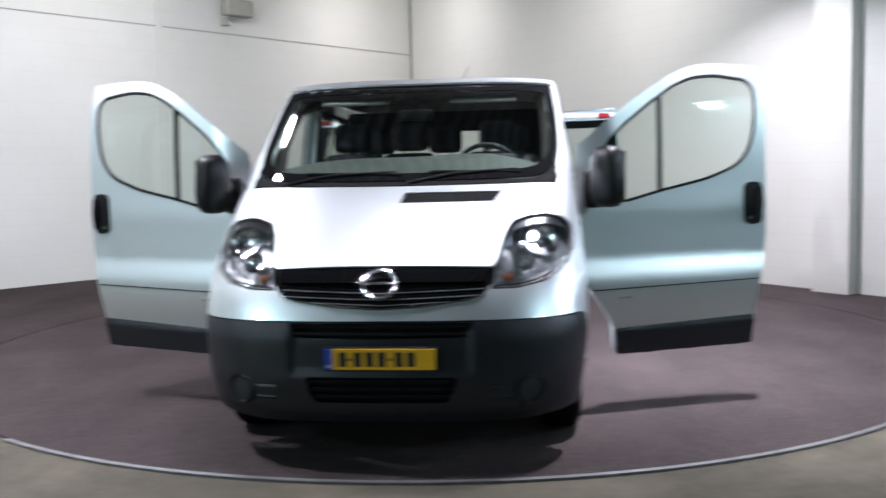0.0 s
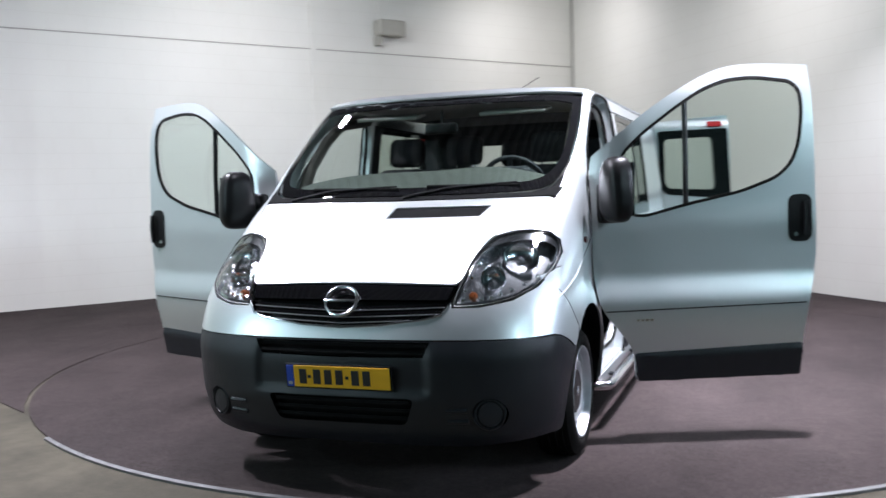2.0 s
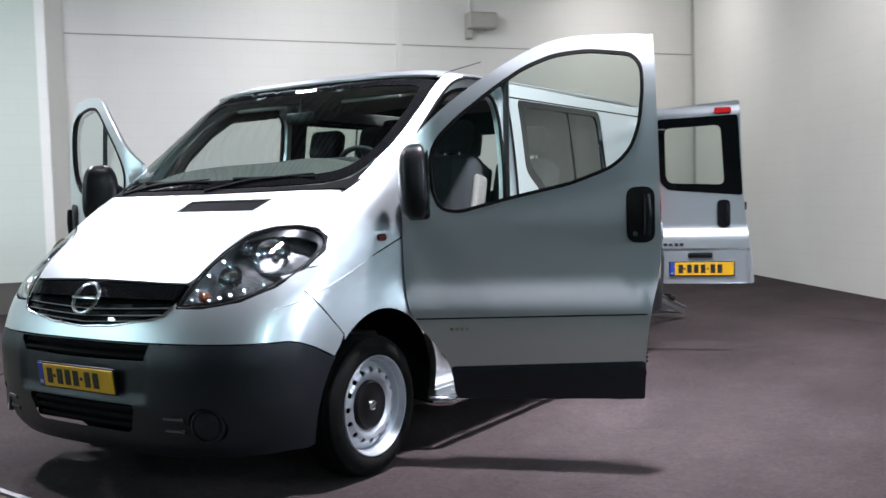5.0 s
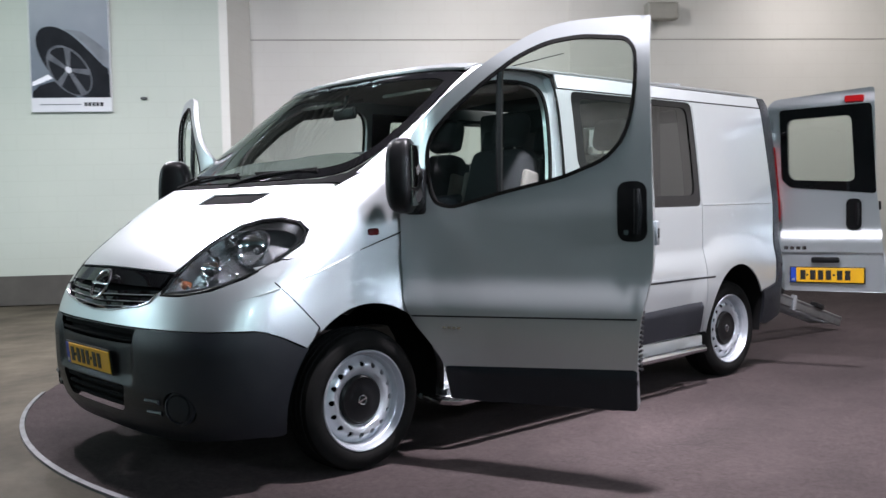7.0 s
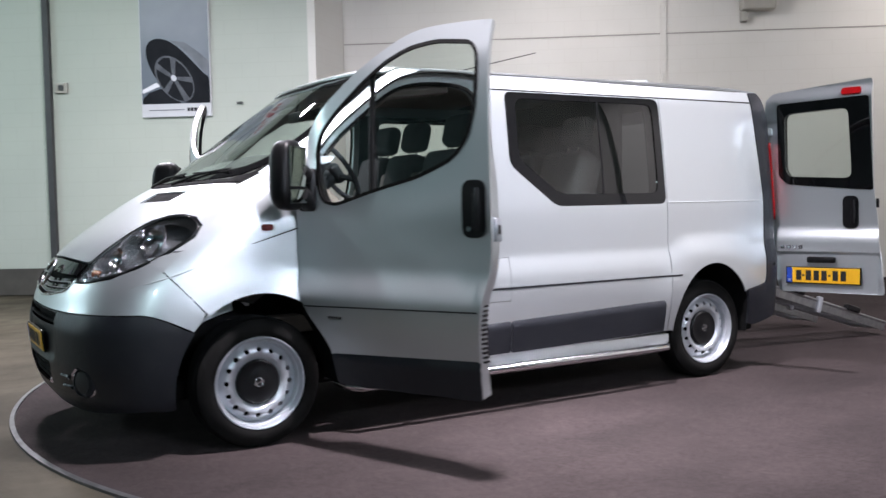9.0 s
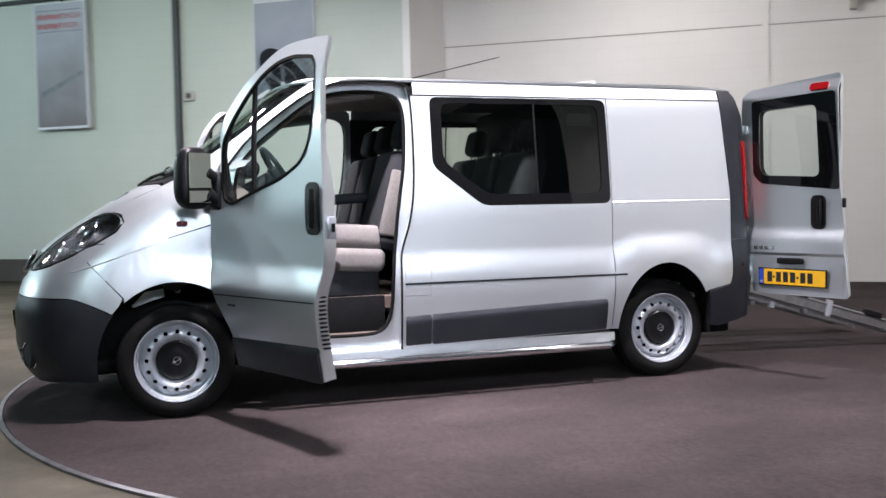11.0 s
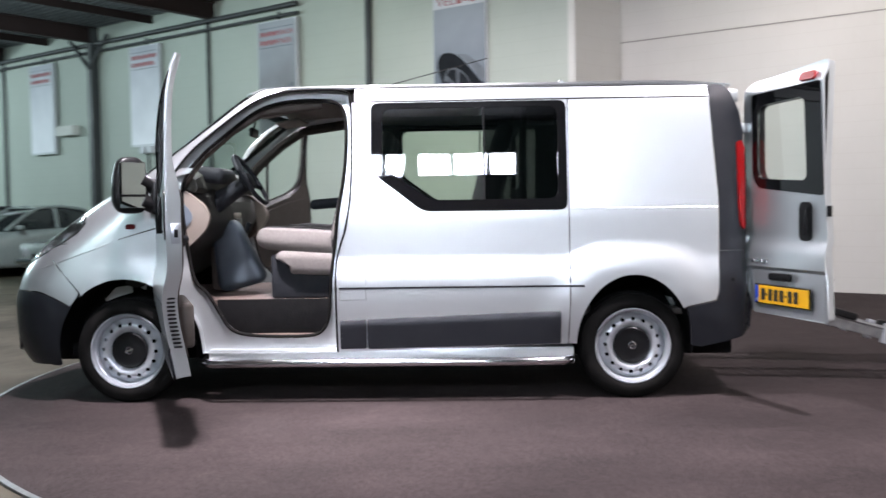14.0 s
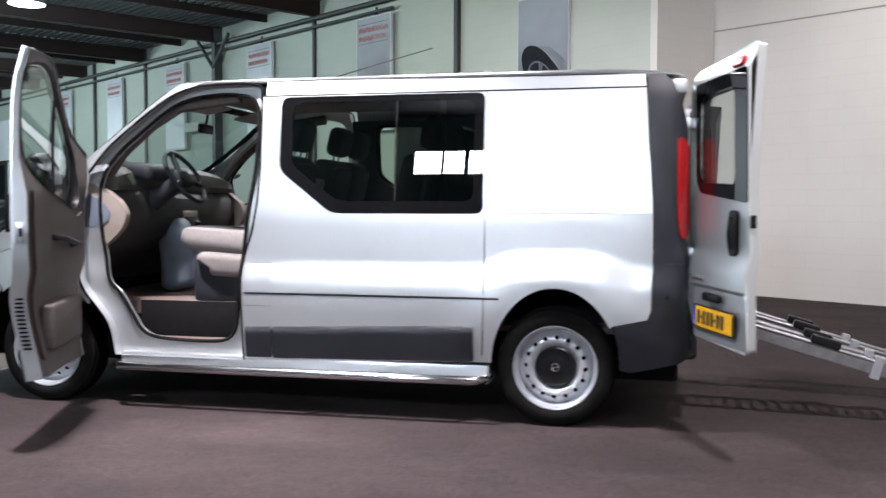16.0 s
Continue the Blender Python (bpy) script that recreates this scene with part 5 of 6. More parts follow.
# rear frame, floor of the load space, underbody
skin("rear_bumper", moved(box_bm((-0.72, 3.70, 0.36), (0.72, 3.85, 0.50), 0.03, 3), Matrix.Identity(4)), PLASTIC, van, "dark grey plastic rear bumper")
skin("rear_header", box_bm((-0.76, 3.64, 1.80), (0.76, 3.78, 1.885), 0.02), PAINT, van)
part("underbody", box_bm((-0.72, -0.62, 0.24), (0.72, 3.75, 0.34), 0.02), WELL, van)
part("load_floor", box_bm((-0.80, 2.30, 0.50), (0.80, 3.80, 0.535), 0.006), TRIM_BROWN, van, "dark ribbed load floor")

# ---- wheels ----
def build_wheel(m):
    """A wheel round the x axis, its outer face towards +x."""
    bm = lathe([(-0.10, 0.205), (-0.105, 0.25), (-0.10, 0.292), (-0.082, 0.314), (-0.05, 0.321), (0.0, 0.322), (0.05, 0.321), (0.082, 0.314), (0.100, 0.292), (0.107, 0.262), (0.103, 0.240), (0.092, 0.228), (0.078, 0.222)], 56)
    tyre = skin("wheel", moved(bm, m), RUBBER, van, "black tyre on a silver steel rim")
    for k in range(4):
        a = -0.055 + 0.0367 * k
        g = bmesh.new()
        add_tube(g, [(a, 0.3225 * math.cos(2 * math.pi * i / 56), 0.3225 * math.sin(2 * math.pi * i / 56)) for i in range(57)], 0.003, 4, False)
        skin("tread_rib", moved(g, m), WELL, tyre)
    # rim: a dish with round holes
    holes = [arc(0.164 * math.cos(2 * math.pi * k / 16), 0.164 * math.sin(2 * math.pi * k / 16), 0.0135, 0.0135, 0, 330, 11) for k in range(16)]

    def dish(y, z):
        r = math.hypot(y, z)
        x = 0.045 + 0.026 * step01((r - 0.105) / 0.03) - 0.034 * step01((r - 0.160) / 0.040)
        return (x, y, z)
    bm = panel(arc(0, 0, 0.200, 0.200, 0, 354, 59), holes, dish, 0.018, 0.006, (-1, 0, 0))
    rim = skin("rim", moved(bm, m), STEEL_RIM, tyre, "silver steel rim with round holes")
    bm = lathe([(0.030, 0.197), (0.036, 0.202), (0.058, 0.205), (0.066, 0.2085), (0.068, 0.213), (0.078, 0.2165), (0.094, 0.219), (0.101, 0.2225), (0.102, 0.2275), (0.096, 0.231), (0.086, 0.226), (0.06, 0.216), (0.02, 0.210), (-0.09, 0.208)], 64)
    skin("rim_edge", moved(bm, m), STEEL_RIM, tyre)
    skin("brake_drum", moved(lathe([(-0.02, 0.0), (-0.02, 0.17), (-0.06, 0.19)], 32), m), WELL, tyre)
    cap = lathe([(0.050, 0.114), (0.066, 0.111), (0.072, 0.103), (0.069, 0.096), (0.073, 0.06), (0.074, 0.0)], 40)
    skin("hub_cap", moved(cap, m), BLACK, tyre, "dark plastic hub cap with a chrome ring")
    g = bmesh.new()
    add_tube(g, [(0.075, 0.019 * math.cos(2 * math.pi * i / 20), 0.021 * math.sin(2 * math.pi * i / 20)) for i in range(21)], 0.003, 6, False)
    add_box(g, (0.072, -0.027, -0.003), (0.078, 0.027, 0.003))
    skin("cap_emblem", moved(g, m), CHROME, tyre)


for y in (FRONT_Y0, REAR_Y0):
    out = 0.83 if y == FRONT_Y0 else 0.808
    build_wheel(pose(out, y, HUB_Z, 20))
    build_wheel(pose(-out, y, HUB_Z, 20, 0, 180))

# ---- cab doors ----
DOOR = [(0.236, 1.50), (0.233, 1.15), (0.233, 0.875), (0.268, 0.71), (0.388, 0.566), (0.442, 0.482), (0.462, 0.325), (1.328, 0.338), (1.335, 0.50), (1.36, 0.72), (1.40, 0.88), (1.412, 1.0), (1.408, 1.25), (1.398, 1.75), (1.390, 1.958),
        (1.30, 1.966), (1.117, 1.972), (1.0, 1.968), (0.90, 1.945), (0.79, 1.897), (0.62, 1.80), (0.475, 1.70), (0.35, 1.60), (0.262, 1.525)]
DOOR = smooth(DOOR)
DOOR_WIN = rounded([(0.365, 1.45), (0.372, 1.30), (0.41, 1.205), (0.50, 1.185), (0.74, 1.245), (1.02, 1.303), (1.21, 1.372), (1.29, 1.45), (1.328, 1.56), (1.345, 1.72), (1.338, 1.825), (1.295, 1.878), (1.10, 1.905), (0.95, 1.893), (0.82, 1.845), (0.67, 1.75), (0.50, 1.625), (0.40, 1.53)], 0.05, 3)


def door_x(y, z):
    return HALF(z) + 0.055 * step01((z - 1.0) / 0.9) - 0.03 * step01((0.75 - z) / 0.45) - 1.6 * max(0.0, 0.45 - y) ** 2 * step01((z - 1.15) / 0.3)


def cab_door(s, degrees):
    H = Vector((0.93 * s, 0.21, 0.0))

    def at(off):
        return lambda y, z: (s * (door_x(y, z) + off) - H.x, y - H.y, z)
    inn = (-s, 0, 0)
    door = skin("cab_door", panel(DOOR, [DOOR_WIN], at(0), 0.022, 0.012, inn), PAINT, van, "silver cab door swung wide open")
    door.matrix_world = Matrix.Translation(H) @ Matrix.Rotation(radians(degrees), 4, "Z")
    # edge faces of the door, from the skin in
    bm = bmesh.new()
    deep = 0.075

    def within(off):
        """The door's inner face, thinner round the window."""
        return lambda y, z: at(-deep + 0.040 * step01((z - 1.22) / 0.25) + off)(y, z)
    outer, inner = at(-0.004), within(0.0)
    ring = [(bm.verts.new(outer(*p)), bm.verts.new(inner(*q))) for p, q in zip(DOOR, inset(DOOR, 0.012))]
    for i in range(len(ring)):
        j = (i + 1) % len(ring)
        bm.faces.new((ring[i][0], ring[j][0], ring[j][1], ring[i][1]))
    skin("door_edge", bm, PAINT, door, angle=50)
    skin("door_inner", panel(inset(DOOR, 0.012), [inset(DOOR_WIN, -0.015)], within(0.008), 0.05, 0.008, (s, 0, 0)), TRIM_BROWN, door, "grey-brown inner door frame")
    bm = bmesh.new()
    a, b = at(-0.006), within(0.0)
    ring = [(bm.verts.new(a(*p)), bm.verts.new(b(*q))) for p, q in zip(DOOR_WIN, inset(DOOR_WIN, -0.015))]
    for i in range(len(ring)):
        j = (i + 1) % len(ring)
        bm.faces.new((ring[i][0], ring[j][0], ring[j][1], ring[i][1]))
    skin("window_reveal", bm, BLACK, door)
    # seal, glass, divider
    skin("window_seal", panel(inset(DOOR_WIN, -0.004), [inset(DOOR_WIN, 0.012)], at(0.003), 0.04, 0.012, inn), RUBBER, door, "black rubber window seal")
    gl = skin("door_glass", panel(inset(DOOR_WIN, 0.010), [], at(-0.022), 0.08, 0, inn), GLASS, door, "clear door window")
    gl.visible_shadow = False
    bar = at(-0.014)
    skin("window_divider", tube([bar(0.728, 1.242), bar(0.730, 1.5), bar(0.733, 1.79)], 0.015, 6), BLACK, door)
    # cladding, rub line, handle
    clad = [(0.447, 0.47), (0.468, 0.318), (1.330, 0.330), (1.338, 0.505), (0.9, 0.488)]
    skin("door_cladding", panel(rounded(clad, 0.015), [], lambda y, z: at(0.014 * (1 - step01((z - 0.463 - 0.02 * (y - 0.9)) / 0.024)))(y, z), 0.02, 0.008, inn), PLASTIC, door, "dark grey plastic cladding")
    skin("door_rub_line", panel([(0.30, 0.694), (1.345, 0.715), (1.347, 0.722), (0.29, 0.701)], [], at(0.003), 0.06, 0.006, inn), PLASTIC, door)
    rec = rounded(rect(1.262, 1.036, 1.386, 1.284), 0.05, 6)
    base = skin("door_handle", panel(rec, [], at(0.006), 0.02, 0.012, inn), BLACK, door, "black door handle")
    hx = at(0.028)
    skin("handle_grip", tube([hx(1.352, 1.25), hx(1.356, 1.16), hx(1.350, 1.07)], [0.014, 0.018, 0.014], 8), BLACK, base)
    skin("key_lock", moved(lathe([(0.0, 0.012), (0.004 * s, 0.011), (0.004 * s, 0.0)], 14), Matrix.Translation(at(0.008)(1.30, 1.075))), CHROME, base)
    bg = at(0.002)
    for k in range(4):
        skin("door_badge", panel(rect(0.452 + 0.024 * k, 0.644, 0.470 + 0.024 * k, 0.656), [], bg, 0.02, 0.004, inn), CHROME, door)
    # louvres and latch on the rear edge
    for k in range(13):
        z = 0.50 + 0.0205 * k
        c = Vector(at(-0.042)(1.337 + 0.02 * step01((z - 0.5) / 0.3), z))
        skin("edge_louvre", moved(box_bm((-0.020, -0.002, -0.005), (0.020, 0.009, 0.005), 0.002, 1), Matrix.Translation(c)), BLACK, door)
    c = Vector(at(-0.045)(1.413, 1.07))
    lt = skin("door_latch", moved(box_bm((-0.022, -0.01, -0.05), (0.022, 0.006, 0.05), 0.004), Matrix.Translation(c)), STEEL_RIM, door)
    part("latch_slot", moved(box_bm((-0.012, 0.004, -0.02), (0.006, 0.009, 0.02)), Matrix.Translation(c)), BLACK, lt)
    # inner trim with pocket and pull
    trim = [(0.30, 1.17), (0.30, 0.88), (0.36, 0.70), (0.47, 0.56), (0.52, 0.42), (1.26, 0.43), (1.29, 0.80), (1.32, 1.0), (1.32, 1.28), (1.0, 1.245), (0.72, 1.185), (0.45, 1.13)]
    ft = skin("door_trim", panel(rounded(trim, 0.04), [], within(-0.012), 0.05, 0.02, (s, 0, 0)), TRIM_BROWN, door, "grey-brown moulded door trim")
    lo = at(-deep - 0.055)(0.62, 0.47)
    hi = at(-deep - 0.015)(1.20, 0.70)
    skin("door_pocket", box_bm([min(a, b) for a, b in zip(lo, hi)], [max(a, b) for a, b in zip(lo, hi)], 0.02, 3), TRIM_BROWN, ft, "grey-brown door pocket")
    pull = at(-deep - 0.05)
    skin("door_pull", tube([at(-deep - 0.01)(0.62, 0.98), pull(0.66, 0.99), pull(0.95, 1.03), at(-deep - 0.01)(1.0, 1.035)], 0.018, 8), TRIM_DARK, ft)
    # mirror: dark housing on two arms, glass facing back
    mx = at(0.0)(0.30, 1.33)
    hc = Vector((mx[0] + s * 0.165, mx[1] + 0.045, 1.335))
    bm = bmesh.new()
    bmesh.ops.create_uvsphere(bm, u_segments=28, v_segments=18, radius=1.0)
    for v in bm.verts:
        x, y, z = v.co
        e = [math.copysign(abs(c) ** 0.62, c) for c in (x, y, z)]
        v.co = (0.102 * e[0], (0.045 if y > 0 else 0.085) * e[1], 0.168 * e[2])
        v.co.x *= 1 - 0.10 * (v.co.z / 0.168)
    turn = Matrix.Rotation(radians(17 * s), 4, "Z")
    mir = skin("door_mirror", moved(bm, Matrix.Translation(hc) @ turn), BLACK, door, "black door mirror with two glasses")
    gm = material("mirror_glass", (0.45, 0.47, 0.46), 0.02, 1.0)
    for z0, z1 in ((-0.056, 0.135), (-0.134, -0.066)):
        part("mirror_glass", moved(box_bm((-0.078, 0.040, z0), (0.078, 0.0475, z1), 0.003), Matrix.Translation(hc) @ turn), gm, mir)
    foot = Vector(at(0.0)(0.315, 1.25))
    skin("mirror_foot", moved(box_bm((-0.025, -0.055, -0.09), (0.035, 0.055, 0.12), 0.022, 3), Matrix.Translation(foot)), BLACK, mir)
    skin("mirror_arm", tube([foot + Vector((0, 0, 0.06)), hc + Vector((-s * 0.06, 0, 0.03))], 0.042, 10), BLACK, mir)
    skin("mirror_arm", tube([foot + Vector((0, 0, -0.05)), hc + Vector((-s * 0.06, 0, -0.09))], 0.046, 10), BLACK, mir)
    return door


cab_door(1, -69)
cab_door(-1, 71)

# ---- rear doors ----
REAR = rounded([(0.0, 0.93), (0.0, 1.86), (0.04, 1.905), (0.705, 1.958), (0.722, 1.24), (0.755, 0.95), (0.80, 0.525), (0.10, 0.525), (0.06, 0.80)], 0.03)
REAR_BLACK = rounded([(0.082, 1.825), (0.69, 1.842), (0.722, 1.215), (0.155, 1.268), (0.095, 1.33)], 0.025)
REAR_GLASS = rounded([(0.135, 1.755), (0.56, 1.768), (0.585, 1.30), (0.17, 1.322), (0.14, 1.37)], 0.05, 5)


def rear_door(s, degrees, fittings):
    def at(off):
        """Door's own frame: u to the free edge, outer face towards -n when open."""
        def put(u, z):
            field = step01((u - 0.075) / 0.02) * step01((0.775 - u) / 0.02) * step01((0.802 - z) / 0.016) if fittings else 0.0
            return (s * u, -off - 0.030 * step01((0.985 - z) / 0.11) + 0.020 * field + 0.040 * step01((z - 1.835) / 0.10), z)
        return put
    inn = (0, 1, 0)
    m = Matrix.Translation((0.80 * s, 3.80, 0)) @ Matrix.Rotation(radians(degrees), 4, "Z")
    door = skin("rear_door", panel(REAR, [REAR_GLASS], at(0), 0.02, 0.010, inn), PAINT, van, "silver rear door folded right back")
    door.matrix_world = m
    bm = bmesh.new()
    a, b = at(-0.002), at(-0.05)
    ring = [(bm.verts.new(a(*p)), bm.verts.new(b(*q))) for p, q in zip(REAR, inset(REAR, 0.012))]
    for i in range(len(ring)):
        j = (i + 1) % len(ring)
        bm.faces.new((ring[i][0], ring[j][0], ring[j][1], ring[i][1]))
    skin("door_edge", bm, PAINT, door, angle=50)
    skin("door_inner", panel(inset(REAR, 0.012), [REAR_GLASS], at(-0.046), 0.05, 0.006, (0, -1, 0)), TRIM_BROWN, door)
    br = skin("window_border", panel(REAR_BLACK, [REAR_GLASS], at(0.006), 0.04, 0.010, inn), FRIT, door, "black window border")
    gl = skin("door_glass", panel(REAR_GLASS, [], at(-0.004), 0.08, 0, inn), GLASS, door, "clear rear window")
    gl.visible_shadow = False
    bm = bmesh.new()
    ring = [(bm.verts.new(at(0.0)(*p)), bm.verts.new(at(-0.05)(*p))) for p in REAR_GLASS]
    for i in range(len(ring)):
        j = (i + 1) % len(ring)
        bm.faces.new((ring[i][0], ring[j][0], ring[j][1], ring[i][1]))
    skin("window_reveal", bm, BLACK, door)
    skin("brake_lamp", panel(rounded(rect(0.515, 1.858, 0.642, 1.903), 0.018), [], at(0.018), 0.02, 0.018, inn), LENS_RED, door, "red high brake lamp")
    hd = skin("door_handle", panel(rounded(rect(0.528, 0.965, 0.628, 1.182), 0.042, 6), [], at(0.012), 0.02, 0.012, inn), BLACK, door, "black door handle")
    skin("handle_grip", tube([at(0.03)(0.60, 1.15), at(0.036)(0.603, 1.07), at(0.03)(0.598, 1.0)], [0.012, 0.016, 0.012], 8), BLACK, hd)
    if fittings:
        skin("plate_light", moved(box_bm((0.30, -0.052, 0.730), (0.49, -0.02, 0.772), 0.012, 2), Matrix.Identity(4)), BLACK, door)
        plate("rear_plate", 0.50, 0.118, door, Matrix.Translation((0.405, -0.030, 0.643)), SEATS)
        for k in range(4):
            skin("door_badge", moved(box_bm((0.115 + 0.041 * k, -0.036, 0.822), (0.147 + 0.041 * k, -0.024, 0.848), 0.004, 1), Matrix.Identity(4)), CHROME, door)
    for z in (1.635, 0.955):
        skin("hinge_leaf", box_bm([min(-0.02 * s, 0.05 * s), -0.02, z - 0.03], [max(-0.02 * s, 0.05 * s), 0.02, z + 0.03], 0.01), PAINT, door)
    skin("door_latch", box_bm([min(0.735 * s, 0.75 * s), 0.005, 1.10], [max(0.735 * s, 0.75 * s), 0.03, 1.16], 0.003), BLACK, door)


rear_door(1, 18.5, True)
rear_door(-1, -18.5, False)

# ---- the van's cab ----
STEP_BROWN = material("brown_step_mat", (0.085, 0.060, 0.050), 0.7, second=(0.11, 0.08, 0.068), scale=12, bump=0.3, bump_scale=400)
part("cab_floor", box_bm((-0.68, -0.05, 0.52), (0.68, 2.30, 0.61), 0.01), STEP_BROWN, van, "grey-brown rubber cab floor")
for s in (1, -1):
    skin("step_well", box_bm((min(0.70 * s, 0.868 * s), 0.50, 0.365), (max(0.70 * s, 0.868 * s), 1.255, 0.395), 0.008), STEP_BROWN, van)
    skin("step_riser", box_bm((min(0.685 * s, 0.70 * s), 0.50, 0.37), (max(0.685 * s, 0.70 * s), 1.26, 0.612), 0.006), WELL, van, "dark grey step riser")
    # inner skins
    pl = left if s > 0 else right
    skin("inner_wall", panel([(1.33, 0.50), (2.66, 0.50), (2.66, 0.82), (3.54, 0.82), (3.60, 1.80), (1.40, 1.83), (1.37, 1.2)], [rounded([(1.57, 1.80), (2.64, 1.80), (2.64, 1.215), (1.86, 1.215), (1.57, 1.42)], 0.05)], lambda y, z: pl(y, z, -0.075), 0.06, 0.006, (s, 0, 0)), TRIM_DARK, van)
    bm = bmesh.new()
    pts = [(0.785, 0.32, 1.35), (0.79, 0.45, 1.52), (0.78, 0.64, 1.68), (0.76, 0.82, 1.79), (0.74, 1.2, 1.84)]
    add_tube(bm, [(s * x, y, z) for x, y, z in pts], 0.036, 8)
    skin("pillar_trim", bm, TRIM_BROWN, van)
skin("roof_lining", panel([(-0.72, 0.74), (0.72, 0.74), (0.76, 2.20), (-0.76, 2.20)], [], lambda x, y: (x, y, roof_z(x, y) - 0.055), 0.1, 0.01, (0, 0, 1)), LINING, van)
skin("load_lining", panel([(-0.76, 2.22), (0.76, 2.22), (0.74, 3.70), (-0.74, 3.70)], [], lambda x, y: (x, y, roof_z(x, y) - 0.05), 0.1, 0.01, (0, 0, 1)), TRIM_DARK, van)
# partition behind the second row, with a window
skin("partition", panel(rounded(rect(-0.80, 0.52, 0.80, 1.86), 0.05), [rounded(rect(-0.52, 1.30, 0.52, 1.70), 0.08)], lambda x, z: (x, 2.44, z), 0.08, 0.03, (0, 1, 0)), TRIM_DARK, van, "dark partition with a window")
# dashboard
prof = [(-0.02, 1.30), (0.06, 1.335), (0.20, 1.345), (0.36, 1.32), (0.45, 1.24), (0.47, 1.12), (0.42, 1.00), (0.28, 0.90), (0.18, 0.80), (0.02, 0.70), (-0.06, 0.72)]


def dash_bm(x0, x1, grow=0.0):
    bm = bmesh.new()
    rows = []
    n = 16
    for i in range(n + 1):
        x = x0 + (x1 - x0) * i / n
        k = 1 - 0.10 * abs(x / 0.8) ** 3
        hump = 0.055 * math.exp(-((x - 0.42) / 0.2) ** 2)
        rows.append([bm.verts.new((x, y * k + grow, z + (hump if z > 1.2 else 0))) for y, z in prof])
    for a, b in zip(rows, rows[1:]):
        for j in range(len(prof)):
            jj = (j + 1) % len(prof)
            bm.faces.new((a[j], b[j], b[jj], a[jj]))
    bm.faces.new(rows[0])
    bm.faces.new(rows[-1][::-1])
    bmesh.ops.recalc_face_normals(bm, faces=bm.faces)
    return bm


KNEE = material("blue_grey_plastic", (0.105, 0.128, 0.160), 0.5, second=(0.125, 0.15, 0.18), scale=12, bump=0.2, bump_scale=500)
DASH = material("grey_dash_plastic", (0.024, 0.024, 0.022), 0.6, second=(0.032, 0.032, 0.030), scale=12, bump=0.3, bump_scale=500)
dash = skin("dashboard", dash_bm(-0.79, 0.79), DASH, van, "dark dashboard with beige end panels")
for s in (1, -1):
    bulge = lambda y, z, d: (s * (0.845 + d + 0.035 * math.cos(min(1.5, 3.4 * math.hypot(y - 0.26, (z - 1.13) * 0.8)))), y, z)
    skin("dash_end", panel(rounded([(0.12, 1.34), (0.25, 1.345), (0.38, 1.295), (0.48, 1.215), (0.515, 1.14), (0.485, 1.06), (0.40, 0.975), (0.30, 0.915), (0.20, 0.89), (0.12, 0.90)], 0.03), [], lambda y, z: bulge(y, z, 0.0), 0.03, 0.06, (-s, 0, 0)), TRIM_BEIGE, dash, "beige dashboard end panel")
    skin("end_inlay", panel(rounded([(0.13, 1.285), (0.27, 1.275), (0.37, 1.215), (0.415, 1.15), (0.39, 1.09), (0.28, 1.06), (0.13, 1.10)], 0.03), [], lambda y, z: bulge(y, z, 0.006), 0.03, 0.010, (-s, 0, 0)), KNEE, dash)
skin("instrument_hood", moved(box_bm((-0.19, -0.10, -0.05), (0.19, 0.15, 0.055), 0.04, 3), pose(0.42, 0.38, 1.415, -8)), TRIM_DARK, dash)
skin("centre_console", box_bm((-0.16, 0.30, 0.62), (0.12, 0.47, 1.18), 0.04, 3), TRIM_BEIGE, dash, "beige centre console with controls")
for k in range(3):
    skin("console_knob", moved(lathe([(0.0, 0.026), (0.018, 0.023), (0.02, 0.0)], 16), pose(-0.09 + 0.08 * k, 0.468, 1.0, 0, 0, 90)), TRIM_DARK, dash)
skin("radio", box_bm((-0.11, 0.455, 1.05), (0.07, 0.478, 1.12), 0.005), BLACK, dash)
skin("gear_lever", tube([(0.06, 0.45, 0.95), (0.07, 0.54, 1.02), (0.07, 0.57, 1.09)], [0.02, 0.013, 0.022], 8), TRIM_DARK, dash)
knee = box_bm((-0.08, -0.13, -0.23), (0.10, 0.20, 0.24), 0.06, 4)
for v in knee.verts:
    v.co.y *= 1 - 0.45 * step01((v.co.z + 0.02) / 0.26)
skin("knee_panel", moved(knee, pose(0.13, 0.455, 0.86, 14)), KNEE, dash, "blue-grey knee panel beside the gear lever")
top = bmesh.new()
rows = []
for i in range(25):
    x = -0.79 + 1.58 * i / 24
    e = abs(x / 0.79) ** 3.2
    hump = 0.020 * math.exp(-((x - 0.42) / 0.24) ** 2)
    rows.append([top.verts.new((x, y + 0.14 * e * (0.42 - y) / 0.52, z - 0.055 * e * (z - 1.30) / 0.13 + hump * (z > 1.4)))
                 for y, z in ((-0.10, 1.318), (-0.06, 1.342), (0.0, 1.380), (0.08, 1.422), (0.18, 1.455), (0.28, 1.466), (0.35, 1.458), (0.40, 1.42), (0.42, 1.335), (0.40, 1.29), (-0.06, 1.29))])
for a, b in zip(rows, rows[1:]):
    for j in range(len(a)):
        jj = (j + 1) % len(a)
        top.faces.new((a[j], b[j], b[jj], a[jj]))
top.faces.new(rows[0])
top.faces.new(rows[-1][::-1])
bmesh.ops.recalc_face_normals(top, faces=top.faces)
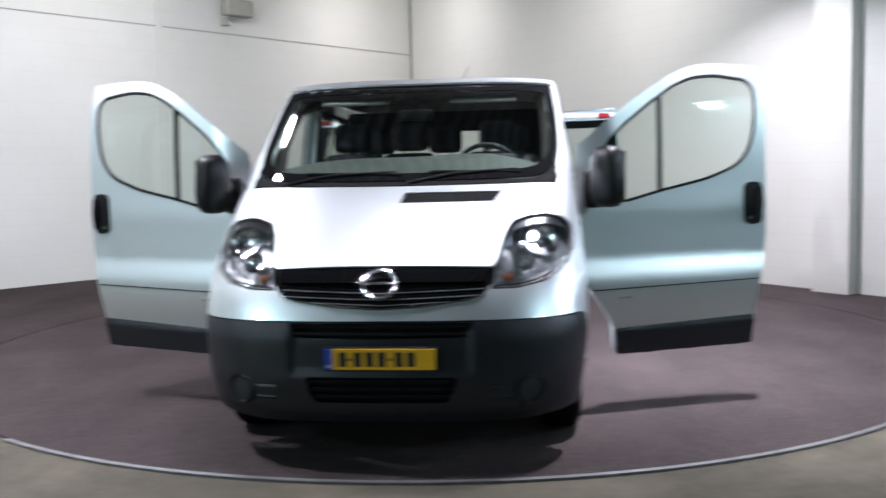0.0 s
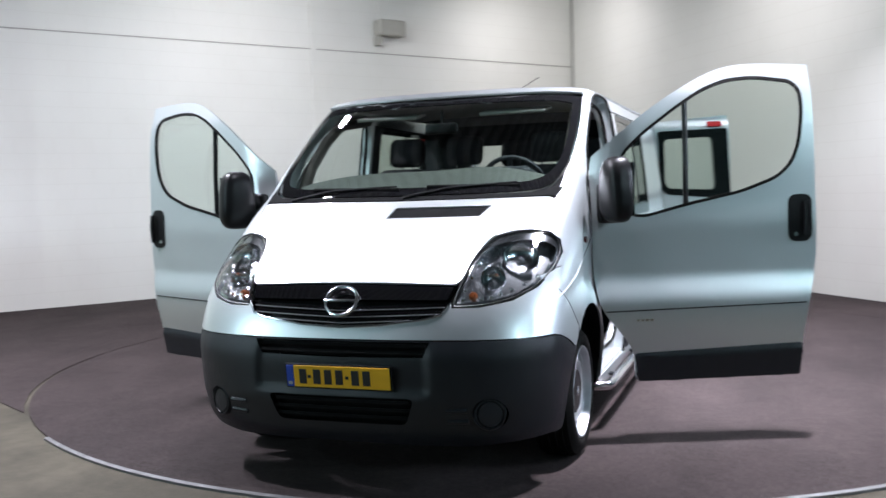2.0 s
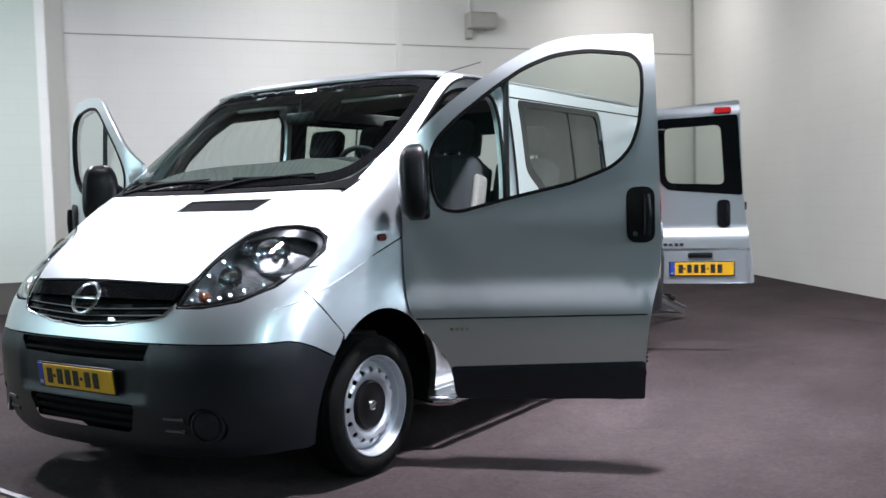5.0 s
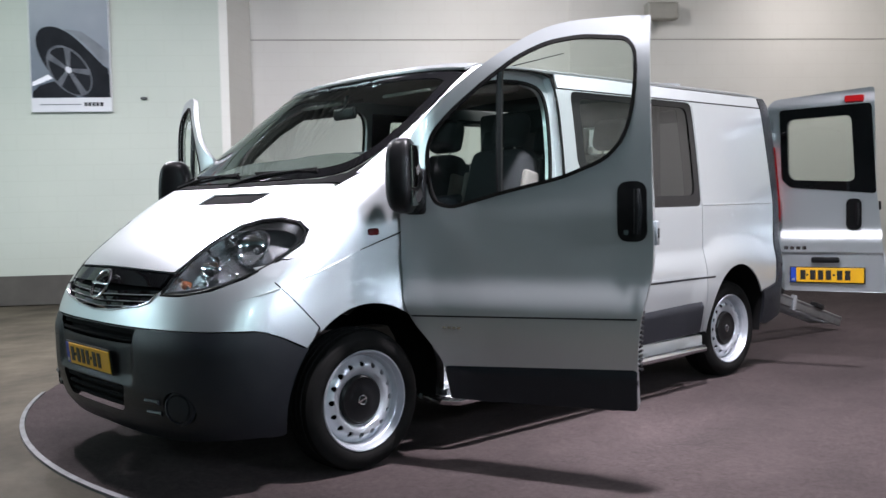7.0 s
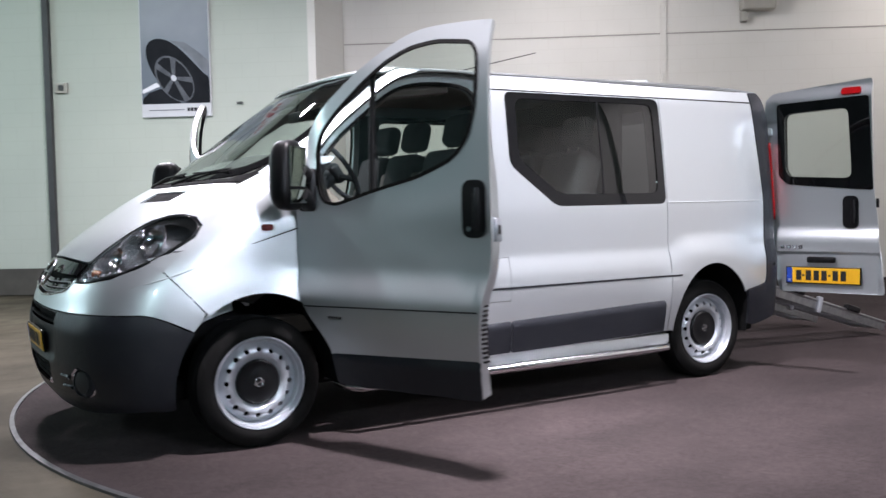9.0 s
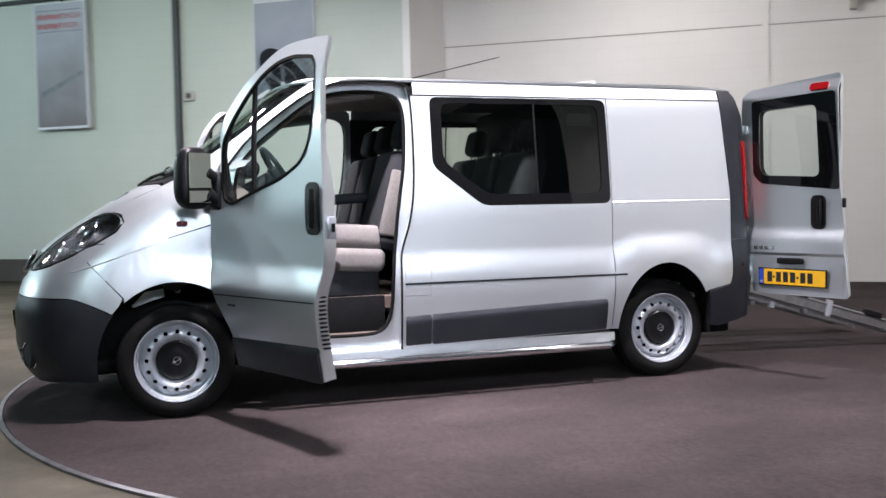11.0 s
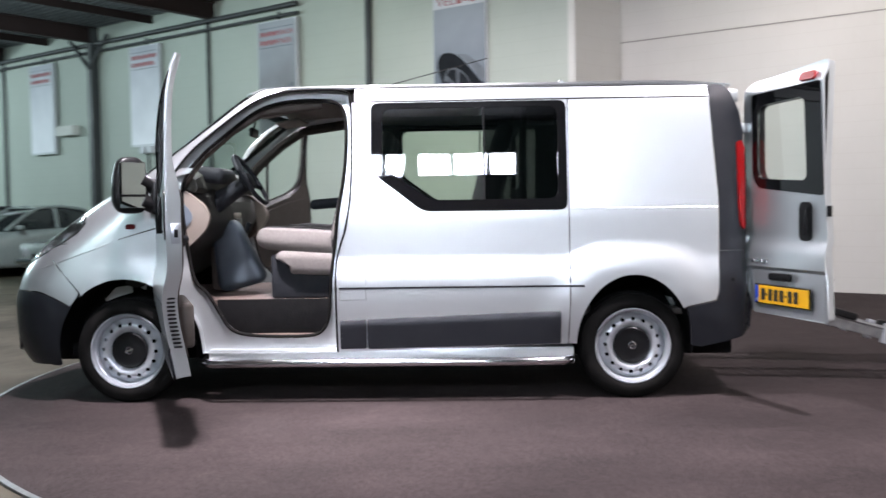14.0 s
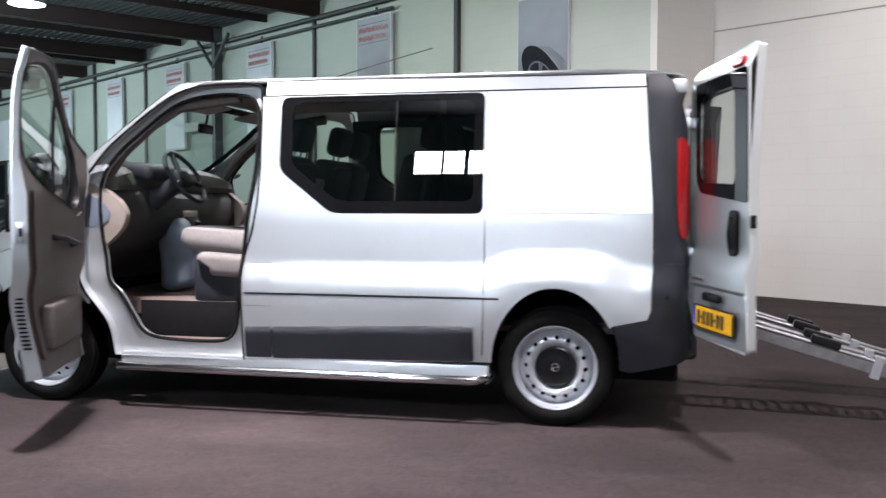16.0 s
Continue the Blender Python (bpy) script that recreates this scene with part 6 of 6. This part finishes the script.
skin("dash_top", top, material("grey_green_dash_pad", (0.052, 0.055, 0.048), 0.62, second=(0.064, 0.067, 0.058), scale=14, bump=0.35, bump_scale=500), dash, "wide grey-green dashboard top")
# steering wheel
sw = bmesh.new()
mt = Matrix.Translation((0.42, 0.665, 1.38)) @ Matrix.Rotation(radians(122.8), 4, "X")
add_tube(sw, [(0.184 * math.cos(2 * math.pi * k / 32), 0.184 * math.sin(2 * math.pi * k / 32), 0) for k in range(33)], 0.015, 8, False)
swo = skin("steering_wheel", moved(sw, mt), TRIM_DARK, van, "black three-spoke steering wheel")
g = bmesh.new()
for a in (90, 200, 340):
    c, si = math.cos(radians(a)), math.sin(radians(a))
    add_tube(g, [(0.04 * c, 0.04 * si, 0.02), (0.18 * c, 0.18 * si, 0)], 0.017, 6)
skin("wheel_spokes", moved(g, mt), TRIM_DARK, swo)
skin("wheel_boss", moved(box_bm((-0.075, -0.06, -0.01), (0.075, 0.06, 0.05), 0.025, 3), mt), TRIM_DARK, swo)
skin("steering_column", tube([(0.42, 0.42, 1.22), (0.42, 0.63, 1.355)], [0.07, 0.05], 12), TRIM_DARK, swo)
skin("rear_mirror", box_bm((-0.10, 0.585, 1.69), (0.10, 0.615, 1.755), 0.014, 3), BLACK, van, "black interior mirror")
skin("mirror_stem", tube([(0.0, 0.60, 1.75), (0.0, 0.62, 1.83)], 0.008, 6), BLACK, van)
for s in (1, -1):
    skin("sun_visor", moved(box_bm((-0.20, -0.09, -0.01), (0.20, 0.09, 0.01), 0.008), pose(0.40 * s, 0.80, 1.82, 10)), LINING, van)


# seats
def seat(x, y, w, base, armrest, tall=0.0, cover=CLOTH):
    """A seat with its cushion's middle at x and its back at y."""
    cush = box_bm((-w / 2, -0.52, -0.085), (w / 2, 0.02, 0.075), 0.075, 5)
    for v in cush.verts:
        nose = step01((-0.30 - v.co.y) / 0.22)
        v.co.z = v.co.z * (1 - 0.22 * nose) + 0.012 * nose
        v.co.x *= 1 - 0.07 * nose
        if v.co.z > 0.04:
            v.co.z += 0.025 * step01((abs(v.co.x) / (w / 2) - 0.55) / 0.4)
    st = skin("seat", moved(cush, pose(x, y, base, -4)), cover, van, "grey and black cloth seat")
    skin("seat_centre", moved(box_bm((-w * 0.30, -0.49, 0.05), (w * 0.30, 0.0, 0.085), 0.03, 3), pose(x, y, base, -4)), CLOTH_DARK, st)
    back = box_bm((-w / 2, -0.07, 0.0), (w / 2, 0.07, 0.62 + tall), 0.06, 4)
    for v in back.verts:
        v.co.x *= 1 - 0.14 * step01((v.co.z - 0.3) / 0.35)
        if v.co.y < 0 and abs(v.co.x) > w * 0.3:
            v.co.y -= 0.03
    mb = pose(x, y + 0.03, 0.89, -14)
    skin("backrest", moved(back, mb), CLOTH_DARK, st)
    if tall:
        for q in (-1, 1):
            skin("backrest_side", moved(box_bm((q * w * 0.48 - 0.022, -0.085, 0.08), (q * w * 0.48 + 0.022, 0.03, 0.50), 0.02, 3), mb), cover, st, "beige-grey cloth side")
    skin("backrest_centre", moved(box_bm((-w * 0.28, -0.098, 0.05), (w * 0.28, -0.05, 0.58), 0.02, 3), mb), CLOTH_DARK, st)
    skin("backrest_shell", moved(box_bm((-w * 0.42, 0.05, 0.02), (w * 0.42, 0.085, 0.60), 0.03, 3), mb), CLOTH_DARK, st)
    skin("headrest", moved(box_bm((-0.13, -0.055, 0.66), (0.13, 0.055, 0.86), 0.05, 4), mb), CLOTH_DARK, st, "black headrest")
    for dx in (-0.05, 0.05):
        skin("headrest_post", moved(tube([(dx, 0, 0.58), (dx, 0, 0.70)], 0.007, 6), mb), CHROME, st)
    if armrest:
        skin("armrest", moved(box_bm((-0.035, -0.24, -0.035), (0.035, 0.06, 0.035), 0.03, 3), pose(x + armrest * (w / 2 + 0.02), y, base + 0.27, 4)), TRIM_DARK, st, "black folding armrest")
    if tall:
        valance = box_bm((-w / 2 - 0.02, -0.38, -0.20), (w / 2 + 0.02, 0.02, -0.055), 0.05, 5)
        for v in valance.verts:
            if v.co.z < -0.13:
                v.co.y += 0.10 * step01((-0.20 - v.co.y) / 0.22)
        skin("seat_side", moved(valance, pose(x, y, base, -3)), CLOTH, st)
    skin("seat_base", box_bm((x - w * 0.42, y - 0.42, 0.61), (x + w * 0.42, y - 0.02, base - 0.06), 0.02), TRIM_DARK, st)


seat(0.45, 1.26, 0.50, 0.955, -1, 0.01)
seat(-0.16, 1.30, 0.42, 0.955, 0, 0.01)
seat(-0.58, 1.30, 0.42, 0.955, 0, 0.01)
for x in (0.52, 0.0, -0.52):
    seat(x, 2.12, 0.48, 0.84, 0, 0.0, CLOTH_DARK)


# ---- loading ramp behind the van ----
def ramp_rail(x0):
    """One folding aluminium channel from the load floor down to the carpet."""
    a, b = Vector((x0, 3.80, 0.585)), Vector((x0, 5.66, 0.055))
    d = b - a
    length = d.length
    m = Matrix.Translation(a) @ Matrix.Rotation(math.atan2(d.z, d.y), 4, "X")
    rp = thing("loading_ramp", "folding aluminium loading ramp leaning on the load floor", "ramp", "ramps behind the van")
    for k in range(int(length / 0.07)):
        part("tread_bar", moved(box_bm((-0.121, 0.03 + 0.07 * k, -0.008), (0.121, 0.056 + 0.07 * k, 0.010), 0.002, 1), m), ALU, rp)
    part("hook_plate", moved(box_bm((-0.12, -0.02, -0.012), (0.12, 0.10, 0.004), 0.003), m), ALU, rp)
    part("toe_plate", moved(box_bm((-0.12, length - 0.08, -0.012), (0.12, length, 0.004), 0.003), m), ALU, rp)
    for s in (1, -1):
        side = part("ramp_side", moved(box_bm((min(0.12 * s, 0.14 * s), 0, -0.022), (max(0.12 * s, 0.135 * s), length, 0.040), 0.003), m), ALU, rp)
        skin("top_tube", moved(tube([(0.128 * s, 0.0, 0.050), (0.128 * s, length, 0.050)], 0.013, 10), m), ALU, side)
        for f in (0.35, 0.72):
            part("ramp_grip", moved(box_bm((0.10 * s if s > 0 else 0.16 * s, f * length, 0.05), (0.16 * s if s > 0 else 0.10 * s, f * length + 0.16, 0.10), 0.012), m), BLACK, side, "black grip clamp")
        part("fold_hinge", moved(box_bm((0.115 * s if s > 0 else 0.15 * s, 0.53 * length, -0.045), (0.15 * s if s > 0 else 0.115 * s, 0.53 * length + 0.05, 0.085), 0.006), m), STEEL_RIM, side)


for x in (0.33, -0.33):
    ramp_rail(x)


# ---- parked cars along the poster wall ----
def car_paint(name, base):
    return material(name, base, 0.28, 0.35, 0.9, second=tuple(c * 0.9 for c in base), scale=300, rough_var=0.04)


CAR_GLASS = material("car_window", (0.015, 0.018, 0.020), 0.05, 0.0, 0.5, second=(0.02, 0.024, 0.026), scale=3)
CAR_LAMP = material("car_lamp", (0.70, 0.72, 0.74), 0.12, 0.6, 0.6, second=(0.5, 0.52, 0.55), scale=30)


def ring_loft(sections, mat, parent, name, label=""):
    """A skin through closed rings of points."""
    bm = bmesh.new()
    rows = [[bm.verts.new(p) for p in sec] for sec in sections]
    n = len(rows[0])
    for a, b in zip(rows, rows[1:]):
        for k in range(n):
            bm.faces.new((a[k], a[(k + 1) % n], b[(k + 1) % n], b[k]))
    bm.faces.new(rows[0])
    bm.faces.new(rows[-1][::-1])
    bmesh.ops.recalc_face_normals(bm, faces=bm.faces)
    ob = skin(name, bm, mat, parent, label, 45)
    return ob


def ring_loft_flat(pts):
    """A thin sheet of glass through its corners."""
    bm = bmesh.new()
    bm.faces.new([bm.verts.new(p) for p in pts])
    return bm


def car_section(x, w, z0, z1, r, n=5):
    """A rounded cross-section at x along the car."""
    pts = []
    for cy, cz, a0 in ((w - r, z1 - r, 0), (-w + r, z1 - r, 90), (-w + r * 0.6, z0 + r * 0.6, 180), (w - r * 0.6, z0 + r * 0.6, 270)):
        rr = r if a0 < 180 else r * 0.6
        for k in range(n):
            a = radians(a0 + 90 * k / (n - 1))
            pts.append((x, cy + rr * math.cos(a), cz + rr * math.sin(a)))
    return pts


def parked_car(m, paint, label, old=False, size=1.0):
    """x forward. A saloon, or an old two-door with a thin roof."""
    car = thing("car", label, "car", "cars parked along the wall")
    L = 2.05
    if old:
        secs = [(L, 0.66, 0.42, 0.72, 0.10), (L - 0.06, 0.72, 0.32, 0.80, 0.10), (1.3, 0.77, 0.26, 0.86, 0.09), (0.55, 0.79, 0.25, 0.89, 0.08), (0.0, 0.80, 0.25, 0.88, 0.08), (-0.9, 0.80, 0.25, 0.88, 0.08), (-1.6, 0.77, 0.28, 0.86, 0.10), (-L, 0.70, 0.38, 0.78, 0.10)]
    else:
        secs = [(L, 0.62, 0.36, 0.58, 0.10), (L - 0.12, 0.78, 0.24, 0.68, 0.14), (1.45, 0.85, 0.20, 0.78, 0.16), (0.85, 0.87, 0.19, 0.90, 0.16), (0.0, 0.88, 0.19, 0.94, 0.12), (-1.0, 0.88, 0.19, 0.97, 0.14), (-1.7, 0.84, 0.22, 0.99, 0.16), (-L, 0.74, 0.34, 0.90, 0.14)]
    ring_loft([car_section(*a) for a in secs], paint, car, "body")
    if old:
        # thin-pillared glasshouse with a flat roof over red-brown seats
        for y in (-1, 1):
            frame_pts = [(0.62, 0.70 * y, 0.88), (0.20, 0.58 * y, 1.30), (0.10, 0.57 * y, 1.335), (-0.80, 0.57 * y, 1.335), (-1.12, 0.66 * y, 0.90)]
            part("window_pillar", tube(frame_pts, 0.022, 8), CHROME if y > 0 else paint, car)
            part("door_pillar", tube([(-0.42, 0.57 * y, 1.33), (-0.40, 0.70 * y, 0.89)], 0.02, 6), paint, car)
            part("side_window", ring_loft_flat([(0.58, 0.69 * y, 0.89), (0.17, 0.575 * y, 1.31), (-0.80, 0.565 * y, 1.32), (-1.10, 0.655 * y, 0.90)]), GLASS, car, "clear side window")
        part("windscreen", ring_loft_flat([(0.62, -0.66, 0.89), (0.62, 0.66, 0.89), (0.20, 0.56, 1.31), (0.20, -0.56, 1.31)]), GLASS, car, "upright clear windscreen")
        part("rear_window", ring_loft_flat([(-1.11, -0.62, 0.90), (-1.11, 0.62, 0.90), (-0.82, 0.54, 1.31), (-0.82, -0.54, 1.31)]), GLASS, car)
        ring_loft([car_section(0.22, 0.56, 1.305, 1.325, 0.008), car_section(0.05, 0.585, 1.325, 1.355, 0.012), car_section(-0.40, 0.59, 1.335, 1.372, 0.014), car_section(-0.84, 0.58, 1.325, 1.352, 0.012)], paint, car, "roof")
        leather = material("red_brown_leather", (0.16, 0.045, 0.03), 0.5, second=(0.2, 0.06, 0.04), scale=9)
        for y in (-0.36, 0.36):
            part("car_seat", box_bm((-0.32, y - 0.23, 0.7), (-0.14, y + 0.23, 1.16), 0.06, 3), leather, car, "red-brown leather seat")
        part("rear_seat", box_bm((-0.98, -0.52, 0.7), (-0.82, 0.52, 1.06), 0.05, 3), leather, car, "red-brown leather rear bench")
        part("waist_strip", box_bm((-1.9, -0.806, 0.70), (1.8, 0.806, 0.715), 0.004), CHROME, car)
        part("bumper", box_bm((L - 0.02, -0.74, 0.40), (L + 0.07, 0.74, 0.50), 0.03, 3), CHROME, car)
    else:
        secs = [(0.80, 0.70, 0.86, 0.92, 0.03), (0.35, 0.64, 0.88, 1.22, 0.06), (0.05, 0.60, 0.90, 1.36, 0.10), (-0.45, 0.59, 0.90, 1.40, 0.12), (-0.95, 0.58, 0.90, 1.33, 0.12), (-1.40, 0.60, 0.92, 1.10, 0.08), (-1.62, 0.64, 0.92, 1.00, 0.04)]
        ring_loft([car_section(*a) for a in secs], CAR_GLASS, car, "window_band", "dark car glass")
        bm = bmesh.new()
        for s in (1, -1):
            add_tube(bm, [(0.80, 0.70 * s, 0.93), (0.35, 0.625 * s, 1.225), (0.03, 0.57 * s, 1.36), (-0.45, 0.55 * s, 1.395), (-0.95, 0.55 * s, 1.33), (-1.40, 0.58 * s, 1.10), (-1.62, 0.63 * s, 0.99)], 0.035, 8)
            add_tube(bm, [(-0.28, 0.60 * s, 1.37), (-0.30, 0.70 * s, 0.93)], 0.035, 6)
        part("roof_frame", bm, paint, car)
        ring_loft([car_section(0.10, 0.56, 1.352, 1.366, 0.006), car_section(-0.45, 0.56, 1.39, 1.425, 0.015), car_section(-0.95, 0.55, 1.32, 1.352, 0.012)], paint, car, "roof")
        part("bumper", box_bm((L - 0.16, -0.80, 0.26), (L - 0.02, 0.80, 0.40), 0.05, 3), paint, car)
    part("grille", box_bm((L - 0.03, -0.34, 0.46), (L + 0.012, 0.34, 0.60), 0.015), BLACK, car, "dark radiator grille")
    for y in (-1, 1):
        if old:
            part("headlamp", moved(lathe([(0.0, 0.10), (0.04, 0.095), (0.055, 0.06), (0.06, 0.0)], 20), pose(L - 0.03, 0.52 * y, 0.62)), CAR_LAMP, car, "round headlamp")
        else:
            part("headlamp", box_bm((L - 0.20, min(0.44 * y, 0.76 * y), 0.54), (L - 0.035, max(0.44 * y, 0.76 * y), 0.665), 0.04, 3), CAR_LAMP, car, "swept clear headlamp")
        for x in (1.28, -1.22):
            wm = pose(x, 0.70 * y, 0.30, 0, 0, 90 if y > 0 else -90)
            wh = skin("car_wheel", moved(lathe([(-0.08, 0.17), (-0.09, 0.26), (-0.06, 0.30), (0.07, 0.30), (0.10, 0.26), (0.095, 0.19)], 28), wm), RUBBER, car)
            skin("car_rim", moved(lathe([(0.085, 0.195), (0.06, 0.17), (0.07, 0.10), (0.09, 0.05), (0.09, 0.0)], 24), wm), STEEL_RIM, wh)
        part("wing_mirror", moved(box_bm((-0.06, -0.07, -0.045), (0.06, 0.07, 0.045), 0.03, 3), pose(0.62 if not old else 0.40, 0.90 * y, 0.98)), paint, car)
    car.matrix_world = m @ Matrix.Diagonal((size, size, size, 1))
    return car


def car_spot(s0, out, turn=0.0):
    p = A0 + DIR_A * s0 + NOR_A * out
    return pose(p.x, p.y, -0.012, 0, 0, math.degrees(math.atan2(NOR_A.y, NOR_A.x)) + turn)


parked_car(car_spot(-9.2, 1.78, 10), car_paint("old_silver_green", (0.19, 0.215, 0.205)), "old silver-green two-door car with red-brown seats", True, 0.86)
for k, (s0, base, label) in enumerate(((-11.9, (0.30, 0.34, 0.33), "silver-green saloon car parked nose out"), (-13.9, (0.012, 0.012, 0.016), "black saloon car parked nose out"), (-16, (0.26, 0.33, 0.33), "pale green-grey saloon car parked nose out"),
                                       (-18, (0.014, 0.015, 0.02), "black saloon car parked nose out"), (-20.1, (0.02, 0.022, 0.028), "dark blue-black saloon car parked nose out"), (-22.1, (0.25, 0.26, 0.27), "silver saloon car parked nose out"))):
    parked_car(car_spot(s0, 2.15), car_paint("car_paint", base), label, False, 0.94)
